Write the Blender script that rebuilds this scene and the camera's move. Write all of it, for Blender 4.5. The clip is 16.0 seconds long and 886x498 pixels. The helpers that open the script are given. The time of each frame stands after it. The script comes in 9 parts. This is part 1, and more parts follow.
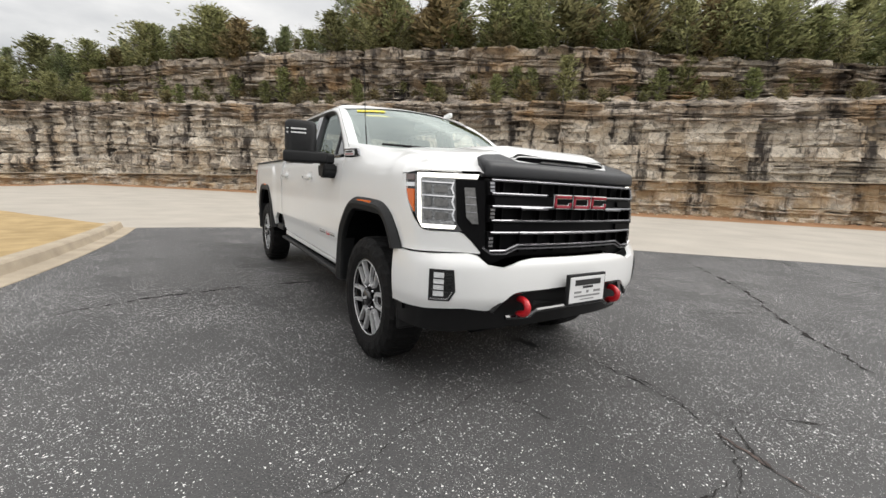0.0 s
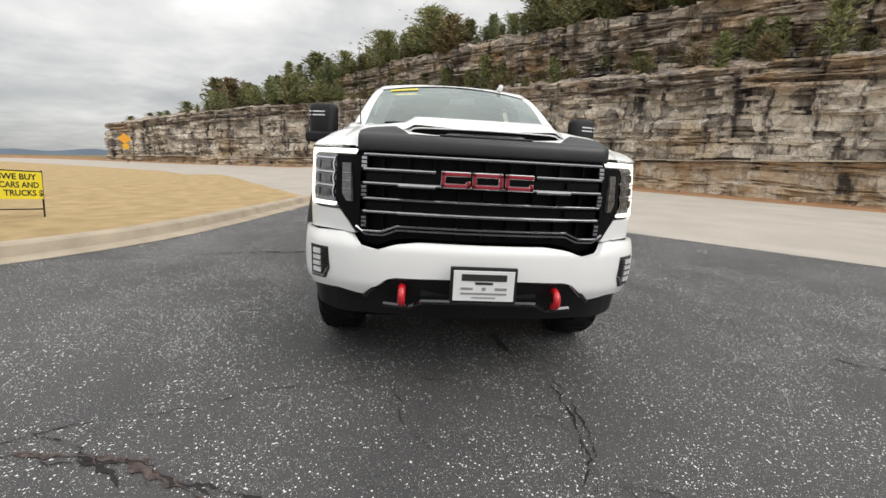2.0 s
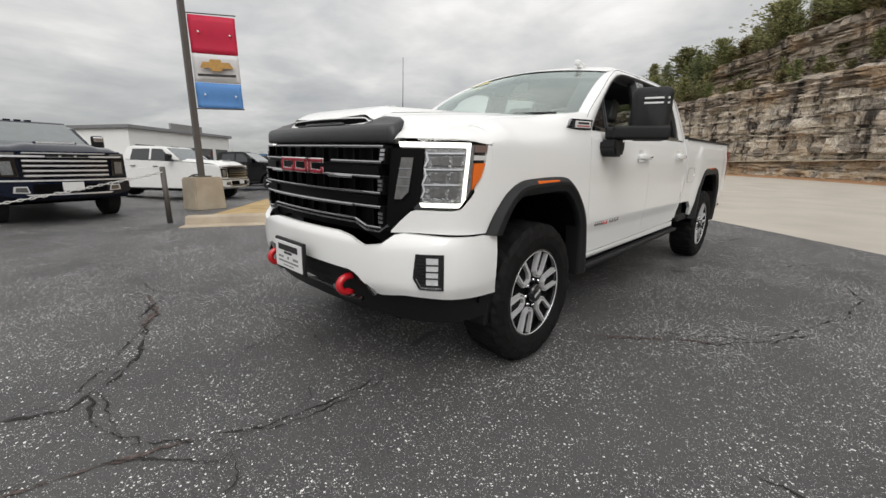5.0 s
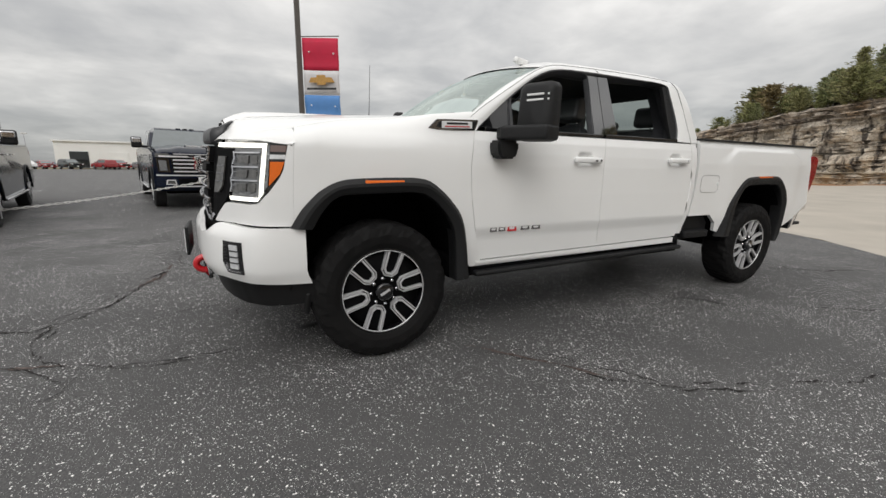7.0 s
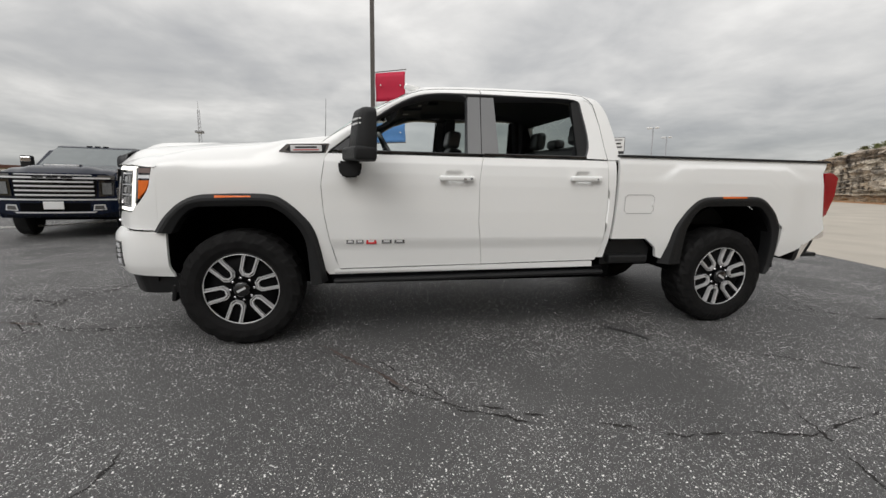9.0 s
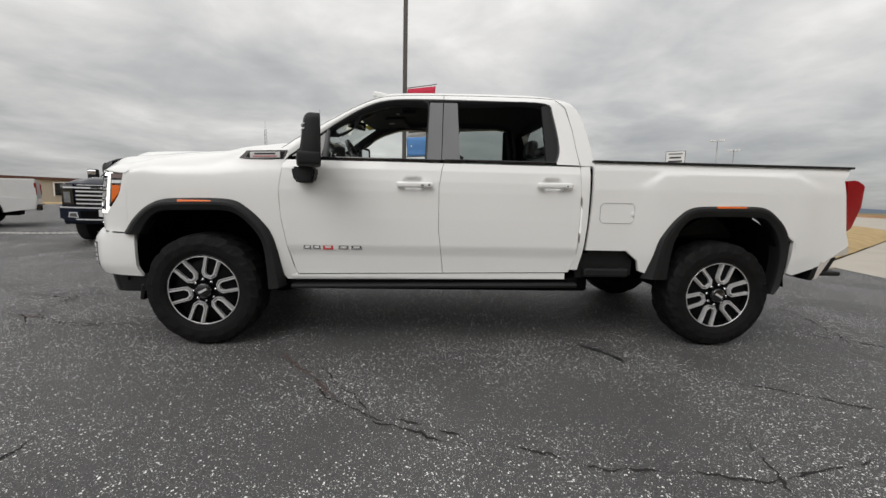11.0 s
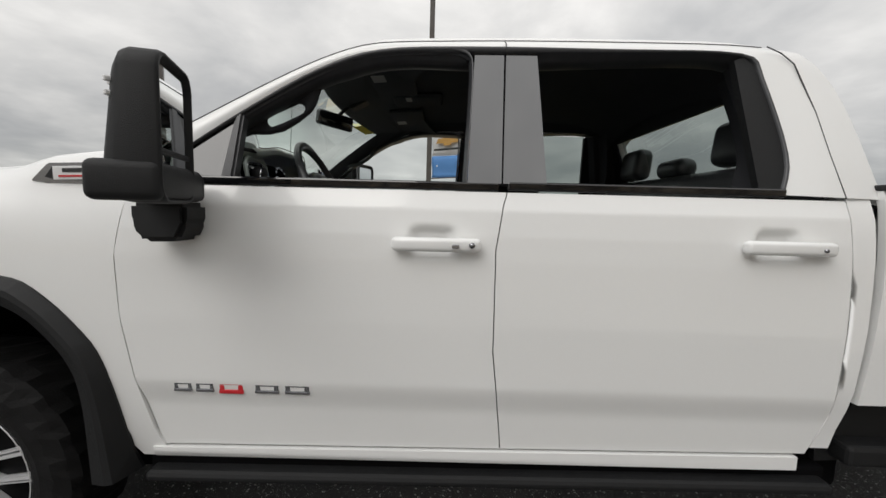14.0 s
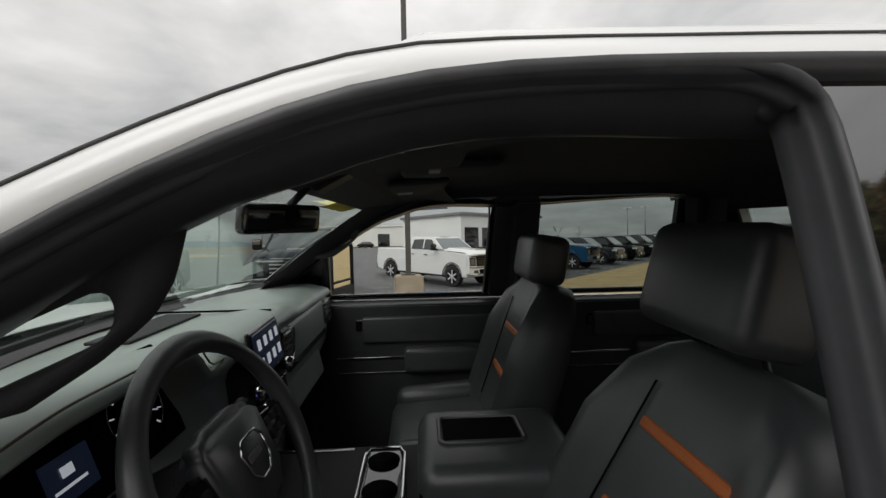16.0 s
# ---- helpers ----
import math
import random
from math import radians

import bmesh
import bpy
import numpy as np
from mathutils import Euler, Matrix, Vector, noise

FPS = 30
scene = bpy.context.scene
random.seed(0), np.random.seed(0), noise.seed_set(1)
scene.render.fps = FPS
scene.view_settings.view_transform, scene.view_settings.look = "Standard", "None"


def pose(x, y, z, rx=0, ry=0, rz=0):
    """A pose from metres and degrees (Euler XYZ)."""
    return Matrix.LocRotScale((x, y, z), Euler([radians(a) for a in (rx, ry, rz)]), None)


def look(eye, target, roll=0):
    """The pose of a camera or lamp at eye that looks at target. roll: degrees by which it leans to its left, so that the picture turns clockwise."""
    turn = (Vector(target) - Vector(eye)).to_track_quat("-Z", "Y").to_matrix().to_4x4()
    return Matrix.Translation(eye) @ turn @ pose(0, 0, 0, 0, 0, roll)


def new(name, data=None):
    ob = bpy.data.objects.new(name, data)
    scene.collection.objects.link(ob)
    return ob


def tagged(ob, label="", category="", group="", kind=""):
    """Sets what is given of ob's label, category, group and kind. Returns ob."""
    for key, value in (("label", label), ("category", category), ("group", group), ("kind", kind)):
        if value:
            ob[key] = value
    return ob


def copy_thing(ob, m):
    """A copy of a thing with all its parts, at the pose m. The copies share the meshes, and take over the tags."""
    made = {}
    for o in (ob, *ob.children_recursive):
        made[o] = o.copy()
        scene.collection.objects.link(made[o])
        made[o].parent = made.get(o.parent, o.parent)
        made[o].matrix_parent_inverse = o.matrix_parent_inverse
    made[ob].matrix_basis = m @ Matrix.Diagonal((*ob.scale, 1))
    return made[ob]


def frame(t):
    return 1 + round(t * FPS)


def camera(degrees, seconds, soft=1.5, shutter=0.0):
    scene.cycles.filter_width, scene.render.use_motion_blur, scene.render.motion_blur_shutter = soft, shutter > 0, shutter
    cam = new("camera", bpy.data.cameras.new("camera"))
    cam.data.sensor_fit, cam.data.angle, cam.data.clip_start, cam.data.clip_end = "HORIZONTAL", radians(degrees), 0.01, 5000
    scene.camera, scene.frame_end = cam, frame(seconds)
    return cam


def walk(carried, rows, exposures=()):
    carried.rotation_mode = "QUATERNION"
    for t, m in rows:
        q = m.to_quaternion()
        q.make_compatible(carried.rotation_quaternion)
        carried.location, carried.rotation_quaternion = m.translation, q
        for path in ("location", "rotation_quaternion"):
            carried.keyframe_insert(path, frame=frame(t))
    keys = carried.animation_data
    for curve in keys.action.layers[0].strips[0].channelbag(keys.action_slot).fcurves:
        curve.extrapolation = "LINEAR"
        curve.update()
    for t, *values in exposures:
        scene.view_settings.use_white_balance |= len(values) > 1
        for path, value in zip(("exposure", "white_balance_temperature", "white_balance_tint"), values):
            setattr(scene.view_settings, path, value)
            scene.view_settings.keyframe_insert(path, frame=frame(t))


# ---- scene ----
cam = camera(94.6, 16.0)
PATH = [
    (0, (-2.012, -2.634, 1.216), (-0.951, -0.965, 0.919), 2.8),
    (0.5, (-1.626, -2.799, 1.202), (-0.746, -1.038, 0.851), 2.9),
    (1, (-1.217, -2.923, 1.241), (-0.549, -1.08, 0.845), 3.0),
    (1.5, (-0.787, -2.958, 1.244), (-0.369, -1.046, 0.834), 2.9),
    (2, (-0.364, -3.005, 1.257), (-0.209, -1.056, 0.835), 3.1),
    (2.5, (0.07, -3.037, 1.272), (-0.061, -1.088, 0.846), 3.0),
    (3, (0.518, -2.961, 1.256), (0.11, -1.051, 0.825), 3.2),
    (3.5, (0.973, -2.877, 1.269), (0.302, -1.047, 0.824), 3.1),
    (4, (1.373, -2.691, 1.291), (0.465, -0.969, 0.829), 2.9),
    (4.2, (1.575, -2.561, 1.283), (0.548, -0.909, 0.82), 2.4),
    (6.3, (2.86, -1.381, 1.24), (1.261, -0.267, 0.793), 1.9),
    (6.5, (2.991, -1.226, 1.249), (1.351, -0.175, 0.798), 2.0),
    (7, (3.247, -0.789, 1.261), (1.515, 0.106, 0.813), 1.7),
    (7.5, (3.512, -0.366, 1.274), (1.709, 0.383, 0.84), 1.6),
    (8, (3.78, 0.057, 1.288), (1.92, 0.664, 0.876), 1.5),
    (8.5, (3.923, 0.521, 1.271), (2.019, 0.998, 0.887), 1.4),
    (9, (4.044, 0.922, 1.288), (2.109, 1.275, 0.926), 1.2),
    (9.2, (4.054, 1.019, 1.271), (2.114, 1.365, 0.929), 1.3),
    (11.5, (4.04, 1.677, 1.228), (2.061, 1.746, 0.944), 1.3),
    (12, (3.867, 1.66, 1.211), (1.887, 1.721, 0.938), 1.3),
    (12.5, (3.528, 1.652, 1.235), (1.547, 1.7, 0.962), 1.3),
    (13, (3.096, 1.657, 1.252), (1.116, 1.69, 0.972), 1.4),
    (13.5, (2.626, 1.651, 1.327), (0.645, 1.668, 1.051), 1.6),
    (14, (2.204, 1.612, 1.364), (0.214, 1.594, 1.166), 1.5),
    (14.5, (1.814, 1.528, 1.476), (-0.182, 1.479, 1.358), 0.2),
    (14.8, (1.612, 1.502, 1.574), (-0.386, 1.437, 1.514), -0.3),
    (15, (1.508, 1.471, 1.632), (-0.492, 1.418, 1.599), -0.6),
    (15.3, (1.359, 1.429, 1.712), (-0.641, 1.399, 1.716), -0.7),
    (15.5, (1.256, 1.413, 1.758), (-0.744, 1.401, 1.752), -0.5),
    (16, (1.087, 1.360, 1.773), (-0.907, 1.473, 1.659), -0.9),
]
LEAN = pose(0, 0, 0, 0, 2.46, 0)  # the sloping drive on which the truck stands
walk(cam, [(t, LEAN @ look(eye, target, roll)) for t, eye, target, roll in PATH], [(0, 0.45), (2, 0.31), (3, 0.22), (4.2, 0.12), (6.5, 0.02), (9, -0.04), (11.5, -0.08), (12.5, -0.09), (13.2, -0.04), (14.5, -0.18), (15, -0.26), (15.5, -0.20), (16, -0.12)])

# ---- world, sun and exposure ----
world = bpy.data.worlds.new("overcast_sky")
scene.world = world
world.use_nodes = True
SUN_AZ, SUN_EL = 125.0, 45.0


def sky_nodes():
    nt = world.node_tree
    nd, lk = nt.nodes, nt.links
    nd.clear()
    out = nd.new("ShaderNodeOutputWorld")
    bg = nd.new("ShaderNodeBackground")
    sky = nd.new("ShaderNodeTexSky")
    sky.sky_type, sky.sun_disc = "NISHITA", False
    sky.sun_elevation, sky.sun_rotation = radians(SUN_EL), radians(SUN_AZ)
    tc = nd.new("ShaderNodeTexCoord")
    sep = nd.new("ShaderNodeSeparateXYZ")
    lk.new(tc.outputs["Generated"], sep.inputs[0])

    def m(op, a, b=None, clamp=False):
        n = nd.new("ShaderNodeMath")
        n.operation, n.use_clamp = op, clamp
        for k, v in enumerate((a, b)):
            if v is None:
                continue
            if isinstance(v, (int, float)):
                n.inputs[k].default_value = v
            else:
                lk.new(v, n.inputs[k])
        return n.outputs[0]

    up = m("MAXIMUM", sep.outputs[2], 0.0)
    den = m("ADD", up, 0.16)
    comb = nd.new("ShaderNodeCombineXYZ")
    lk.new(m("DIVIDE", sep.outputs[0], den), comb.inputs[0])
    lk.new(m("DIVIDE", sep.outputs[1], den), comb.inputs[1])
    comb.inputs[2].default_value = 3.7

    def cloud(scale, detail, rough, dist):
        n = nd.new("ShaderNodeTexNoise")
        n.inputs["Scale"].default_value, n.inputs["Detail"].default_value = scale, detail
        n.inputs["Roughness"].default_value, n.inputs["Distortion"].default_value = rough, dist
        lk.new(comb.outputs[0], n.inputs["Vector"])
        return n.outputs["Fac"]

    big, mid = cloud(0.55, 5, 0.55, 0.4), cloud(1.9, 6, 0.55, 0.25)
    mix = m("ADD", m("MULTIPLY", big, 0.62), m("MULTIPLY", mid, 0.38))
    ramp = nd.new("ShaderNodeValToRGB")
    e = ramp.color_ramp.elements
    e[0].position, e[0].color = 0.33, (0.415, 0.415, 0.42, 1)
    e[1].position, e[1].color = 0.68, (0.99, 0.965, 0.925, 1)
    a = e.new(0.45)
    a.color = (0.545, 0.54, 0.53, 1)
    b = e.new(0.56)
    b.color = (0.73, 0.715, 0.69, 1)
    lk.new(mix, ramp.inputs[0])
    hor = nd.new("ShaderNodeValToRGB")
    h = hor.color_ramp.elements
    h[0].position, h[0].color = 0.0, (0.69, 0.715, 0.74, 1)
    h[1].position, h[1].color = 0.16, (1, 1, 1, 1)
    c = h.new(0.05)
    c.color = (0.84, 0.855, 0.87, 1)
    lk.new(up, hor.inputs[0])
    mul = nd.new("ShaderNodeMix")
    mul.data_type, mul.blend_type = "RGBA", "MULTIPLY"
    mul.inputs["Factor"].default_value = 1
    lk.new(ramp.outputs[0], mul.inputs["A"])
    lk.new(hor.outputs[0], mul.inputs["B"])
    # an overcast sky is brighter overhead
    zen = m("ADD", m("MULTIPLY", m("POWER", up, 1.3), ZENITH), SKY)
    tint = nd.new("ShaderNodeMix")
    tint.data_type, tint.blend_type = "RGBA", "MIX"
    tint.inputs["Factor"].default_value = 0.01
    lk.new(mul.outputs["Result"], tint.inputs["A"])
    lk.new(sky.outputs[0], tint.inputs["B"])
    lk.new(tint.outputs["Result"], bg.inputs["Color"])
    lk.new(zen, bg.inputs["Strength"])
    lk.new(bg.outputs[0], out.inputs[0])


SKY, ZENITH = 0.79, 1.08
sky_nodes()
sun = new("sun", bpy.data.lights.new("sun", "SUN"))
sun.data.energy, sun.data.angle, sun.data.color = 1.25, radians(40), (1.0, 0.975, 0.94)
az, el = radians(SUN_AZ), radians(SUN_EL)
sun.matrix_world = look((40 * math.sin(az) * math.cos(el), 40 * math.cos(az) * math.cos(el), 40 * math.sin(el)), (0, 0, 0))


# ---- materials ----
def mat(name, col, rough=0.5, metal=0.0, var=0.12, scale=6.0, bump=0.0, bscale=80.0, coat=0.0, spec=0.5, col2=None, rvar=0.1, stretch=(1, 1, 1), emit=None, power=0.0):
    """A plain surface with colour and gloss varied at two scales and a fine relief."""
    m = bpy.data.materials.new(name)
    m.use_nodes = True
    nd, lk = m.node_tree.nodes, m.node_tree.links
    p = nd["Principled BSDF"]
    p.inputs["Metallic"].default_value = metal
    p.inputs["Specular IOR Level"].default_value = spec
    p.inputs["Coat Weight"].default_value = coat
    p.inputs["Coat Roughness"].default_value = 0.03
    tc = nd.new("ShaderNodeTexCoord")
    mp = nd.new("ShaderNodeMapping")
    mp.inputs["Scale"].default_value = stretch
    lk.new(tc.outputs["Object"], mp.inputs[0])
    n1, n2 = nd.new("ShaderNodeTexNoise"), nd.new("ShaderNodeTexNoise")
    n1.inputs["Scale"].default_value, n1.inputs["Detail"].default_value = scale, 4
    n2.inputs["Scale"].default_value, n2.inputs["Detail"].default_value = bscale, 3
    lk.new(mp.outputs[0], n1.inputs["Vector"])
    lk.new(mp.outputs[0], n2.inputs["Vector"])
    add = nd.new("ShaderNodeMath")
    add.operation = "MULTIPLY_ADD"
    lk.new(n2.outputs["Fac"], add.inputs[0])
    add.inputs[1].default_value = 0.35
    lk.new(n1.outputs["Fac"], add.inputs[2])
    r = nd.new("ShaderNodeMapRange")
    r.inputs["From Min"].default_value, r.inputs["From Max"].default_value = 0.4, 0.95
    lk.new(add.outputs[0], r.inputs["Value"])
    mix = nd.new("ShaderNodeMix")
    mix.data_type = "RGBA"
    lo = [max(0, c * (1 - var)) for c in col]
    hi = [min(1, c * (1 + var)) for c in (col2 or col)]
    mix.inputs["A"].default_value, mix.inputs["B"].default_value = (*lo, 1), (*hi, 1)
    lk.new(r.outputs[0], mix.inputs["Factor"])
    lk.new(mix.outputs["Result"], p.inputs["Base Color"])
    rr = nd.new("ShaderNodeMapRange")
    rr.inputs["To Min"].default_value, rr.inputs["To Max"].default_value = max(0.02, rough * (1 - rvar)), min(1, rough * (1 + rvar))
    lk.new(n1.outputs["Fac"], rr.inputs["Value"])
    lk.new(rr.outputs[0], p.inputs["Roughness"])
    if bump:
        b = nd.new("ShaderNodeBump")
        b.inputs["Strength"].default_value, b.inputs["Distance"].default_value = min(1, bump), 0.01
        lk.new(n2.outputs["Fac"], b.inputs["Height"])
        lk.new(b.outputs[0], p.inputs["Normal"])
    if emit:
        p.inputs["Emission Color"].default_value, p.inputs["Emission Strength"].default_value = (*emit, 1), power
    return m


def glass(name, tint, rough=0.0, least=0.06, power=4.0):
    """Thin pane: clear to look through, with a mirror gloss on top."""
    m = bpy.data.materials.new(name)
    m.use_nodes = True
    nd, lk = m.node_tree.nodes, m.node_tree.links
    nd.remove(nd["Principled BSDF"])
    t, g, f, x = nd.new("ShaderNodeBsdfTransparent"), nd.new("ShaderNodeBsdfGlossy"), nd.new("ShaderNodeLayerWeight"), nd.new("ShaderNodeMixShader")
    t.inputs[0].default_value = (*tint, 1)
    g.inputs["Roughness"].default_value = rough
    g.inputs["Color"].default_value = (0.90, 1.0, 0.96, 1)
    f.inputs[0].default_value = 0.5
    pw, sc = nd.new("ShaderNodeMath"), nd.new("ShaderNodeMath")
    pw.operation, sc.operation = "POWER", "MULTIPLY_ADD"
    lk.new(f.outputs["Facing"], pw.inputs[0])
    pw.inputs[1].default_value = power
    lk.new(pw.outputs[0], sc.inputs[0])
    sc.inputs[1].default_value, sc.inputs[2].default_value = 1 - least, least
    lk.new(sc.outputs[0], x.inputs[0])
    lk.new(t.outputs[0], x.inputs[1])
    lk.new(g.outputs[0], x.inputs[2])
    lk.new(x.outputs[0], nd["Material Output"].inputs[0])
    return m


def rgb_mix(nd, lk, fac, a, b, mode="MIX"):
    x = nd.new("ShaderNodeMix")
    x.data_type, x.blend_type = "RGBA", mode
    for key, v in (("Factor", fac), ("A", a), ("B", b)):
        if isinstance(v, (int, float)):
            x.inputs[key].default_value = v
        elif isinstance(v, tuple):
            x.inputs[key].default_value = (*v, 1)
        else:
            lk.new(v, x.inputs[key])
    return x.outputs["Result"]


def noise_fac(nd, lk, vec, scale, detail=4, lo=0.4, hi=0.6, rough=0.55):
    n = nd.new("ShaderNodeTexNoise")
    n.inputs["Scale"].default_value, n.inputs["Detail"].default_value, n.inputs["Roughness"].default_value = scale, detail, rough
    lk.new(vec, n.inputs["Vector"])
    r = nd.new("ShaderNodeMapRange")
    r.inputs["From Min"].default_value, r.inputs["From Max"].default_value = lo, hi
    lk.new(n.outputs["Fac"], r.inputs["Value"])
    return r.outputs[0]


def asphalt_material():
    m = bpy.data.materials.new("worn_asphalt")
    m.use_nodes = True
    nd, lk = m.node_tree.nodes, m.node_tree.links
    p = nd["Principled BSDF"]
    tc = nd.new("ShaderNodeTexCoord")
    o = tc.outputs["Object"]
    base = rgb_mix(nd, lk, noise_fac(nd, lk, o, 0.9, 5, 0.35, 0.65), (0.036, 0.0354, 0.0365), (0.064, 0.063, 0.0634))
    fine = rgb_mix(nd, lk, noise_fac(nd, lk, o, 130, 2, 0.35, 0.7), base, (0.10, 0.099, 0.098))
    # pale stones worn bare in the binder, in drifts
    v = nd.new("ShaderNodeTexVoronoi")
    v.inputs["Scale"].default_value, v.inputs["Randomness"].default_value = 120, 1
    wob = nd.new("ShaderNodeTexNoise")
    wob.inputs["Scale"].default_value = 90
    lk.new(o, wob.inputs["Vector"])
    wv = nd.new("ShaderNodeMix")
    wv.data_type = "RGBA"
    wv.blend_type = "ADD"
    wv.inputs["Factor"].default_value = 0.012
    lk.new(o, wv.inputs["A"])
    lk.new(wob.outputs["Color"], wv.inputs["B"])
    lk.new(wv.outputs["Result"], v.inputs["Vector"])
    sep = nd.new("ShaderNodeSeparateColor")
    lk.new(v.outputs["Color"], sep.inputs[0])
    drift = noise_fac(nd, lk, o, 1.3, 5, 0.36, 0.66)

    def mm(op, a, b):
        n = nd.new("ShaderNodeMath")
        n.operation = op
        for k, q in enumerate((a, b)):
            if isinstance(q, (int, float)):
                n.inputs[k].default_value = q
            else:
                lk.new(q, n.inputs[k])
        return n.outputs[0]
    size = mm("MULTIPLY", sep.outputs[1], 0.0042)
    inside = mm("LESS_THAN", v.outputs["Distance"], mm("MULTIPLY", mm("ADD", size, 0.0012), 120))
    chosen = mm("GREATER_THAN", sep.outputs[0], mm("SUBTRACT", 0.990, mm("MULTIPLY", drift, 0.145)))
    fac = mm("MULTIPLY", mm("MULTIPLY", inside, chosen), 0.9)
    col = rgb_mix(nd, lk, fac, fine, (0.95, 0.94, 0.92))
    # finer chips between them
    v2 = nd.new("ShaderNodeTexVoronoi")
    v2.inputs["Scale"].default_value = 260
    lk.new(o, v2.inputs["Vector"])
    sep2 = nd.new("ShaderNodeSeparateColor")
    lk.new(v2.outputs["Color"], sep2.inputs[0])
    chip = mm("MULTIPLY", mm("LESS_THAN", v2.outputs["Distance"], 0.40), mm("GREATER_THAN", sep2.outputs[0], mm("SUBTRACT", 0.966, mm("MULTIPLY", drift, 0.13))))
    col = rgb_mix(nd, lk, mm("MULTIPLY", chip, 0.8), col, (0.80, 0.80, 0.79))
    lk.new(col, p.inputs["Base Color"])
    p.inputs["Roughness"].default_value = 0.62
    p.inputs["Specular IOR Level"].default_value = 0.4
    b = nd.new("ShaderNodeBump")
    b.inputs["Strength"].default_value, b.inputs["Distance"].default_value = 0.8, 0.008
    n = nd.new("ShaderNodeTexNoise")
    n.inputs["Scale"].default_value, n.inputs["Detail"].default_value = 110, 4
    lk.new(o, n.inputs["Vector"])
    lk.new(n.outputs["Fac"], b.inputs["Height"])
    lk.new(b.outputs[0], p.inputs["Normal"])
    return m


def rock_material(name, pale, mid, dark, tan):
    m = bpy.data.materials.new(name)
    m.use_nodes = True
    nd, lk = m.node_tree.nodes, m.node_tree.links
    p = nd["Principled BSDF"]
    tc = nd.new("ShaderNodeTexCoord")
    o = tc.outputs["Object"]
    flat, tall = nd.new("ShaderNodeMapping"), nd.new("ShaderNodeMapping")
    flat.inputs["Scale"].default_value, tall.inputs["Scale"].default_value = (0.9, 0.9, 1.8), (1.05, 1.05, 0.16)
    lk.new(o, flat.inputs[0])
    lk.new(o, tall.inputs[0])
    c = rgb_mix(nd, lk, noise_fac(nd, lk, flat.outputs[0], 1.6, 6, 0.38, 0.62), mid, pale)
    c = rgb_mix(nd, lk, noise_fac(nd, lk, o, 0.25, 4, 0.5, 0.72), c, tan)
    # block by block difference between fresh and weathered stone
    bm_ = nd.new("ShaderNodeMapping")
    bm_.inputs["Scale"].default_value = (1.0, 1.0, 1.15)
    lk.new(o, bm_.inputs[0])
    vo = nd.new("ShaderNodeTexVoronoi")
    vo.inputs["Scale"].default_value = 1.1
    lk.new(bm_.outputs[0], vo.inputs["Vector"])
    sp = nd.new("ShaderNodeSeparateColor")
    lk.new(vo.outputs["Color"], sp.inputs[0])
    fresh = nd.new("ShaderNodeMapRange")
    fresh.inputs["From Min"].default_value, fresh.inputs["From Max"].default_value, fresh.inputs["To Max"].default_value = 0.70, 0.95, 0.75
    lk.new(sp.outputs[0], fresh.inputs["Value"])
    c = rgb_mix(nd, lk, fresh.outputs[0], c, pale)
    weath = nd.new("ShaderNodeMapRange")
    weath.inputs["From Min"].default_value, weath.inputs["From Max"].default_value, weath.inputs["To Max"].default_value = 0.66, 0.95, 0.6
    lk.new(sp.outputs[1], weath.inputs["Value"])
    c = rgb_mix(nd, lk, weath.outputs[0], c, dark)
    streak = noise_fac(nd, lk, tall.outputs[0], 1.0, 7, 0.52, 0.61, 0.68)
    c = rgb_mix(nd, lk, streak, c, dark)
    c = rgb_mix(nd, lk, noise_fac(nd, lk, o, 5.0, 6, 0.52, 0.75, 0.7), c, dark)
    # whole beds of browner stone, and fine pitting
    band = nd.new("ShaderNodeMapping")
    band.inputs["Scale"].default_value = (0.02, 0.02, 0.55)
    lk.new(o, band.inputs[0])
    half = nd.new("ShaderNodeMath")
    half.operation = "MULTIPLY"
    half.inputs[1].default_value = 0.25
    lk.new(noise_fac(nd, lk, band.outputs[0], 1.0, 3, 0.5, 0.62), half.inputs[0])
    c = rgb_mix(nd, lk, half.outputs[0], c, tuple(0.6 * q for q in mid))
    pit = nd.new("ShaderNodeMath")
    pit.operation = "MULTIPLY"
    pit.inputs[1].default_value = 0.7
    lk.new(noise_fac(nd, lk, o, 16.0, 4, 0.55, 0.75, 0.7), pit.inputs[0])
    c = rgb_mix(nd, lk, pit.outputs[0], c, dark)
    # open joints between the blocks, broken by noise
    edge = nd.new("ShaderNodeTexVoronoi")
    edge.feature = "DISTANCE_TO_EDGE"
    edge.inputs["Scale"].default_value = 1.1
    wv = nd.new("ShaderNodeTexNoise")
    wv.inputs["Scale"].default_value, wv.inputs["Detail"].default_value = 2.2, 4
    lk.new(o, wv.inputs["Vector"])
    jv = rgb_mix(nd, lk, 0.16, bm_.outputs[0], wv.outputs["Color"], "ADD")
    lk.new(jv, edge.inputs["Vector"])
    jr = nd.new("ShaderNodeMapRange")
    jr.inputs["From Min"].default_value, jr.inputs["From Max"].default_value = 0.002, 0.028
    jr.inputs["To Min"].default_value, jr.inputs["To Max"].default_value = 0.62, 0.0
    lk.new(edge.outputs["Distance"], jr.inputs["Value"])
    c = rgb_mix(nd, lk, jr.outputs[0], c, dark)
    # the lowest beds are ochre, under one pale ledge
    hz = nd.new("ShaderNodeSeparateXYZ")
    lk.new(o, hz.inputs[0])
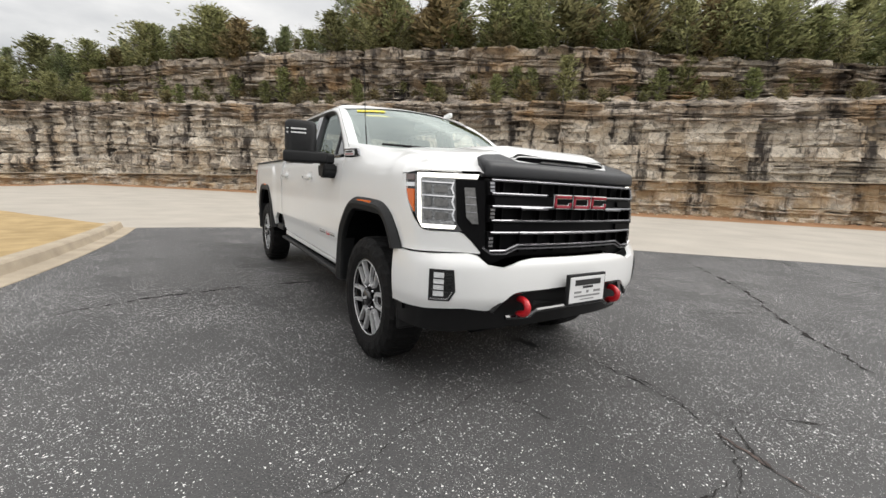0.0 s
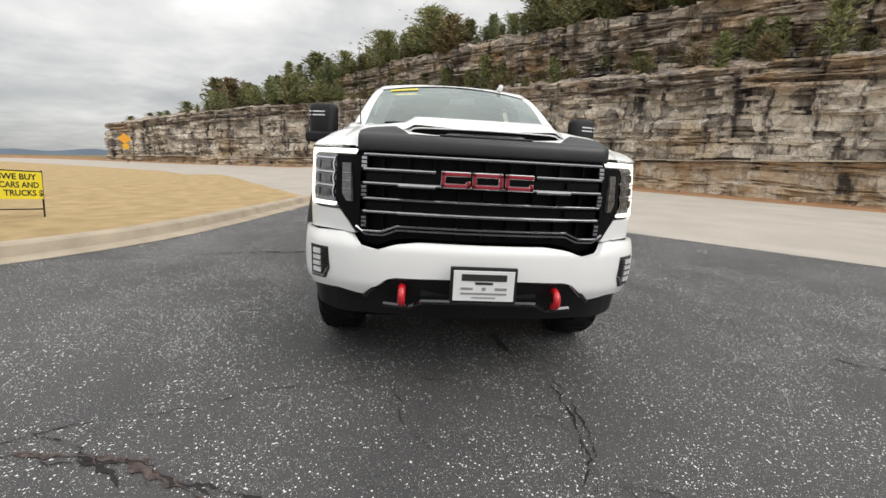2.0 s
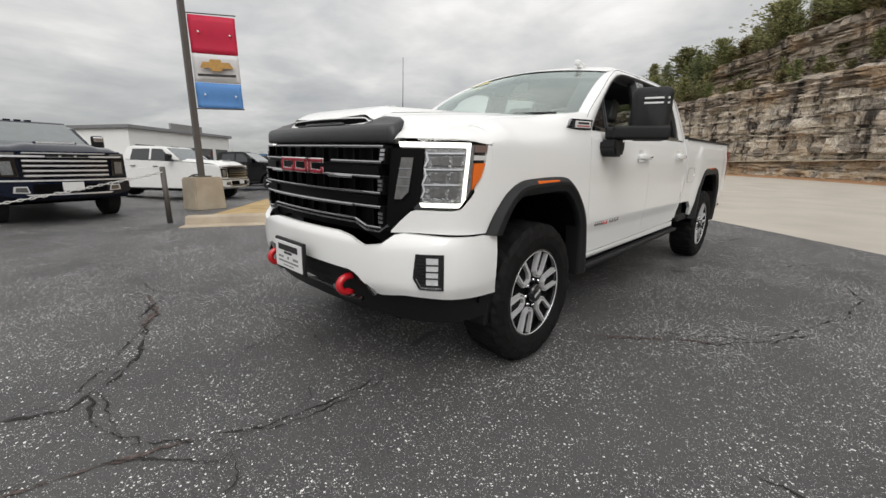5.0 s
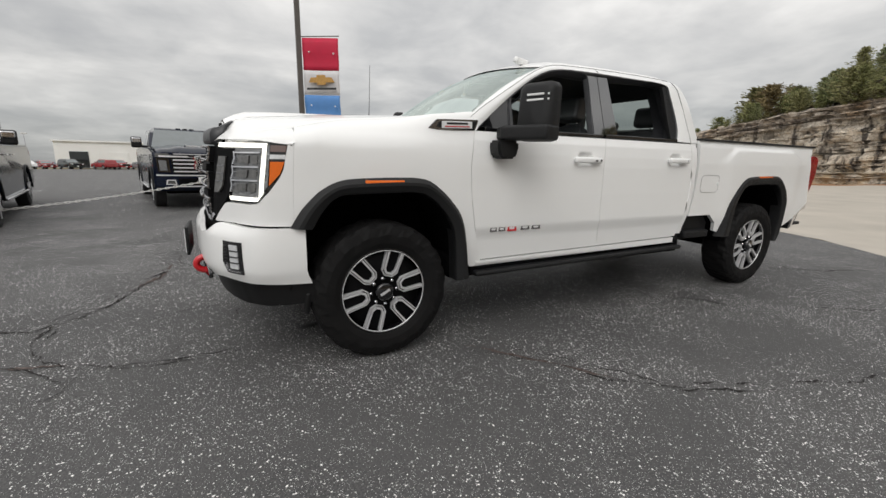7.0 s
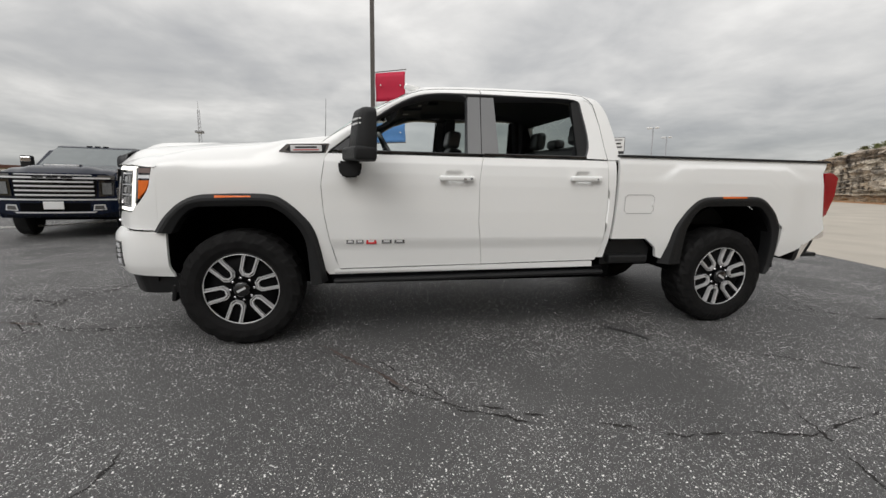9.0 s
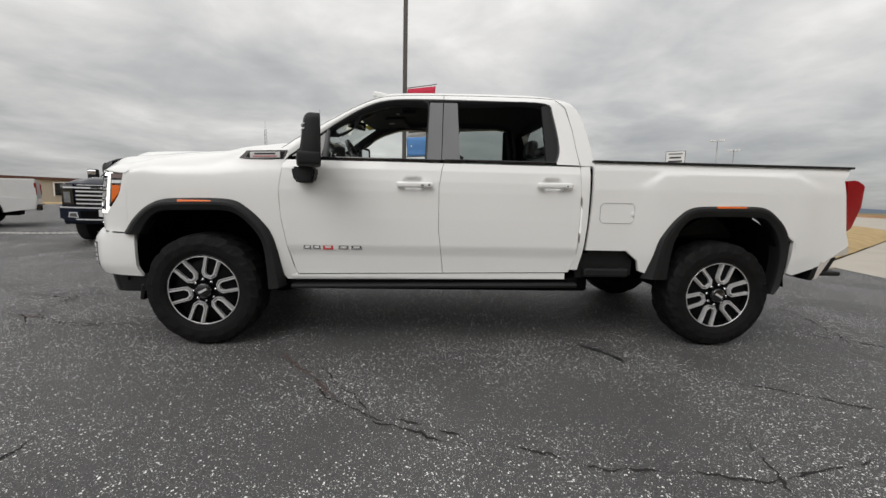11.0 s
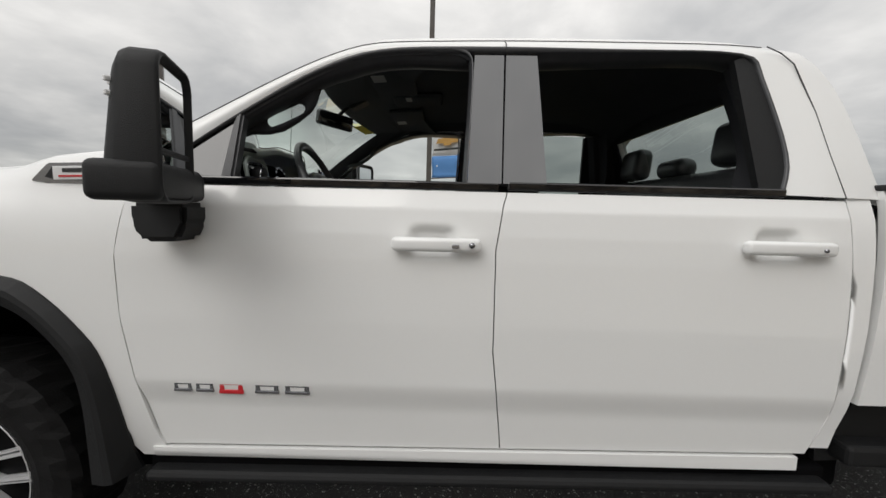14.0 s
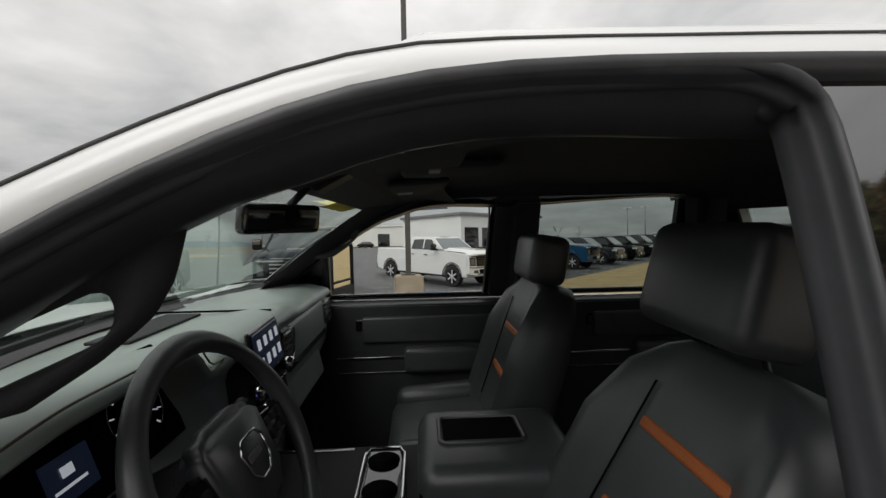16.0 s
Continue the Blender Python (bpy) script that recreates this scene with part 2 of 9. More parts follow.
    wob = nd.new("ShaderNodeMath")
    wob.operation = "MULTIPLY_ADD"
    lk.new(wv.outputs["Fac"], wob.inputs[0])
    wob.inputs[1].default_value = 0.35
    lk.new(hz.outputs[2], wob.inputs[2])
    lowr = nd.new("ShaderNodeMapRange")
    lowr.inputs["From Min"].default_value, lowr.inputs["From Max"].default_value = 1.40, 1.62
    lowr.inputs["To Min"].default_value, lowr.inputs["To Max"].default_value = 0.75, 0.0
    lk.new(wob.outputs[0], lowr.inputs["Value"])
    ochre = nd.new("ShaderNodeMath")
    ochre.operation = "MULTIPLY"
    lk.new(lowr.outputs[0], ochre.inputs[0])
    lk.new(noise_fac(nd, lk, o, 0.9, 5, 0.40, 0.58, 0.6), ochre.inputs[1])
    c = rgb_mix(nd, lk, ochre.outputs[0], c, tan, "MIX")
    lk.new(c, p.inputs["Base Color"])
    p.inputs["Roughness"].default_value = 0.92
    p.inputs["Specular IOR Level"].default_value = 0.2
    b = nd.new("ShaderNodeBump")
    b.inputs["Strength"].default_value, b.inputs["Distance"].default_value = 0.9, 0.12
    f2 = nd.new("ShaderNodeMapping")
    f2.inputs["Scale"].default_value = (1.2, 1.2, 5)
    lk.new(o, f2.inputs[0])
    n = nd.new("ShaderNodeTexNoise")
    n.inputs["Scale"].default_value, n.inputs["Detail"].default_value, n.inputs["Roughness"].default_value = 1.6, 8, 0.65
    lk.new(f2.outputs[0], n.inputs["Vector"])
    lk.new(n.outputs["Fac"], b.inputs["Height"])
    lk.new(b.outputs[0], p.inputs["Normal"])
    return m


M_ASPHALT = asphalt_material()
M_ROCK = rock_material("limestone", (0.80, 0.722, 0.61), (0.50, 0.442, 0.368), (0.060, 0.052, 0.047), (0.52, 0.385, 0.235))
M_ROCK_DARK = rock_material("weathered_limestone", (0.68, 0.59, 0.49), (0.355, 0.308, 0.26), (0.055, 0.048, 0.046), (0.52, 0.35, 0.19))
M_GRASS = mat("dormant_grass", (0.38, 0.275, 0.14), 0.95, var=0.13, scale=2.6, bump=1.0, bscale=120, spec=0.1, col2=(0.47, 0.35, 0.19))
M_FIELD = mat("winter_field", (0.20, 0.16, 0.085), 0.95, var=0.35, scale=0.15, bump=0.6, bscale=8, spec=0.1)
M_ROAD = mat("pale_concrete_road", (0.42, 0.385, 0.335), 0.85, var=0.13, scale=0.7, bump=0.4, bscale=90, spec=0.25)
M_KERB = mat("stained_concrete", (0.40, 0.34, 0.26), 0.85, var=0.22, scale=2.5, bump=0.5, bscale=70, spec=0.25)
M_DIRT = mat("rust_brown_gravel", (0.33, 0.19, 0.105), 0.95, var=0.3, scale=1.2, bump=1.0, bscale=30, spec=0.1)
M_CRACK = mat("crack_filled_with_dirt", (0.031, 0.029, 0.028), 0.9, var=0.4, scale=4, bump=0.5, spec=0.2)
M_STAIN = mat("dark_oily_stain", (0.022, 0.021, 0.022), 0.4, var=0.4, scale=3)
M_WHITE = mat("white_car_paint", (0.85, 0.852, 0.842), 0.3, var=0.012, scale=1.5, coat=0.6)
M_BLACKGLOSS = mat("gloss_black_trim", (0.006, 0.006, 0.007), 0.09, var=0.2, coat=0.8)
M_APPLIQUE = mat("smoked_pillar_panel", (0.006, 0.006, 0.007), 0.05, var=0.1, coat=1.0, spec=1.0)
M_APPLIQUE.node_tree.nodes["Principled BSDF"].inputs["Coat IOR"].default_value = 2.0
M_SATIN = mat("satin_black_hood_panel", (0.030, 0.031, 0.034), 0.42, var=0.15, bump=0.1, bscale=300)
M_PLASTIC = mat("black_grained_plastic", (0.009, 0.0093, 0.010), 0.55, var=0.2, scale=5, bump=0.25, bscale=500, spec=0.35)
M_VALANCE = mat("black_valance_plastic", (0.006, 0.006, 0.0065), 0.45, var=0.2, spec=0.3)
M_DEEP = mat("deep_black_grille_plastic", (0.0025, 0.0025, 0.003), 0.5, var=0.2, spec=0.1)
M_LAMPDIM = mat("chromed_lamp_interior", (0.24, 0.245, 0.25), 0.2, metal=0.6, var=0.3, scale=40, bump=0.6, bscale=70)
M_LAMPDARK = mat("smoked_lamp_glass", (0.09, 0.088, 0.085), 0.1, var=0.4, scale=30, coat=1.0)
M_RUBBER = mat("tyre_rubber", (0.0065, 0.0063, 0.0065), 0.7, var=0.35, scale=9, bump=0.3, bscale=200, spec=0.2)
# near-black for wells, undersides and openings, their shade put into the colour
M_WELL = mat("recess_shade_black", (0.004, 0.004, 0.0045), 0.95, var=0.3, spec=0.05)
M_CHROME = mat("bright_chrome", (0.72, 0.72, 0.74), 0.12, metal=1.0, var=0.05)
M_DKCHROME = mat("dark_chrome", (0.33, 0.33, 0.345), 0.22, metal=1.0, var=0.08)
M_MACHINED = mat("machined_aluminium", (0.74, 0.74, 0.75), 0.36, metal=0.45, var=0.06)
M_RED = mat("red_painted_steel", (0.55, 0.012, 0.02), 0.3, var=0.1, coat=0.6)
M_REDLOGO = mat("deep_red_lettering", (0.30, 0.012, 0.03), 0.25, var=0.08, coat=0.8)
M_AMBER = mat("amber_lens", (0.80, 0.16, 0.02), 0.15, var=0.08, coat=0.5)
M_TAIL = mat("red_tail_lens", (0.30, 0.005, 0.012), 0.1, var=0.15, coat=0.8)
M_DRL = mat("lit_running_light", (0.6, 0.6, 0.6), 0.3, var=0.02, emit=(1.0, 0.97, 0.88), power=1.7)
M_LAMPLIT = mat("lit_lamp_lens", (0.75, 0.76, 0.78), 0.15, var=0.3, scale=60, metal=0.6, emit=(1, 1, 1), power=0.12)
M_GLASS = glass("windscreen_glass", (0.92, 0.985, 0.95), least=0.15, power=2.7)
M_SIDEGLASS = glass("clear_side_glass", (0.95, 0.985, 0.97), least=0.05, power=5.0)
M_TINT = glass("privacy_glass", (0.42, 0.47, 0.45))
M_PLATE = mat("white_plate", (0.75, 0.75, 0.75), 0.4, var=0.03)
M_INK = mat("black_ink", (0.02, 0.02, 0.02), 0.6, var=0.1)
M_GREYINK = mat("grey_ink", (0.25, 0.25, 0.25), 0.6, var=0.1)
M_YELLOW = mat("yellow_plastic_sheet", (0.80, 0.66, 0.03), 0.5, var=0.06)
# dark vinyl paled to grey-green: the windscreen glare is put into its colour
M_DASH = mat("glare_pale_dash_vinyl", (0.26, 0.305, 0.283), 0.36, var=0.12, scale=12, bump=0.08, bscale=900, spec=1.0)
# far-side pillar trim only: the light falling there is put into the colour
M_PILLAR_LIT = mat("lit_side_pillar_trim", (0.075, 0.081, 0.081), 0.6, var=0.15, scale=12, bump=0.1, bscale=700)
M_CARD = mat("black_door_trim", (0.045, 0.048, 0.051), 0.38, var=0.15, scale=12, bump=0.08, bscale=900)
M_LEATHER = mat("black_leather", (0.056, 0.060, 0.063), 0.34, var=0.15, scale=9, bump=0.10, bscale=900, spec=0.7)
M_SEAL = mat("black_rubber_seal", (0.045, 0.046, 0.050), 0.40, var=0.15, scale=20, spec=0.55)
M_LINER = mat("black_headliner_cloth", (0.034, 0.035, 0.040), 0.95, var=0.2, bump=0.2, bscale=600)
M_ORANGE = mat("saddle_orange_leather", (0.42, 0.115, 0.03), 0.5, var=0.15, bump=0.2, bscale=300)
M_SEAM = mat("grey_panel_gap", (0.055, 0.055, 0.056), 0.7, var=0.1)
M_MIRROR = mat("mirror_silvering", (0.85, 0.87, 0.88), 0.02, metal=1.0, var=0.01)
M_STEEL = mat("galvanised_steel", (0.30, 0.30, 0.31), 0.45, metal=0.8, var=0.15)
M_POLE = mat("bronze_painted_pole", (0.085, 0.075, 0.068), 0.5, var=0.12)


# ---- mesh helpers ----
def mesh_ob(name, verts, faces, material, parent=None, smooth=False, label=""):
    me = bpy.data.meshes.new(name)
    me.from_pydata([tuple(v) for v in verts], [], faces)
    me.materials.append(material)
    me.update()
    if smooth:
        me.shade_smooth()
    ob = new(name, me)
    if parent:
        ob.parent = parent
    if label:
        ob["label"] = label
    return ob


def part(name, bm, material, parent, label="", smooth=False):
    me = bpy.data.meshes.new(name)
    bmesh.ops.recalc_face_normals(bm, faces=bm.faces)
    bm.to_mesh(me)
    bm.free()
    me.materials.append(material)
    if smooth:
        me.shade_smooth()
    ob = new(name, me)
    ob.parent = parent
    if label:
        ob["label"] = label
    return ob


def add_box(bm, size, m=None, bevel=0.0, seg=2):
    r = bmesh.ops.create_cube(bm, size=1, matrix=(m or Matrix()) @ Matrix.Diagonal((*size, 1)))
    if bevel:
        edges = list({e for v in r["verts"] for e in v.link_edges})
        bmesh.ops.bevel(bm, geom=edges, offset=bevel, segments=seg, profile=0.5, affect="EDGES")
    return bm


def box(name, size, at, material, parent=None, bevel=0.01, rot=(0, 0, 0), label="", seg=2, smooth=False):
    bm = bmesh.new()
    add_box(bm, size, pose(*at, *rot), bevel, seg)
    return part(name, bm, material, parent, label, smooth)


def add_tube(bm, pts, radius, sides=8, caps=True):
    """A round bar along a line of points; radius a number or one for each point."""
    rings = []
    pts = [Vector(p) for p in pts]
    for i, p in enumerate(pts):
        d = (pts[min(i + 1, len(pts) - 1)] - pts[max(i - 1, 0)]).normalized()
        a = d.orthogonal().normalized() if i == 0 else (a - d * a.dot(d)).normalized()
        b = d.cross(a)
        r = radius[i] if isinstance(radius, (list, tuple)) else radius
        rings.append([bm.verts.new(p + r * (math.cos(6.28318 * k / sides) * a + math.sin(6.28318 * k / sides) * b)) for k in range(sides)])
    for u, v in zip(rings, rings[1:]):
        for k in range(sides):
            bm.faces.new((u[k], u[(k + 1) % sides], v[(k + 1) % sides], v[k]))
    if caps:
        bm.faces.new(rings[0][::-1])
        bm.faces.new(rings[-1])
    return bm


def tube(name, pts, radius, material, parent=None, sides=8, label="", smooth=True):
    return part(name, add_tube(bmesh.new(), pts, radius, sides), material, parent, label, smooth)


def add_prism(bm, outline, depth, to=None):
    """Flat outline in x, y raised to depth along z, moved by the pose to."""
    to = to or Matrix()
    lo = [bm.verts.new(to @ Vector((x, y, 0))) for x, y in outline]
    hi = [bm.verts.new(to @ Vector((x, y, depth))) for x, y in outline]
    n = len(lo)
    bm.faces.new(lo[::-1])
    bm.faces.new(hi)
    for k in range(n):
        bm.faces.new((lo[k], lo[(k + 1) % n], hi[(k + 1) % n], hi[k]))
    return bm


def interp(x, pts):
    """Straight lines through (x, y) points, held at the ends."""
    if x <= pts[0][0]:
        return pts[0][1]
    for (a, p), (b, q) in zip(pts, pts[1:]):
        if x <= b:
            return p + (q - p) * (x - a) / (b - a) if b > a else q
    return pts[-1][1]


def smooth01(a, b, x):
    k = min(1, max(0, (x - a) / (b - a)))
    return k * k * (3 - 2 * k)


def text_ob(name, words, size, material, parent, m, extrude=0.001, offset=0.0, label="", width=None):
    """Raised lettering, centred on the pose m, turned into a mesh."""
    cu = bpy.data.curves.new(name, "FONT")
    cu.body, cu.size, cu.extrude, cu.offset = words, size, extrude, offset
    cu.align_x, cu.align_y = "CENTER", "CENTER"
    cu.resolution_u = 3
    tmp = bpy.data.objects.new(name, cu)
    me = bpy.data.meshes.new_from_object(tmp)
    bpy.data.objects.remove(tmp)
    me.materials.clear()
    me.materials.append(material)
    if width:
        xs = [v.co.x for v in me.vertices]
        k = width / max(1e-6, max(xs) - min(xs))
        me.transform(Matrix.Diagonal((k, 1, 1, 1)))
    me.transform(m)
    ob = new(name, me)
    ob.parent = parent
    if label:
        ob["label"] = label
    return ob


def empty(name, m=None):
    ob = new(name)
    if m:
        ob.matrix_world = m
    return ob


# ---- the ground ----
def land(x, y):
    """Height of the paved ground: a drive that falls to the road, and a lot that rises slowly."""
    g = -0.0335 * x if x > -15 else 0.5025 + 0.007 * (-x - 15)
    g -= 0.42 * smooth01(-9, -15, x) * smooth01(-60, -25, x) * smooth01(-2, 2.5, y)
    far = -0.0935 + g + 0.004 * min(max(y, -40), 90)
    return -0.043 * x + (far + 0.043 * x) * smooth01(3.5, 9.0, math.hypot(x, y - 2))


WALL_LINE = [(62, -36), (46.6, -15.6), (30.6, 3.7), (22.3, 13.8), (12.6, 26.8), (3.2, 38.2), (-8.5, 47.6), (-20, 54.0), (-33, 58.6), (-44.5, 60.5)]
DRIVE_EDGE = [(40, -32), (26, -17), (14, -4), (10.5, -0.5), (7.0, 2.8), (4.8, 4.6), (3.0, 6.1), (1.2, 7.6), (-0.4, 9.0), (-3.05, 9.4)]
KERB_LINE = [(-6.0, -0.05), (-5.65, 0.38), (-5.2, 1.02), (-4.5, 1.92), (-4.1, 2.7), (-3.9, 3.6), (-3.7, 4.8), (-3.52, 6.5), (-3.43, 8.2), (-3.4, 9.3)]
GRASS_NORTH = [(-3.4, 9.4), (-5.0, 11.8), (-9.5, 18.5), (-18, 28.5), (-32, 38), (-52, 45), (-90, 50)]
GRASS_WEST = [(-6.0, -0.05), (-7.0, 0.5), (-7.9, 1.15), (-9.8, 2.8), (-12.4, 4.8), (-15.2, 6.7), (-20.5, 11.6), (-27.5, 18.3), (-40, 28), (-60, 37), (-90, 44)]


def along(line, s):
    """Point and direction s metres along a line."""
    for a, b in zip(line, line[1:]):
        d = math.dist(a, b)
        if s <= d or b is line[-1]:
            k = s / d
            return (a[0] + (b[0] - a[0]) * k, a[1] + (b[1] - a[1]) * k), ((b[0] - a[0]) / d, (b[1] - a[1]) / d)
        s -= d


def length(line):
    return sum(math.dist(a, b) for a, b in zip(line, line[1:]))


def rounded(line, n=200):
    """The same line with softened corners, as n + 1 points."""
    total = length(line)
    pts = [along(line, total * k / n)[0] for k in range(n + 1)]
    for _ in range(6):
        pts = [pts[0]] + [tuple((a[i] + 2 * b[i] + c[i]) / 4 for i in (0, 1)) for a, b, c in zip(pts, pts[1:], pts[2:])] + [pts[-1]]
    return pts


def strip(name, left, right, cols, height, material, label, across=8):
    """A sheet between two lines, draped on the ground."""
    vs, fs = [], []
    for i in range(cols + 1):
        a, _ = along(left, length(left) * i / cols)
        b, _ = along(right, length(right) * i / cols)
        for j in range(across + 1):
            k = j / across
            x, y = a[0] + (b[0] - a[0]) * k, a[1] + (b[1] - a[1]) * k
            vs.append((x, y, height(x, y, k)))
    n = across + 1
    for i in range(cols):
        for j in range(across):
            fs.append((i * n + j, i * n + j + 1, (i + 1) * n + j + 1, (i + 1) * n + j))
    ob = mesh_ob(name, vs, fs, material, smooth=True)
    return tagged(ob, label, "ground", kind="structure")


def asphalt_sheet():
    """One sheet of asphalt: the drive up to the road, the lot to the west."""
    edge = rounded(DRIVE_EDGE, 120)
    step = 0.5
    xs = [-100, -80, -62, -50, -40, -32, -26, -22] + [-19 + step * k for k in range(int(33 / step))] + [15, 18, 22, 28, 40]
    def ymax(x):
        if x < -3.05:
            return interp(x, sorted(GRASS_WEST)) + 1.0 if x < -6.0 else interp(x, KERB_LINE) + 0.15
        return interp(x, sorted(edge))
    vs, fs, rows = [], [], 48
    for x in xs:
        top = ymax(x)
        for j in range(rows + 1):
            k = (j / rows) ** 1.5
            y = top + (-45 - top) * k
            vs.append((x, y, land(x, y)))
    m = rows + 1
    for i in range(len(xs) - 1):
        for j in range(rows):
            fs.append((i * m + j, i * m + j + 1, (i + 1) * m + j + 1, (i + 1) * m + j))
    return tagged(mesh_ob("asphalt", vs, fs, M_ASPHALT, smooth=True), "cracked dark asphalt flecked with pale worn stones", "asphalt", kind="structure")


def field_sheet():
    vs, fs = [], []
    ring = [-3000, -900, -400, -200, -130] + list(range(-100, 101, 2)) + [130, 200, 400, 900, 3000]
    n = len(ring)
    for y in ring:
        for x in ring:
            vs.append((x, y, land(max(-150, min(60, x)), y) - 0.08))
    for j in range(n - 1):
        for i in range(n - 1):
            a = j * n + i
            fs.append((a, a + 1, a + n + 1, a + n))
    return tagged(mesh_ob("ground", vs, fs, M_FIELD, smooth=True), "dry brown winter ground reaching the horizon", "ground", kind="structure")


field_sheet()
asphalt_sheet()
ROAD_FAR = [(x - 3.6 * 0.78, y - 3.6 * 0.62) for x, y in WALL_LINE] + [(-62, 57), (-100, 56)]
ROAD_NEAR = DRIVE_EDGE[:-1] + GRASS_NORTH
strip("road", ROAD_NEAR, ROAD_FAR, 90, lambda x, y, k: land(x, y) - 0.012, M_ROAD, "pale worn concrete road below the cutting", 10)
strip("road_verge", ROAD_FAR, [(x + 2 * 0.78, y + 2 * 0.62) for x, y in WALL_LINE] + [(-62, 62), (-100, 60)], 90, lambda x, y, k: land(x, y) - 0.02 + 0.25 * k * k, M_DIRT, "rust-brown gravel verge along the rock face", 6)


def build_island():
    """Dormant lawn between the drive, the road and the lot, fanned out from the kerb."""
    kerb = rounded(KERB_LINE, 40)
    vs, fs, rows = [], [], 40
    for i, (x, y) in enumerate(kerb):
        k = i / 40
        # each ray runs from the kerb to the far north-west
        wx, wy = -95, 44 + 7 * k
        west, _ = along(GRASS_WEST, 0)
        for j in range(rows + 1):
            r = (j / rows) ** 1.8
            a, _ = along(GRASS_WEST, length(GRASS_WEST) * r)
            b, _ = along(GRASS_NORTH, length(GRASS_NORTH) * r)
            # between the west edge and the north edge, starting on the kerb
            ex, ey = a[0] + (b[0] - a[0]) * k, a[1] + (b[1] - a[1]) * k
            sx, sy = x + (kerb[0][0] + (kerb[-1][0] - kerb[0][0]) * k - x), y + (kerb[0][1] + (kerb[-1][1] - kerb[0][1]) * k - y)
            px, py = ex + (x - sx) * (1 - r) ** 6, ey + (y - sy) * (1 - r) ** 6
            d = math.sin(math.pi * k) * smooth01(0, 0.25, r)
            edge = min(1, math.sin(math.pi * k) * 6)
            z = land(px, py) + 0.02 + 0.13 * (edge if j else 1) + 0.16 * d + 0.03 * noise.noise((px * 0.5, py * 0.5, 3)) * min(1, j / 3)
            vs.append((px, py, z))
    m = rows + 1
    for i in range(40):
        for j in range(rows):
            fs.append((i * m + j, i * m + j + 1, (i + 1) * m + j + 1, (i + 1) * m + j))
    tagged(mesh_ob("lawn", vs, fs, M_GRASS, smooth=True), "straw-coloured dormant lawn on a low mound", "lawn", kind="structure")
    # kerb with gutter: swept section
    sec = [(0.40, 0.0), (0.39, 0.012), (0.16, 0.03), (0.13, 0.14), (0.10, 0.165), (-0.04, 0.17), (-0.06, 0.13), (-0.06, -0.05)]
    vs, fs = [], []
    for i, (x, y) in enumerate(kerb):
        a, b = kerb[max(0, i - 1)], kerb[min(40, i + 1)]
        d = math.dist(a, b)
        nx, ny = (b[1] - a[1]) / d, -(b[0] - a[0]) / d
        for o, h in sec:
            vs.append((x + nx * o, y + ny * o, land(x + nx * o, y + ny * o) + h + (0.004 if o > 0.35 else 0)))
    m = len(sec)
    for i in range(40):
        for j in range(m - 1):
            fs.append((i * m + j, i * m + j + 1, (i + 1) * m + j + 1, (i + 1) * m + j))
    tagged(mesh_ob("kerb", vs, fs, M_KERB, smooth=False), "stained concrete kerb and gutter round the lawn", "kerb", kind="structure")


build_island()

# ---- the rock cutting ----
LOWER_TOP = [(0, 0.9), (28, 2.0), (44, 4.6), (50.6, 5.6), (63.7, 6.0), (76, 6.6), (94, 7.3), (111, 7.6), (124, 7.6), (136, 6.9), (150, 5.3)]
UPPER_TOP = [(0, 1.4), (28, 3.0), (44, 6.9), (50.6, 8.7), (63.7, 10.6), (76, 12.0), (94, 13.2), (107, 12.4), (117, 11.0), (128, 9.0), (136, 7.7), (150, 5.5)]


def hash01(*k):
    v = math.sin(sum(a * b for a, b in zip(k, (127.1, 311.7, 74.7, 19.3)))) * 43758.5453
    return v - math.floor(v)


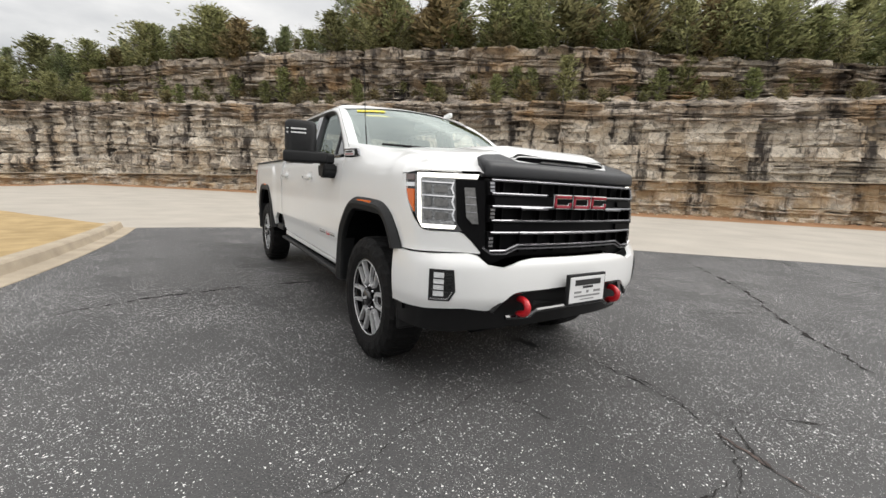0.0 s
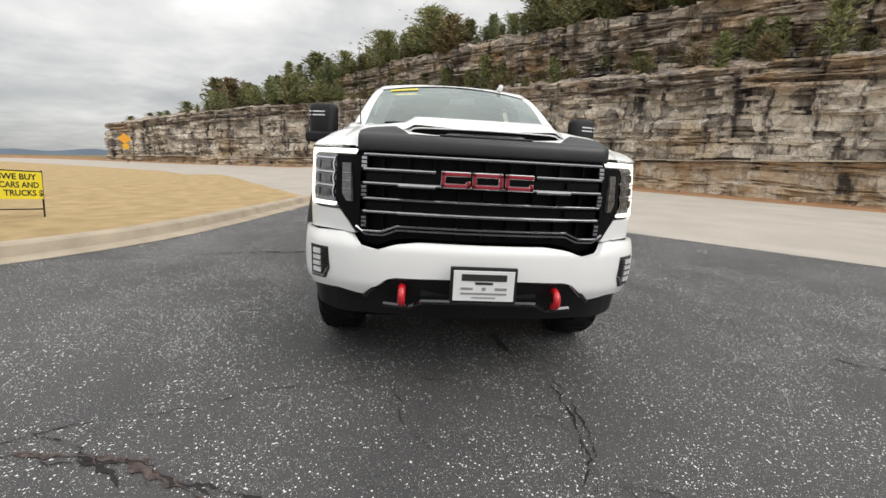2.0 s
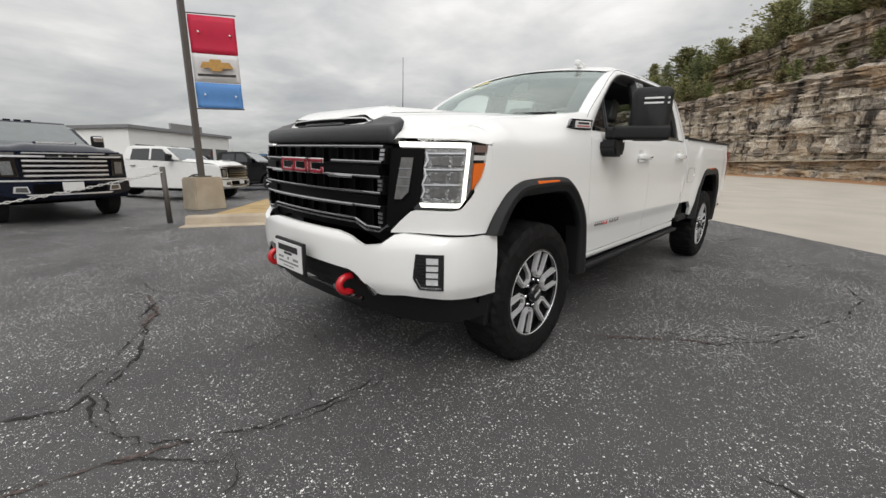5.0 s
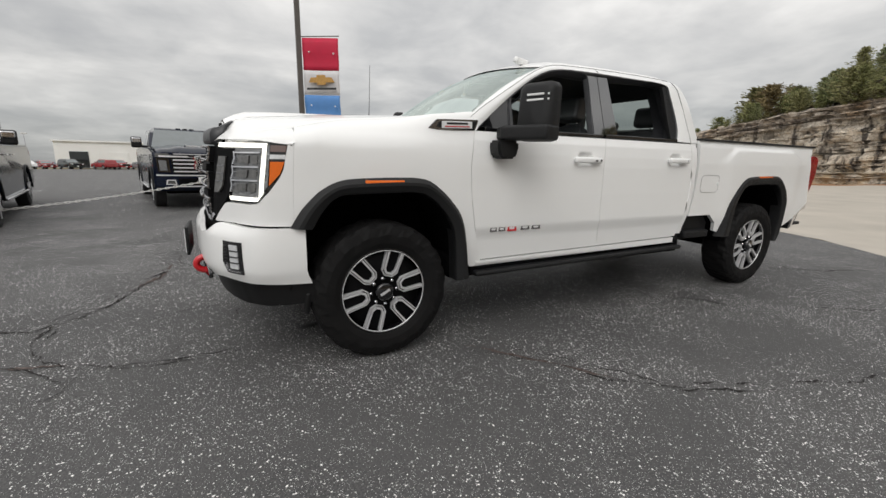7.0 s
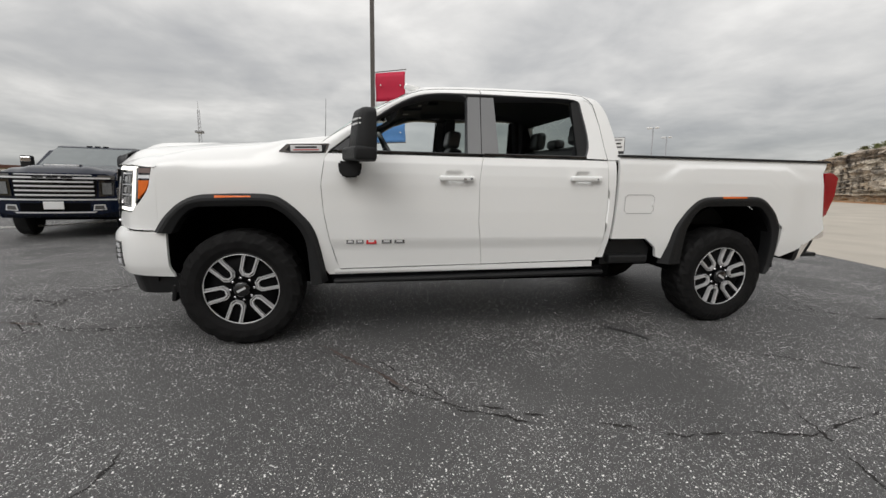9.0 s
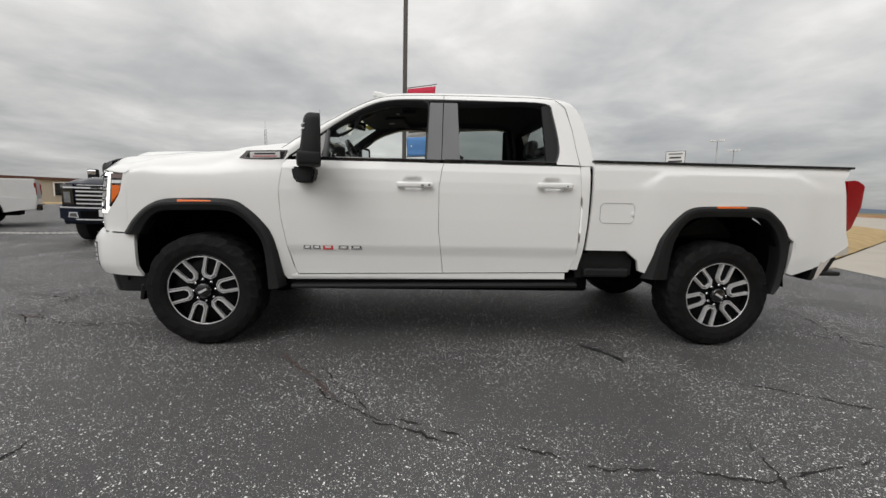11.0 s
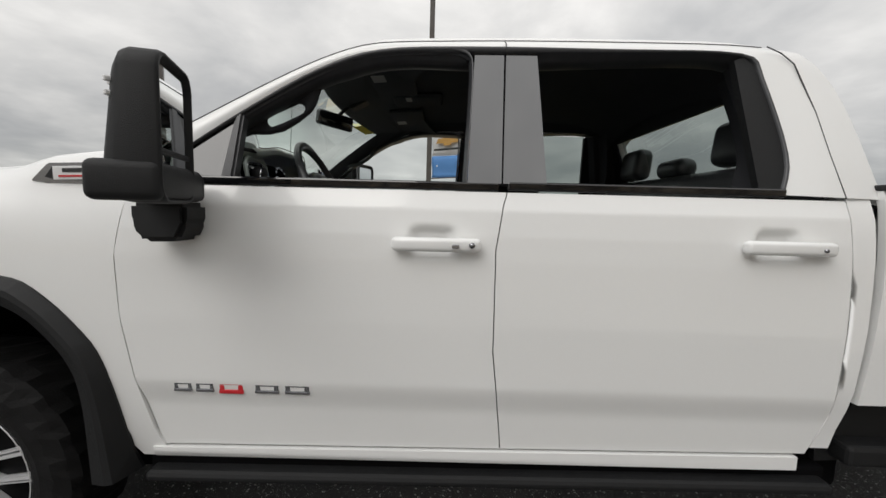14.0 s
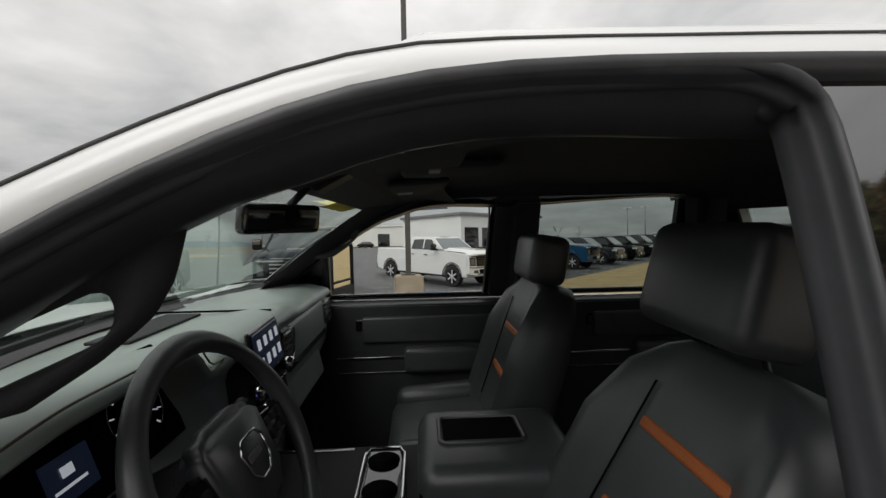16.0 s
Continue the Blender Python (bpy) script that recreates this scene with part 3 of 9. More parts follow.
def rock_face(name, s0, s1, step, bottom, top, back, material, label, rough, layer=0.42, bench=0.0):
    """A cut face in beds: every bed breaks into blocks that stand proud or lie back."""
    total = length(WALL_LINE)
    vs, fs = [], []
    cols = int((s1 - s0) / step)
    # beds of uneven thickness, each with an upper and a lower rim
    zs, beds, z, k = [], [], 0.0, 0
    while z < 10:
        h = layer * (0.28 + 1.9 * hash01(k, 5) ** 2.2)
        zs += [z + 0.02, z + h * 0.5, z + h - 0.03]
        beds += [k, k, k]
        z += h
        k += 1
    for i in range(cols + 1):
        s = s0 + (s1 - s0) * i / cols
        (x, y), (dx, dy) = along(WALL_LINE, min(total - 0.01, max(0, s)))
        nx, ny = -dy, dx
        if nx * 0.7 + ny * 0.7 < 0:
            nx, ny = -nx, -ny
        zb, zt = bottom(s, x, y), top(s)
        wave = 1.1 * noise.noise((s * 0.06, 0, 2)) + 0.5 * noise.noise((s * 0.21, 4, 2))
        for b, h in zip(beds, zs):
            f = h / 10
            zz = zb + (zt - zb) * f
            bl = 0.6 + 2.6 * hash01(b, 9) ** 1.5
            c = math.floor((s + 7 * hash01(b, 2) + 0.25 * noise.noise((s, zz, 3))) / bl)
            # tall joint-bound slabs that run through several beds
            g = math.floor(f * 5 + 0.8 * hash01(math.floor(s / 9), 3))
            slab = math.floor((s + 11 * hash01(g, 31)) / (1.6 + 3.4 * hash01(g, 17)))
            out = rough * 0.9 * (hash01(b, c) - 0.5) + rough * 1.3 * (hash01(g, slab, 7) - 0.5) + rough * 0.35 * (hash01(b, 77) - 0.5)
            out += 0.16 * noise.noise((s * 1.3, zz * 1.6, 1)) + 0.09 * noise.noise((s * 3.7, zz * 4.5, b))
            if bench and zz < bench:
                out -= 0.35
            lean = back + 0.09 * (zt - zb) * f + wave * 0.5 + out
            vs.append((x + nx * lean, y + ny * lean, zz + 0.12 * noise.noise((s * 0.22, 1.0, 8)) + 0.06 * noise.noise((s * 0.9, b * 3.1, 8))))
    m = len(zs)
    for i in range(cols):
        for j in range(m - 1):
            fs.append((i * m + j, (i + 1) * m + j, (i + 1) * m + j + 1, i * m + j + 1))
    return tagged(mesh_ob(name, vs, fs, material), label, "rock face", kind="structure")


TOTAL = length(WALL_LINE)
rock_face("rock_face_lower", 0, TOTAL - 0.02, 0.17, lambda s, x, y: land(x, y) - 0.3, lambda s: interp(s, LOWER_TOP) * 0.90 - 0.35, 0, M_ROCK, "tall cut limestone face in stained beds with dark streaks", 0.46, 0.46, 1.32)
rock_face("rock_face_crest", 0, TOTAL - 0.02, 0.25, lambda s, x, y: interp(s, LOWER_TOP) * 0.90 - 0.50, lambda s: interp(s, LOWER_TOP) + 0.15, 0.55, M_ROCK_DARK, "thin-bedded weathered stone along the top of the cut", 0.5, 1.3)
rock_face("rock_face_upper", 0, 131, 0.3, lambda s, x, y: interp(s, LOWER_TOP) + 1.0, lambda s: interp(s, UPPER_TOP), 5.0, M_ROCK_DARK, "upper dark weathered limestone ledges", 0.75, 0.6)


def hillside():
    """Rubble bench between the two faces, and the wooded hill behind them."""
    for name, offs, mat_, label in (("rubble_bench", [(0.3, 0), (1.2, 0.35), (2.6, 0.8), (4.2, 1.1), (5.6, 1.6)], M_ROCK_DARK, "rubble-strewn bench between the rock faces"),
                                    ("hill_top", [(5.3, None), (8, 0.5), (14, 1.2), (26, 2.5), (50, 4.5), (90, 5)], M_FIELD, "leaf-strewn wooded hill top")):
        vs, fs = [], []
        cols = 260
        for i in range(cols + 1):
            s = (TOTAL - 0.02) * i / cols
            (x, y), (dx, dy) = along(WALL_LINE, s)
            nx, ny = -dy, dx
            if nx * 0.7 + ny * 0.7 < 0:
                nx, ny = -nx, -ny
            lo, hi = interp(s, LOWER_TOP), interp(s, UPPER_TOP)
            for o, h in offs:
                zz = lo + h if name == "rubble_bench" else hi + (h or -0.2)
                jit = 0.35 * noise.noise((s * 0.6, o, 1)) + 0.25 * noise.noise((s * 2.2, o * 2, 5))
                o2 = o + (0.5 * noise.noise((s * 0.06, 0, 2)) + 0.6)
                vs.append((x + nx * o2, y + ny * o2, zz + jit * (0.4 if h == 0 else 1)))
        m = len(offs)
        for i in range(cols):
            for j in range(m - 1):
                fs.append((i * m + j, (i + 1) * m + j, (i + 1) * m + j + 1, i * m + j + 1))
        tagged(mesh_ob(name, vs, fs, mat_), label, "hillside", kind="structure")


hillside()


def fallen_rock():
    """Broken stone fallen along the foot of the face."""
    r = random.Random(12)
    vs, fs = [], []
    for _ in range(900):
        s = r.uniform(44, 140)
        (x, y), (dx, dy) = along(WALL_LINE, s)
        o = r.uniform(-1.5, 0.4) * r.random()
        px, py = x + 0.78 * o, y + 0.62 * o
        size = 0.05 + 0.32 * r.random() ** 4
        z = land(px, py) + 0.05
        k = len(vs)
        for i in range(8):
            vs.append((px + size * ((i & 1) - 0.5) * r.uniform(0.7, 1.7), py + size * ((i >> 1 & 1) - 0.5) * r.uniform(0.7, 1.7), z + size * ((i >> 2) - 0.3) * r.uniform(0.5, 0.9)))
        fs += [tuple(k + i for i in f) for f in ((0, 2, 3, 1), (4, 5, 7, 6), (0, 1, 5, 4), (2, 6, 7, 3), (0, 4, 6, 2), (1, 3, 7, 5))]
    tagged(mesh_ob("fallen_rock", vs, fs, M_ROCK), "broken pale limestone along the foot of the face", "rubble", kind="stuff")


fallen_rock()


def ledge():
    """The one pale bed that stands out as a ledge just above the road."""
    r = random.Random(8)
    vs, fs = [], []
    s = 40.0
    while s < TOTAL - 3:
        step = r.uniform(0.7, 2.6)
        a, b = [along(WALL_LINE, q)[0] for q in (s, s + step - 0.03)]
        out, z, h = r.uniform(0.42, 0.60), 1.32 + 0.03 * math.sin(s * 0.2) + r.uniform(-0.035, 0.035), r.uniform(0.03, 0.065)
        wave = 0.5 * (1.1 * noise.noise((s * 0.06, 0, 2)) + 0.5 * noise.noise((s * 0.21, 4, 2)))
        k = len(vs)
        for (x, y) in (a, b):
            for o, zz in ((-out + wave, z), (-out + wave, z + h), (0.3 + wave, z + h + 0.02), (0.3 + wave, z)):
                vs.append((x + 0.78 * o, y + 0.62 * o, zz))
        fs += [(k, k + 1, k + 5, k + 4), (k + 1, k + 2, k + 6, k + 5), (k, k + 4, k + 7, k + 3), (k, k + 3, k + 2, k + 1), (k + 4, k + 5, k + 6, k + 7)]
        s += step
    tagged(mesh_ob("rock_ledge", vs, fs, mat("pale_ledge_stone", (0.52, 0.45, 0.35), 0.9, var=0.3, scale=1.5, bump=0.8, bscale=20, spec=0.2)), "pale limestone ledge low on the rock face", "rock ledge", kind="structure")


ledge()

# ---- the white pickup ----
truck = tagged(empty("pickup_truck", LEAN), "white crew-cab pickup with black flares and red tow hooks", "pickup truck")
ZT = [(-1.75, 1.335), (-1.05, 1.335), (-0.76, 1.345), (-0.5, 1.39), (-0.2, 1.445), (0.08, 1.47), (0.22, 1.486), (0.36, 1.508), (0.5, 1.524), (0.62, 1.540)]
SECTION = [(0.40, 0.90), (0.50, 0.915), (0.56, 0.937), (0.70, 0.949), (0.80, 0.958), (1.0, 0.962), (1.2, 0.957), (1.28, 0.950), (1.36, 0.936), (1.43, 0.908)]
BED_SECTION = [(0.45, 0.905), (0.56, 0.930), (0.75, 0.955), (1.0, 0.966), (1.25, 0.964), (1.33, 0.955), (1.40, 0.945), (1.45, 0.925)]
NOSE = [(0.96, -0.30), (0.956, -0.47), (0.946, -0.58), (0.928, -0.675), (0.86, -0.742), (0.775, -0.806), (0.705, -0.858), (0.63, -0.908), (0.45, -0.945), (0.2, -0.968), (0.0, -0.975)]
NOSE_S = [(0, 0), (0.2, 0.2), (0.3, 0.282), (0.36, 0.339), (0.42, 0.381), (0.5, 0.434), (0.58, 0.502), (0.66, 0.586), (0.74, 0.678), (0.82, 0.769), (0.9, 0.851), (1.0, 0.952), (1.439, 1.391)]
BUMPER = [(0.982, -0.44), (0.982, -0.56), (0.970, -0.66), (0.930, -0.745), (0.868, -0.806), (0.79, -0.860), (0.70, -0.915), (0.55, -0.965), (0.35, -0.997), (0.15, -1.012), (0.0, -1.015)]


def rounded_along(line, s):
    """Point s metres along a bent line with soft corners, and the way it faces."""
    total = length(line)
    acc = [0, 0]
    for d in (-0.05, -0.025, 0, 0.025, 0.05):
        (x, y), _ = along(line, min(total - 1e-5, max(0, s + d)))
        acc[0] += x / 5
        acc[1] += y / 5
    (a, b), (c, e) = along(line, min(total - 1e-5, max(0, s - 0.03))), along(line, min(total - 1e-5, max(0, s + 0.03)))
    dx, dy = e[0] * 0.5 + b[0] * 0.5, e[1] * 0.5 + b[1] * 0.5
    n = math.hypot(dx, dy) or 1
    return acc[0], acc[1], -dy / n, dx / n


def skin(q, z, out=0.0):
    """The body's side and nose. q: metres along it, the fender's y behind -0.3, round the corner before."""
    wide = interp(z, SECTION)
    zt = interp(q, ZT)
    inset = 0.0
    if z > 1.28:
        k = min(1, (z - 1.28) / (zt - 1.28))
        inset = (0.20 - 0.125 * smooth01(0.10, 0.34, q)) * (1 - math.sqrt(max(0, 1 - k * k)))
    if q >= -0.30:
        return (max(wide, 0.928 if z > 1.28 else 0) - inset + out, q, z)
    x, y, nx, ny = rounded_along(NOSE, interp(-0.30 - q, NOSE_S))
    k = (wide if z < 1.28 else 0.95) / 0.962
    back = 0.22 * max(0, z - 1.0) ** 1.3 * min(1, (-0.3 - q) / 0.5)
    if nx * x + ny * (y + 0.0) < 0 and y < -0.5:
        nx, ny = -nx, -ny
    sx, sy = abs(nx), -abs(ny)
    return (x * (0.5 + 0.5 * k) - inset * sx + out * sx, y + back - inset * sy + out * sy, z)


def patch(name, uq, zlo, zhi, surf, material, parent, rows=10, label="", edge=0.03, left=None, right=None, sides=(1, -1), curl=False, extra=0.0, open_end=False):
    """A sheet-metal panel on a surface: columns at uq, between a lower and an upper line, with folded edges."""
    made = []
    for sgn in sides:
        vs, fs = [], []
        n = rows + 1
        for iu, u in enumerate(uq):
            lo, hi = zlo(u), zhi(u)
            for j in range(n):
                k = j / rows
                if curl:
                    k = 1 - (1 - k) ** 1.8
                z = lo + (hi - lo) * k
                q = u
                if left and iu == 0:
                    q = left(z)
                if right and iu == len(uq) - 1:
                    q = right(z)
                if right and 0 < iu < len(uq) - 1:
                    q = u + (right(z) - uq[-1]) * max(0, (u - uq[0]) / (uq[-1] - uq[0])) ** 2
                x, y, zz = surf(q, z)
                vs.append(Vector((sgn * (x + extra), y, zz)))
        c = len(uq)
        for i in range(c - 1):
            for j in range(rows):
                f = (i * n + j, i * n + j + 1, (i + 1) * n + j + 1, (i + 1) * n + j)
                fs.append(f if sgn < 0 else f[::-1])
        # folded rim all round
        rim = [i * n for i in range(c)] + [(c - 1) * n + j for j in range(1, n)] + [i * n + rows for i in range(c - 2, -1, -1)] + [j for j in range(rows - 1, 0, -1)]
        base = len(vs)
        for k in rim:
            vs.append(vs[k].copy())
        for k in rim:
            v = vs[k]
            toward = Vector((-sgn * 1.0, 0, 0)) if abs(v.y) < 0.6 or v.y > 0 else Vector((-sgn * 0.6, 0.8, 0))
            vs.append(v + toward * edge)
        m = len(rim)
        for k in range(m):
            if open_end and c - 1 <= k < c - 1 + rows:
                continue
            f = (base + k, base + (k + 1) % m, base + m + (k + 1) % m, base + m + k)
            fs.append(f if sgn < 0 else f[::-1])
        ob = mesh_ob(name, vs, fs, material, parent, smooth=False, label=label)
        me = ob.data
        for p in me.polygons:
            p.use_smooth = p.index < (c - 1) * rows
        made.append(ob)
    return made


def span(a, b, n):
    return [a + (b - a) * k / n for k in range(n + 1)]


def at(line):
    return lambda u: interp(u, line)


SEAM_A = [(0.50, 0.725), (0.52, 0.72), (0.57, 0.69), (0.79, 0.63), (1.0, 0.592), (1.2, 0.580), (1.39, 0.610), (1.50, 0.69)]
ARCH_F = [(-1.08, 0.868), (-1.0, 0.872), (-0.50, 0.862), (-0.47, 0.90), (-0.37, 1.03), (-0.28, 1.08), (0.04, 1.10), (0.28, 1.085), (0.40, 0.99), (0.53, 0.80), (0.60, 0.52), (0.73, 0.52)]
LAMP_LOW = [(-1.075, 0.880), (-1.035, 0.930), (-0.985, 0.984), (-0.80, 0.982), (-0.72, 0.99), (-0.65, 1.045), (-0.58, 1.14), (-0.556, 1.20), (-0.550, 1.298)]
patch("fender_cheek", span(-1.074, -0.508, 28), at(ARCH_F), lambda u: interp(u, LAMP_LOW) - 0.004, skin, M_WHITE, truck, 6)
patch("fender", [-0.507, -0.49, -0.48, -0.46, -0.42, -0.37, -0.33, -0.28, -0.2, -0.1, 0.04, 0.15, 0.28, 0.34, 0.40, 0.45, 0.49, 0.53, 0.56, 0.58, 0.605, 0.65, 0.70], at(ARCH_F), lambda u: interp(u, ZT), skin, M_WHITE, truck, 18, right=lambda z: interp(z, SEAM_A) - 0.002, curl=True)

# doors
SEAM_B = [(0.5, 1.81), (0.63, 1.80), (0.92, 1.765), (1.24, 1.763), (1.38, 1.785), (1.41, 1.795)]
SEAM_C = [(0.5, 2.78), (0.60, 2.80), (0.72, 2.845), (1.05, 2.855), (1.41, 2.845)]


def side(q, z):
    # hollowed behind each handle
    dip = 0.028 * sum(math.exp(-((q - y + 0.012) / (0.066 - 0.25 * max(0, z - 1.285))) ** 6 - ((z - (1.261 if y < 2 else 1.277)) / 0.042) ** 6) for y in (1.580, 2.64))
    return (interp(z, SECTION) - 0.012 * smooth01(0.80, 0.70, z) - dip, q, z)


patch("front_door", span(0.66, 1.45, 8) + span(1.47, 1.67, 30) + [1.72, 1.77], lambda u: 0.565 + 0.0155 * (u - 0.69), lambda u: 1.418, side, M_WHITE, truck, 100, left=lambda z: interp(z, SEAM_A) + 0.002, right=lambda z: interp(z, SEAM_B) - 0.0018)
patch("rear_door", span(1.78, 2.50, 8) + span(2.53, 2.74, 30) + [2.78, 2.83], lambda u: 0.565 + 0.0155 * (u - 0.69), lambda u: 1.418, side, M_WHITE, truck, 100, left=lambda z: interp(z, SEAM_B) + 0.0018, right=lambda z: interp(z, SEAM_C) - 0.0018)
patch("cab_corner", span(2.83, 2.915, 4), lambda u: 0.62 if u > 2.8 else 0.6, lambda u: 1.43, side, M_WHITE, truck, 12, left=lambda z: interp(z, SEAM_C) + 0.0018, right=lambda z: interp(z, [(0.6, 2.865), (0.78, 2.898), (1.0, 2.915), (1.43, 2.922)]))
patch("rocker", span(0.66, 2.77, 20), lambda u: 0.520 + 0.0115 * (u - 0.69), lambda u: 0.556 + 0.0155 * (u - 0.69), lambda q, z: (0.922 + 0.014 * smooth01(0.51, 0.545, z), q, z), M_WHITE, truck, 5, label="white painted sill below the doors")

# bed side
ARCH_R = [(2.93, 0.78), (3.24, 0.78), (3.34, 0.70), (3.36, 0.62), (3.42, 0.60), (3.50, 0.74), (3.66, 1.075), (3.77, 1.13), (4.30, 1.125), (4.42, 1.065), (4.57, 0.87), (4.60, 0.62), (4.66, 0.60), (4.85, 0.66), (5.06, 0.86)]
TAIL_EDGE = [(0.6, 5.0), (0.86, 5.07), (0.95, 5.03), (1.0, 5.02), (1.36, 4.96), (1.45, 5.02)]


def bedside(q, z):
    x = interp(z, BED_SECTION)
    # the stamped swell above the arch
    w = smooth01(3.22, 3.48, q) * smooth01(4.86, 4.62, q)
    top = interp(q, [(3.22, 1.27), (3.36, 1.30), (3.50, 1.395), (4.55, 1.400), (4.70, 1.33), (4.86, 1.27)])
    x += 0.020 * w * smooth01(top + 0.016, top - 0.022, z)
    return (x, q, z)


patch("bed_side", [2.945, 3.05, 3.15, 3.24, 3.27, 3.30, 3.34, 3.36, 3.39, 3.42, 3.44, 3.46, 3.48, 3.5, 3.55, 3.6, 3.66, 3.72, 3.77, 3.86, 3.95, 4.04, 4.15, 4.3, 4.36, 4.42, 4.5, 4.54, 4.57, 4.585, 4.60, 4.63, 4.66, 4.70, 4.75, 4.80, 4.85, 4.95, 5.04], at(ARCH_R), lambda u: 1.452, bedside, M_WHITE, truck, 44, left=lambda z: interp(z, [(0.7, 2.912), (0.9, 2.930), (1.1, 2.940), (1.45, 2.945)]), right=lambda z: interp(z, TAIL_EDGE))
box("bed_rail_cap", (0.09, 2.10, 0.018), (0.90, 3.99, 1.462), M_PLASTIC, truck, 0.006, label="black cap on the bed rail")
box("bed_rail_cap", (0.09, 2.10, 0.018), (-0.90, 3.99, 1.462), M_PLASTIC, truck, 0.006, label="black cap on the bed rail")
for s in (1, -1):
    box("bed_wall", (0.03, 2.08, 0.30), (s * 0.865, 3.99, 1.30), M_PLASTIC, truck)
    box("wheelhouse", (0.40, 1.24, 0.03), (s * 0.66, 4.02, 1.135), M_PLASTIC, truck)
    box("wheelhouse_side", (0.03, 1.24, 0.28), (s * 0.47, 4.02, 1.00), M_PLASTIC, truck)
    box("bed_corner_floor", (0.42, 0.42, 0.04), (s * 0.66, 3.18, 0.86), M_PLASTIC, truck)
    box("bed_corner_floor", (0.42, 0.38, 0.04), (s * 0.66, 4.86, 0.86), M_PLASTIC, truck)
    # dark block added in the cab gap, in place of its shade
    box("bed_gap_filler", (0.10, 0.05, 0.66), (s * 0.86, 2.93, 1.08), M_WELL, truck)
box("bed_floor", (0.92, 2.10, 0.04), (0, 3.99, 0.86), M_PLASTIC, truck)
box("bed_front_panel", (1.80, 0.04, 0.60), (0, 2.97, 1.15), M_WHITE, truck)
box("tailgate", (1.62, 0.07, 0.58), (0, 5.06, 1.16), M_WHITE, truck, 0.02)
for sgn in (1, -1):
    bm = bmesh.new()
    add_prism(bm, [(4.965, 1.36), (5.06, 1.37), (5.135, 1.33), (5.12, 1.16), (5.075, 0.98), (5.03, 0.96), (4.985, 1.1)], 0.10, Matrix(((0, 0, sgn, sgn * 0.862), (1, 0, 0, 0), (0, 1, 0, 0), (0, 0, 0, 1))))
    bmesh.ops.bevel(bm, geom=bm.edges[:], offset=0.012, segments=2, affect="EDGES")
    part("tail_lamp", bm, M_TAIL, truck, "dark red tail lamp")
    # chrome rear bumper corner: a bent blade with a dark step tucked in its elbow
    side_of = Matrix(((0, 0, sgn, sgn * 0.74), (1, 0, 0, 0), (0, 1, 0, 0), (0, 0, 0, 1)))
    bm = bmesh.new()
    add_prism(bm, [(4.815, 0.565), (4.865, 0.570), (4.905, 0.66), (4.945, 0.755), (5.10, 0.775), (5.10, 0.835), (4.95, 0.850), (4.915, 0.825), (4.86, 0.70)], 0.21, side_of)
    bmesh.ops.bevel(bm, geom=bm.edges[:], offset=0.010, segments=2, affect="EDGES")
    part("rear_bumper_corner", bm, M_CHROME, truck, "bright chrome bumper corner")
    bm = bmesh.new()
    add_prism(bm, [(4.785, 0.560), (4.822, 0.560), (4.866, 0.700), (4.920, 0.832), (4.95, 0.857), (5.03, 0.862), (4.925, 0.870), (4.878, 0.815), (4.83, 0.70)], 0.205, side_of)
    part("bumper_edge_trim", bm, M_VALANCE, truck, "black edge of the bumper corner")
    box("rear_bumper_step", (0.20, 0.17, 0.035), (sgn * 0.84, 4.985, 0.612), M_PLASTIC, truck, 0.012)
    bm = bmesh.new()
    add_prism(bm, [(4.90, 0.60), (4.94, 0.60), (5.0, 0.72), (5.02, 0.77), (4.95, 0.765)], 0.19, side_of)
    part("bumper_step_web", bm, M_PLASTIC, truck)
box("rear_bumper", (1.5, 0.14, 0.18), (0, 5.12, 0.72), M_CHROME, truck, 0.03)
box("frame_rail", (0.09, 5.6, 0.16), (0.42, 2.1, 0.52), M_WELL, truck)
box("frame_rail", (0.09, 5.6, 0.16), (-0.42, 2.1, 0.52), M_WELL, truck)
# rough low masses added under the truck to deepen the shade on the ground
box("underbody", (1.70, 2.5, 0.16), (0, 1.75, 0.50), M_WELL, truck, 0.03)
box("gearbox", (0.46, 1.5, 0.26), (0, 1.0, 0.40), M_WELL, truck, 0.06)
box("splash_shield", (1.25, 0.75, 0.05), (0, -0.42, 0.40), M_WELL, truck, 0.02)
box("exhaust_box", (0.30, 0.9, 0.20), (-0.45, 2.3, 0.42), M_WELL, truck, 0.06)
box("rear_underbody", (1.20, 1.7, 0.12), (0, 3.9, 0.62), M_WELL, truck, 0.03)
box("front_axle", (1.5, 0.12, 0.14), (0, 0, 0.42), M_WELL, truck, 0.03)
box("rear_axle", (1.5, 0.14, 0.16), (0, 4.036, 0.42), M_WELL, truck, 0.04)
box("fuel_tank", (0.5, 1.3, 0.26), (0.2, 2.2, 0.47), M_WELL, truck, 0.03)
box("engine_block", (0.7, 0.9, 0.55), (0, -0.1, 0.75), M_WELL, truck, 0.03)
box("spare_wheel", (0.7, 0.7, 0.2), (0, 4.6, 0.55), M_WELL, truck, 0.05)
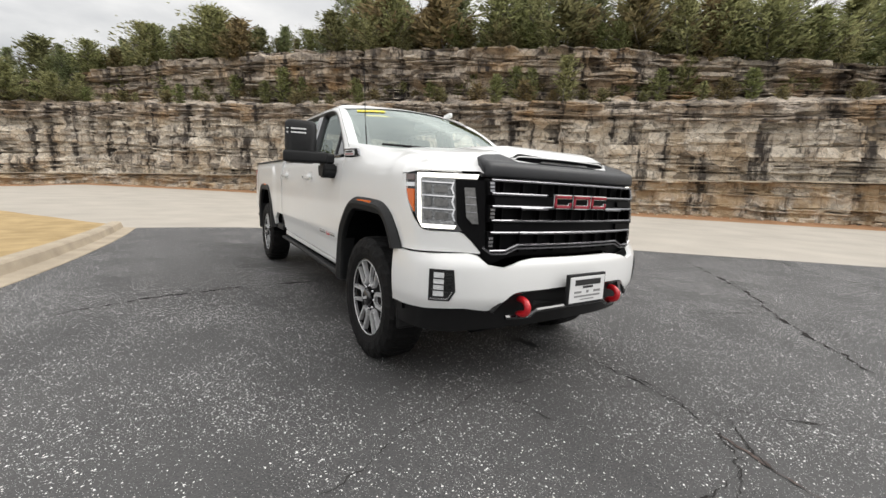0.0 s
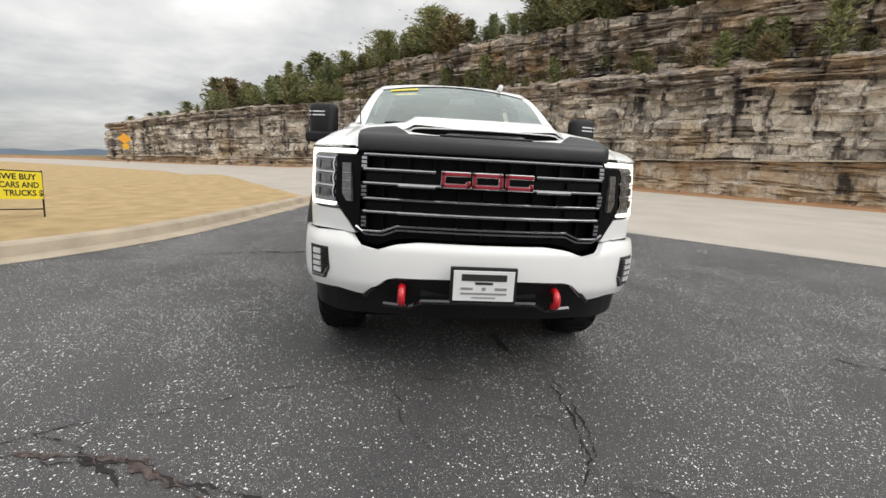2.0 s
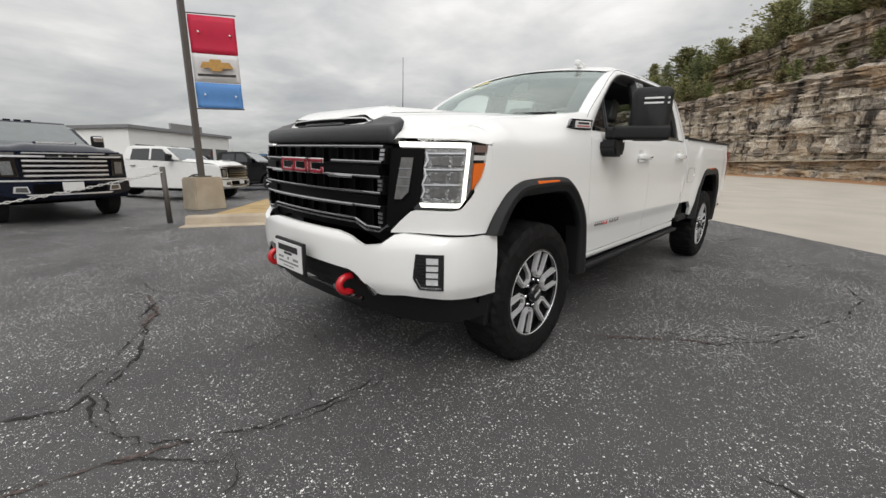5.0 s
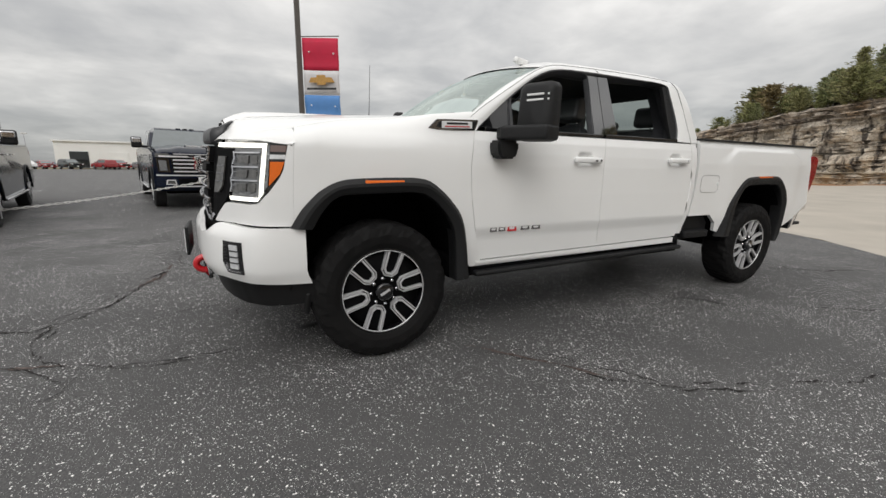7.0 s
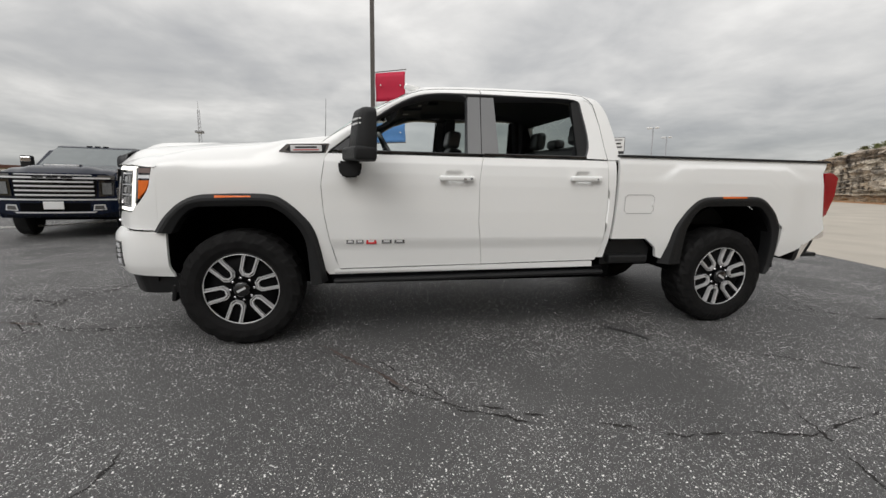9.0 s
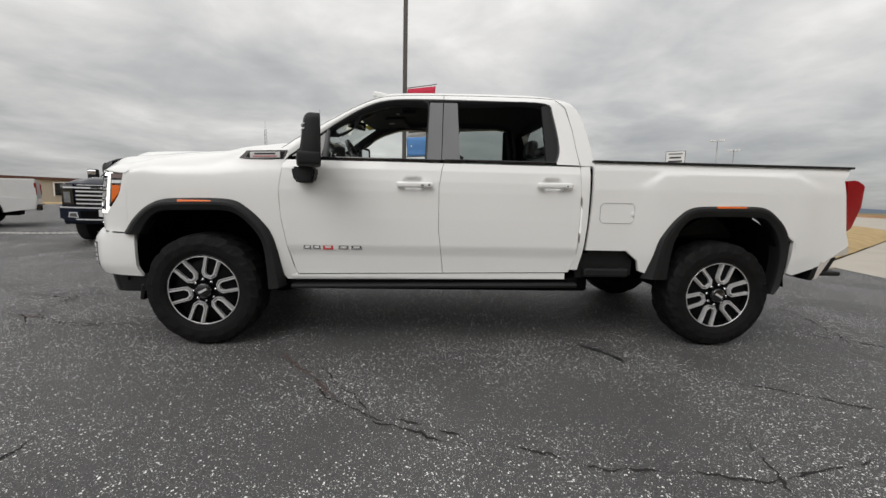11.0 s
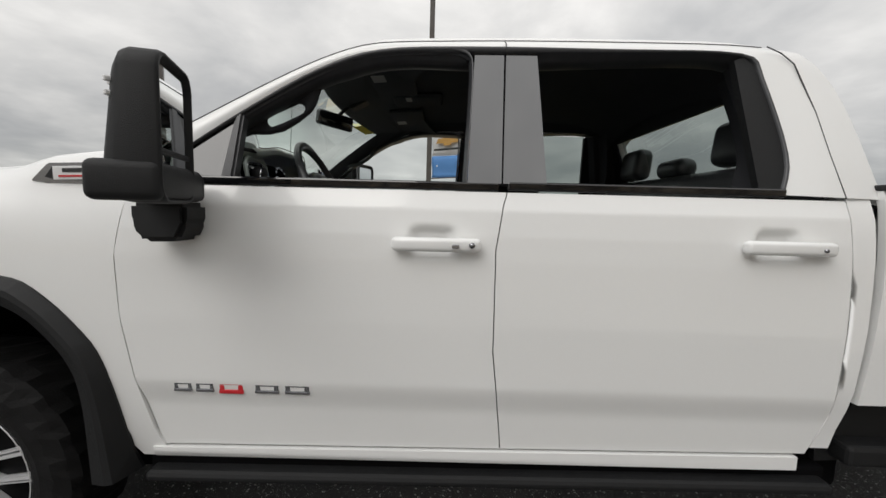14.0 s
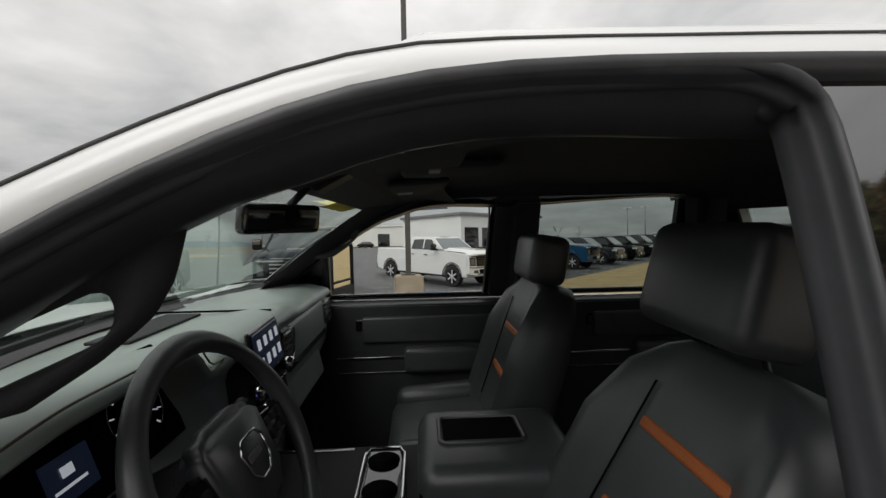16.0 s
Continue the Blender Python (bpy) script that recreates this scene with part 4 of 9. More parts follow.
for sgn in (1, -1):
    # running board, bed step and the black filler panel
    box("running_board", (0.13, 2.22, 0.036), (sgn * 0.905, 1.76, 0.484), M_PLASTIC, truck, 0.015, rot=(0.7, 0, 0))
    box("sill_cladding", (0.05, 2.25, 0.06), (sgn * 0.89, 1.76, 0.501), M_WELL, truck, 0.01, rot=(0.7, 0, 0))
    bm = bmesh.new()
    add_prism(bm, [(2.915, 0.77), (3.26, 0.77), (3.335, 0.69), (3.33, 0.57), (2.875, 0.545), (2.87, 0.62)], 0.02, Matrix(((0, 0, sgn, sgn * 0.86), (1, 0, 0, 0), (0, 1, 0, 0), (0, 0, 0, 1))))
    part("bed_step_recess", bm, M_PLASTIC, truck)
    box("bed_step", (0.10, 0.36, 0.07), (sgn * 0.90, 3.10, 0.60), M_PLASTIC, truck, 0.015)
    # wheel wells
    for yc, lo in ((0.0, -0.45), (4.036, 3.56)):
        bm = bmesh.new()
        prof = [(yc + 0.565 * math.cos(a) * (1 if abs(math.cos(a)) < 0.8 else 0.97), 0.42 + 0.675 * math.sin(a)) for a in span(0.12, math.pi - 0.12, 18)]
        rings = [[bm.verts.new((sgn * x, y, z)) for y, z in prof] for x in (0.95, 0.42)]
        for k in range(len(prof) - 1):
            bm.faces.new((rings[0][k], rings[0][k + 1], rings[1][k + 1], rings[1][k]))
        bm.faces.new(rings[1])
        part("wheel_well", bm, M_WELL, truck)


def flare(name, outer, inner, yc):
    """Moulded arch flare: a broad outer lip, a flat face and a returned inner edge."""
    for sgn in (1, -1):
        n = len(outer)
        vs, fs = [], []
        for i in range(n):
            (yo, zo), (yi, zi) = outer[i], inner[i]
            xs = (interp(zo, SECTION) if yc < 2 else interp(zo, BED_SECTION)) - 0.004
            mid = 0.3
            ym, zm = yo + (yi - yo) * mid, zo + (zi - zo) * mid
            for x, y, z in ((xs, yo, zo), (xs + 0.012, yo, zo), (1.0, ym, zm), (1.002, yo + (yi - yo) * 0.5, zo + (zi - zo) * 0.5), (0.985, yo + (yi - yo) * 0.95, zo + (zi - zo) * 0.95), (0.97, yi, zi), (0.88, yi, zi)):
                vs.append((sgn * x, y, z))
        for i in range(n - 1):
            for j in range(6):
                f = (i * 7 + j, i * 7 + j + 1, (i + 1) * 7 + j + 1, (i + 1) * 7 + j)
                fs.append(f if sgn > 0 else f[::-1])
        mesh_ob(name, vs, fs, M_PLASTIC, truck, label="dark grey grained plastic arch flare")


def dense(pts, k=3):
    """Cut every length of a line in k, with the corners eased."""
    out = []
    for a, b in zip(pts, pts[1:]):
        out += [tuple(p + (q - p) * i / k for p, q in zip(a, b)) for i in range(k)]
    out.append(pts[-1])
    return [out[0]] + [tuple((a[i] + 2 * b[i] + c[i]) / 4 for i in range(len(b))) for a, b, c in zip(out, out[1:], out[2:])] + [out[-1]]


def spline(pts, k):
    """A smooth line through all the points, k steps between each two."""
    ext = [tuple(2 * a - b for a, b in zip(pts[0], pts[1]))] + list(pts) + [tuple(2 * a - b for a, b in zip(pts[-1], pts[-2]))]
    out = []
    for i in range(1, len(ext) - 2):
        for j in range(k):
            t = j / k
            out.append(tuple(0.5 * (2 * b + (c - a) * t + (2 * a - 5 * b + 4 * c - d) * t * t + (3 * b - 3 * c + d - a) * t ** 3) for a, b, c, d in zip(*ext[i - 1:i + 3])))
    out.append(pts[-1])
    return [out[0]] + [tuple((a[i] + 2 * b[i] + c[i]) / 4 for i in range(len(b))) for a, b, c in zip(out, out[1:], out[2:])] + [out[-1]]


flare("arch_flare", dense([(-0.530, 0.855), (-0.472, 0.950), (-0.38, 1.045), (-0.30, 1.092), (-0.22, 1.116), (0.0, 1.124), (0.19, 1.125), (0.29, 1.108), (0.40, 1.025), (0.50, 0.915), (0.54, 0.83), (0.57, 0.70), (0.61, 0.47)]),
      dense([(-0.415, 0.845), (-0.365, 0.93), (-0.315, 0.99), (-0.262, 1.024), (-0.20, 1.030), (0.0, 1.034), (0.16, 1.038), (0.24, 1.030), (0.32, 0.985), (0.41, 0.89), (0.455, 0.81), (0.475, 0.70), (0.487, 0.45)]), 0)
flare("arch_flare", dense([(3.39, 0.56), (3.435, 0.74), (3.468, 0.885), (3.565, 1.028), (3.66, 1.115), (3.745, 1.150), (4.02, 1.158), (4.28, 1.160), (4.375, 1.122), (4.50, 1.01), (4.562, 0.89), (4.555, 0.69), (4.52, 0.50), (4.475, 0.455)]),
      dense([(3.585, 0.56), (3.592, 0.72), (3.612, 0.86), (3.66, 0.965), (3.715, 1.028), (3.785, 1.055), (4.02, 1.060), (4.28, 1.062), (4.345, 1.035), (4.42, 0.955), (4.475, 0.84), (4.488, 0.69), (4.465, 0.52), (4.445, 0.447)]), 4)
for sgn in (1, -1):
    for yc, z in ((-0.006, 1.097), (4.035, 1.130)):
        box("side_marker", (0.012, 0.235 if yc < 1 else 0.24, 0.026), (sgn * 0.992, yc, z), M_AMBER, truck, 0.004, rot=(0, sgn * -14, 0), label="amber side marker lamp")

# ---- wheels ----
def build_wheel():
    """Wheel about the x axis, outer face towards +x."""
    root = empty("wheel")
    root.parent = truck
    R, n = 0.43, 72
    prof = [(-0.12, 0.275), (-0.135, 0.30), (-0.14, 0.36), (-0.128, 0.405), (-0.105, 0.425), (-0.05, R), (0.05, R), (0.105, 0.425), (0.128, 0.405), (0.14, 0.36), (0.138, 0.31), (0.125, 0.277), (0.11, 0.270)]
    vs, fs = [], []
    for k in range(n):
        a = 2 * math.pi * k / n
        for j, (x, r) in enumerate(prof):
            dr = 0
            if 3 <= j <= 9:
                dr = -0.011 if (k + (j % 2) * 2) % 4 == 0 else 0.0
            if j in (3, 9, 2, 10):
                dr *= 0.8
            vs.append((x + (0.004 if j in (2, 9) and k % 4 < 2 else 0), (r + dr) * math.cos(a), (r + dr) * math.sin(a)))
    m = len(prof)
    for k in range(n):
        for j in range(m - 1):
            fs.append((k * m + j, ((k + 1) % n) * m + j, ((k + 1) % n) * m + j + 1, k * m + j + 1))
    mesh_ob("tyre", vs, fs, M_RUBBER, root, label="black all-terrain tyre with blocky shoulders")

    def ring(name, prof, material, label="", seg=56):
        vs, fs = [], []
        for k in range(seg):
            a = 2 * math.pi * k / seg
            vs.extend((x, r * math.cos(a), r * math.sin(a)) for x, r in prof)
        m = len(prof)
        for k in range(seg):
            for j in range(m - 1):
                fs.append((k * m + j, ((k + 1) % seg) * m + j, ((k + 1) % seg) * m + j + 1, k * m + j + 1))
        return mesh_ob(name, vs, fs, material, root, smooth=True, label=label)
    ring("rim", [(-0.05, 0.255), (0.09, 0.258), (0.118, 0.264), (0.122, 0.27), (0.115, 0.278), (0.10, 0.28)], M_BLACKGLOSS)
    ring("rim_lip", [(0.117, 0.2570), (0.1200, 0.258), (0.1208, 0.261), (0.119, 0.2622)], M_MACHINED, "thin machined rim edge")
    ring("wheel_disc", [(0.05, 0.258), (0.075, 0.23), (0.085, 0.15), (0.088, 0.10), (0.082, 0.06), (0.082, 0.0)], M_DEEP)
    for s in range(6):
        turn = Matrix.Rotation(2 * math.pi * (s + 0.25) / 6, 4, "X")

        def u_band(name, outer_w, inner_w, r_hub, r_hub_in, x, thick, material, label=""):
            o = [(-outer_w, 0.252), (-outer_w * 0.86, r_hub + 0.028), (-outer_w * 0.42, r_hub), (outer_w * 0.42, r_hub), (outer_w * 0.86, r_hub + 0.028), (outer_w, 0.252)]
            i = [(-inner_w, 0.252), (-inner_w * 0.84, r_hub_in + 0.024), (-inner_w * 0.42, r_hub_in), (inner_w * 0.42, r_hub_in), (inner_w * 0.84, r_hub_in + 0.024), (inner_w, 0.252)]
            bm = bmesh.new()
            lo = [[bm.verts.new(turn @ Vector((x, a, b))) for a, b in c] for c in (o, i)]
            hi = [[bm.verts.new(turn @ Vector((x + thick * (1 if b < 0.2 else 1.25), a, b))) for a, b in c] for c in (o, i)]
            for k in range(5):
                bm.faces.new((hi[0][k], hi[0][k + 1], hi[1][k + 1], hi[1][k]))
                bm.faces.new((lo[0][k], lo[0][k + 1], hi[0][k + 1], hi[0][k]))
                bm.faces.new((hi[1][k], hi[1][k + 1], lo[1][k + 1], lo[1][k]))
            part(name, bm, material, root, label)
        u_band("spoke_edge", 0.0600, 0.0548, 0.096, 0.1012, 0.084, 0.022, M_MACHINED)
        u_band("spoke", 0.0480, 0.0375, 0.1085, 0.119, 0.084, 0.026, M_MACHINED, "machined U-shaped spoke")
        u_band("spoke_pocket", 0.0335, 0.0, 0.123, 0.16, 0.080, 0.010, M_DEEP)
    for k in range(8):
        a = 2 * math.pi * (k + 0.5) / 8
        tube("lug_nut", [(0.08, 0.082 * math.cos(a), 0.082 * math.sin(a)), (0.108, 0.082 * math.cos(a), 0.082 * math.sin(a))], 0.010, M_CHROME, root, 6)
    tube("hub_cap", [(0.07, 0, 0), (0.125, 0, 0), (0.132, 0, 0)], [0.058, 0.056, 0.045], M_BLACKGLOSS, root, 20)
    box("hub_mark", (0.002, 0.066, 0.016), (0.133, 0, 0), M_MACHINED, root, 0)
    return root


wheel = build_wheel()
wheel.matrix_basis = pose(0.835, 0, 0.428, 28, 0, 0)
copy_thing(wheel, pose(0.835, 4.036, 0.428, -30, 0, 0)).parent = truck
copy_thing(wheel, pose(-0.835, 0, 0.428, 20, 0, 180)).parent = truck
copy_thing(wheel, pose(-0.835, 4.036, 0.428, 70, 0, 180)).parent = truck

# ---- hood ----
HOOD_MID = [(-0.95, 1.338), (-0.90, 1.353), (-0.84, 1.364), (-0.78, 1.394), (-0.7, 1.418), (-0.5, 1.436), (-0.3, 1.455), (0, 1.478), (0.3, 1.494), (0.6, 1.50)]
HOOD_CORNER = [(0.6, -0.882), (0.628, -0.866), (0.683, -0.828), (0.739, -0.789), (0.791, -0.751), (0.837, -0.715), (0.875, -0.683), (0.898, -0.664), (0.918, -0.638), (0.929, -0.608), (0.936, -0.572), (0.941, -0.531), (0.946, -0.494)]


def hood_z(x, y):
    k = smooth01(0.78, 0.60, abs(x))
    base = interp(y, ZT) * (1 - k) + interp(y, HOOD_MID) * k
    return base + 0.012 * max(0, 1 - (x / 0.76) ** 2) + smooth01(0.58, 0.44, abs(x)) * 0.016 * smooth01(-0.88, -0.70, y)


HOOD_CORNER_FINE = dense(HOOD_CORNER, 14)


def hood_front(x):
    return -0.925 + 0.15 * x * x


def hood_edge(x):
    """The hood's leading edge, down to the top of the lamps."""
    return hood_front(x) if abs(x) < 0.60 else interp(abs(x), HOOD_CORNER) - 0.006


def hood_skin(x, y):
    """The hood with its rolled front and side edges."""
    a = abs(x)
    d = min([math.hypot(a - p, y - q) for p, q in HOOD_CORNER_FINE] + [y - hood_edge(a) if a < 0.65 else 9, 0.95 - a])
    r = 0.10 + 0.10 * smooth01(0.5, 0.7, a)
    k = min(1, max(0, d) / r)
    return 1.292 + (max(hood_z(x, y), 1.362) - 1.292) * math.sqrt(1 - (1 - k) ** 2)


def cowl_y(x):
    return 0.36 + 0.30 * (x / 0.8) ** 2


def build_hood():
    vs, fs = [], []
    halves = [([-0.764] + span(-0.742, 0.742, 40) + [0.764], 30, cowl_y)] + [(span(sgn * 0.742, sgn * 0.946, 36), 16, lambda x: -0.476) for sgn in (1, -1)]
    for xs, ny, stop in halves:
        k0 = len(vs)
        for x in xs:
            a, b = hood_edge(x), stop(x)
            for j in range(ny + 1):
                y = a + (b - a) * (j / ny) ** 1.4
                vs.append((x, y, hood_skin(x, y) + (-0.014 if abs(x) == 0.764 else 0.002 if abs(x) < 0.743 else 0.002 - 0.013 * smooth01(-0.66, -0.49, y))))
        for i in range(len(xs) - 1):
            for j in range(ny):
                k = k0 + i * (ny + 1) + j
                f = (k, k + ny + 1, k + ny + 2, k + 1)
                fs.append(f if xs[-1] > xs[0] else f[::-1])
    hood = mesh_ob("hood", vs, fs, M_WHITE, truck, smooth=True)
    # satin panel: a bluff leading edge that turns over onto the hood
    vs, fs, nx, ny = [], [], 36, 5
    for i in range(nx + 1):
        x = -0.648 + 1.296 * i / nx
        a = hood_front(x)
        depth = 0.060 + 0.065 * smooth01(0.40, 0.46, abs(x)) + 0.018 * smooth01(0.24, 0.20, abs(x)) - 0.055 * smooth01(0.56, 0.648, abs(x))
        top = hood_z(x, a + 0.03)
        sec = [(0.03, 1.283), (-0.006, 1.287), (-0.012, 1.30), (-0.010, 1.30 + 0.6 * (top - 1.30)), (-0.002, 1.30 + 0.9 * (top - 1.30)), (0.014, top + 0.004)]
        vs += [(x, a + o, z) for o, z in sec]
        for j in range(1, ny + 1):
            y = a + 0.014 + (depth - 0.014) * j / ny
            vs.append((x, y, hood_z(x, y) + 0.006))
        vs.append((x, a + depth, hood_z(x, a + depth) - 0.004))
    m = len(sec) + ny + 1
    for i in range(nx):
        for j in range(m - 1):
            k = i * m + j
            fs.append((k, k + m, k + m + 1, k + 1))
    fs += [tuple(range(m)), tuple(nx * m + j for j in range(m - 1, -1, -1))]
    mesh_ob("hood_panel", vs, fs, M_SATIN, truck, smooth=True, label="satin black panel over the hood's leading edge")
    # scoop: a raised lid over a dark mouth
    vs, fs, nx, ny = [], [], 30, 14
    for i in range(nx + 1):
        x = -0.43 + 0.86 * i / nx
        e = smooth01(0.43, 0.36, abs(x))
        for j in range(ny + 1):
            y = -0.835 + 0.03 * (x / 0.4) ** 2 + 0.85 * (j / ny)
            vs.append((x, y, hood_z(x, y) + 0.004 + 0.034 * e * (1 - smooth01(0.1, 1.0, j / ny))))
    for i in range(nx):
        for j in range(ny):
            k = i * (ny + 1) + j
            fs.append((k, k + ny + 1, k + ny + 2, k + 1))
    scoop = mesh_ob("hood_scoop", vs, fs, M_WHITE, truck, smooth=True, label="white raised air intake on the hood")
    # a near-black sheet closes the mouth and paints in the shade inside
    bm = bmesh.new()
    xs = span(-0.385, 0.385, 24)
    lo = [bm.verts.new((x, -0.843 + 0.03 * (x / 0.4) ** 2, hood_z(x, -0.835) + 0.004 + (0.012 if abs(x) < 0.22 else 0))) for x in xs]
    hi = [bm.verts.new((x, -0.837 + 0.03 * (x / 0.4) ** 2, hood_z(x, -0.835) + 0.032 * smooth01(0.43, 0.37, abs(x)) + 0.002)) for x in xs]
    for k in range(len(xs) - 1):
        bm.faces.new((lo[k], lo[k + 1], hi[k + 1], hi[k]))
    part("scoop_mouth", bm, M_WELL, truck, "near-black sheet painting the shade in the intake's mouth")
    tube("scoop_rim", [(x, -0.839 + 0.03 * (x / 0.4) ** 2, hood_z(x, -0.835) + 0.004 + 0.032 * smooth01(0.43, 0.36, abs(x))) for x in span(-0.43, 0.43, 30)], 0.004, M_WHITE, truck, 8)
    bm = bmesh.new()
    for a, b in ((-0.40, -0.24), (-0.24, 0.24), (0.24, 0.40)):
        z = -0.002 if b - a < 0.3 else 0.010
        add_box(bm, (b - a, 0.03, 0.008), pose((a + b) / 2, -0.857 + 0.03 * (((a + b) / 2) / 0.4) ** 2, hood_z(0.3, -0.855) + z), 0.004)
    part("scoop_lip", bm, M_SATIN, truck)


build_hood()
# cowl under the windscreen and the wipers
bm = bmesh.new()
xs = span(-0.80, 0.80, 24)
a = [bm.verts.new((x, cowl_y(x) - 0.005, interp(cowl_y(x), ZT) - 0.012)) for x in xs]
b = [bm.verts.new((x, cowl_y(x) + 0.16, 1.515 - 0.02 * (x / 0.8) ** 2)) for x in xs]
for k in range(len(xs) - 1):
    bm.faces.new((a[k], a[k + 1], b[k + 1], b[k]))
part("cowl", bm, M_PLASTIC, truck)

# ---- nose: grille, lamps, bumper ----
def nose_y(x, z):
    """The front plane of the grille."""
    return -0.945 + 0.15 * x * x + 0.30 * max(0, z - 1.12) ** 1.4


def nose_plate(name, outline, depth, proud, material, label="", parent=None, surf=nose_y):
    """A flat outline in x, z laid on the curved nose, cut fine enough to bend with it."""
    bm = bmesh.new()
    vs = [bm.verts.new((x, 0, z)) for x, z in outline]
    f = bm.faces.new(vs)
    for cut in span(min(x for x, z in outline), max(x for x, z in outline), 16)[1:-1]:
        bmesh.ops.bisect_plane(bm, geom=bm.verts[:] + bm.edges[:] + bm.faces[:], plane_co=(cut, 0, 0), plane_no=(1, 0, 0))
    r = bmesh.ops.extrude_face_region(bm, geom=bm.faces[:])
    back = {v for v in r["geom"] if isinstance(v, bmesh.types.BMVert)}
    for v in bm.verts:
        v.co.y = surf(v.co.x, v.co.z) - proud + (depth if v in back else 0)
    return part(name, bm, material, parent or truck, label)


SURROUND = [(-0.66, 1.29), (0.66, 1.29), (0.70, 1.20), (0.735, 0.985), (0.70, 0.885), (0.665, 0.83), (0.55, 0.80), (0.46, 0.835), (0.38, 0.845), (0, 0.842), (-0.38, 0.845), (-0.46, 0.835), (-0.55, 0.80), (-0.665, 0.83), (-0.70, 0.885), (-0.735, 0.985), (-0.70, 1.20)]
nose_plate("grille_surround", SURROUND, 0.05, -0.045, M_DEEP, "gloss black grille surround")
# vertical fins deep in the grille
for k in range(9):
    x = -0.52 + 1.04 * k / 8
    box("grille_fin", (0.012, 0.03, 0.40), (x, nose_y(x, 1.05) + 0.035, 1.07), M_DEEP, truck, 0)


def bar_line(pts, r, material, name, label="", proud=0.02):
    """A bright bar that follows the nose."""
    fine = []
    for a, b in zip(pts, pts[1:]):
        n = max(1, int(abs(b[0] - a[0]) / 0.06))
        fine += [(a[0] + (b[0] - a[0]) * i / n, a[1] + (b[1] - a[1]) * i / n) for i in range(n)]
    fine.append(pts[-1])
    return tube(name, [(x, nose_y(x, z) - proud, z) for x, z in fine], r, material, truck, 6, label, smooth=False)


for top, bot, low in ((1.268, 1.196, 0), (1.128, 1.052, 0), (0.985, 0.905, 1)):
    bar_line([(-0.615, top), (0.615, top)], 0.0075, M_DKCHROME, "grille_bar", "dark chrome grille bar")
    if low:
        bar_line([(-0.615, bot - 0.02), (-0.52, bot - 0.02), (-0.44, bot + 0.012), (0.44, bot + 0.012), (0.52, bot - 0.02), (0.615, bot - 0.02)], 0.0065, M_DKCHROME, "grille_bar")
    elif top > 1.2:
        bar_line([(-0.615, bot), (-0.255, bot)], 0.008, M_DKCHROME, "grille_bar")
        bar_line([(0.255, bot), (0.615, bot)], 0.008, M_DKCHROME, "grille_bar")
    else:
        bar_line([(-0.615, bot), (0.615, bot)], 0.007, M_DKCHROME, "grille_bar")
    for sgn in (1, -1):
        zm = (top + bot - 0.02 * low) / 2
        nose_plate("grille_end_cap", [(sgn * 0.632, bot - 0.025 * low - 0.006), (sgn * 0.632, top + 0.006), (sgn * 0.595, top + 0.006), (sgn * 0.595, bot - 0.025 * low - 0.006)][::sgn], 0.03, 0.016, M_DEEP)
        for k in (-1, 0, 1):
            nose_plate("grille_rib", [(sgn * 0.626, zm + k * 0.020 - 0.007), (sgn * 0.626, zm + k * 0.020 + 0.007), (sgn * 0.600, zm + k * 0.020 + 0.007), (sgn * 0.600, zm + k * 0.020 - 0.007)][::sgn], 0.02, 0.024, M_DKCHROME)
for z, half, th in ((1.162, 0.60, 0.026), (1.018, 0.60, 0.030)):
    nose_plate("grille_slat", [(-half, z - th), (half, z - th), (half, z + th), (-half, z + th)], 0.03, 0.006, M_DEEP)
    for x0, x1 in ((-0.60, -0.42), (0.42, 0.60)):
        nose_plate("slat_step", [(x0, z - 0.022), (x1, z - 0.022), (x1, z + 0.014), (x0, z + 0.014)], 0.02, 0.022, M_DEEP)
bar_line([(-0.44, 1.122), (-0.255, 1.122)], 0.009, M_DKCHROME, "grille_bar", proud=0.03)
bar_line([(0.255, 1.122), (0.44, 1.122)], 0.009, M_DKCHROME, "grille_bar", proud=0.03)
bar_line([(-0.44, 0.985), (0.44, 0.985)], 0.009, M_DKCHROME, "grille_bar", "dark chrome grille bar", proud=0.03)
bar_line([(-0.655, 0.905), (-0.60, 0.868), (-0.51, 0.868), (-0.44, 0.898), (0.44, 0.898), (0.51, 0.868), (0.60, 0.868), (0.655, 0.905)], 0.009, M_DKCHROME, "grille_bar", proud=0.012)
# brand badge: three plain hollow red blocks edged in chrome
def badge_block(x0, half_w, hole):
    H, T = 0.037, 0.017
    for name, material, grow, proud in (("badge_edge", M_CHROME, 0.004, 0.034), ("badge_block", M_REDLOGO, 0.0, 0.040)):
        bm = bmesh.new()
        w, h, t = half_w + grow, H + grow, T + 2 * grow
        bars = [((-w, -h), (w, -h + t)), ((-w, h - t), (w, h)), ((-w, -h), (-w + t, h)), ((w - t, -h), (w, h))]
        if hole:
            bars = bars[:3] + [((w - t, -h), (w, -h * 0.1))]
        for (xa, za), (xb, zb) in bars:
            add_box(bm, (xb - xa, 0.012, zb - za), pose(x0 + (xa + xb) / 2, nose_y(x0, 1.15) - proud - 0.008, 1.166 + (za + zb) / 2), 0.003, 1)
        part(name, bm, material, truck, "deep red badge block" if grow == 0 else "chrome edging of the badge")


badge_block(-0.158, 0.070, True)
badge_block(0.0, 0.074, False)
badge_block(0.160, 0.070, True)


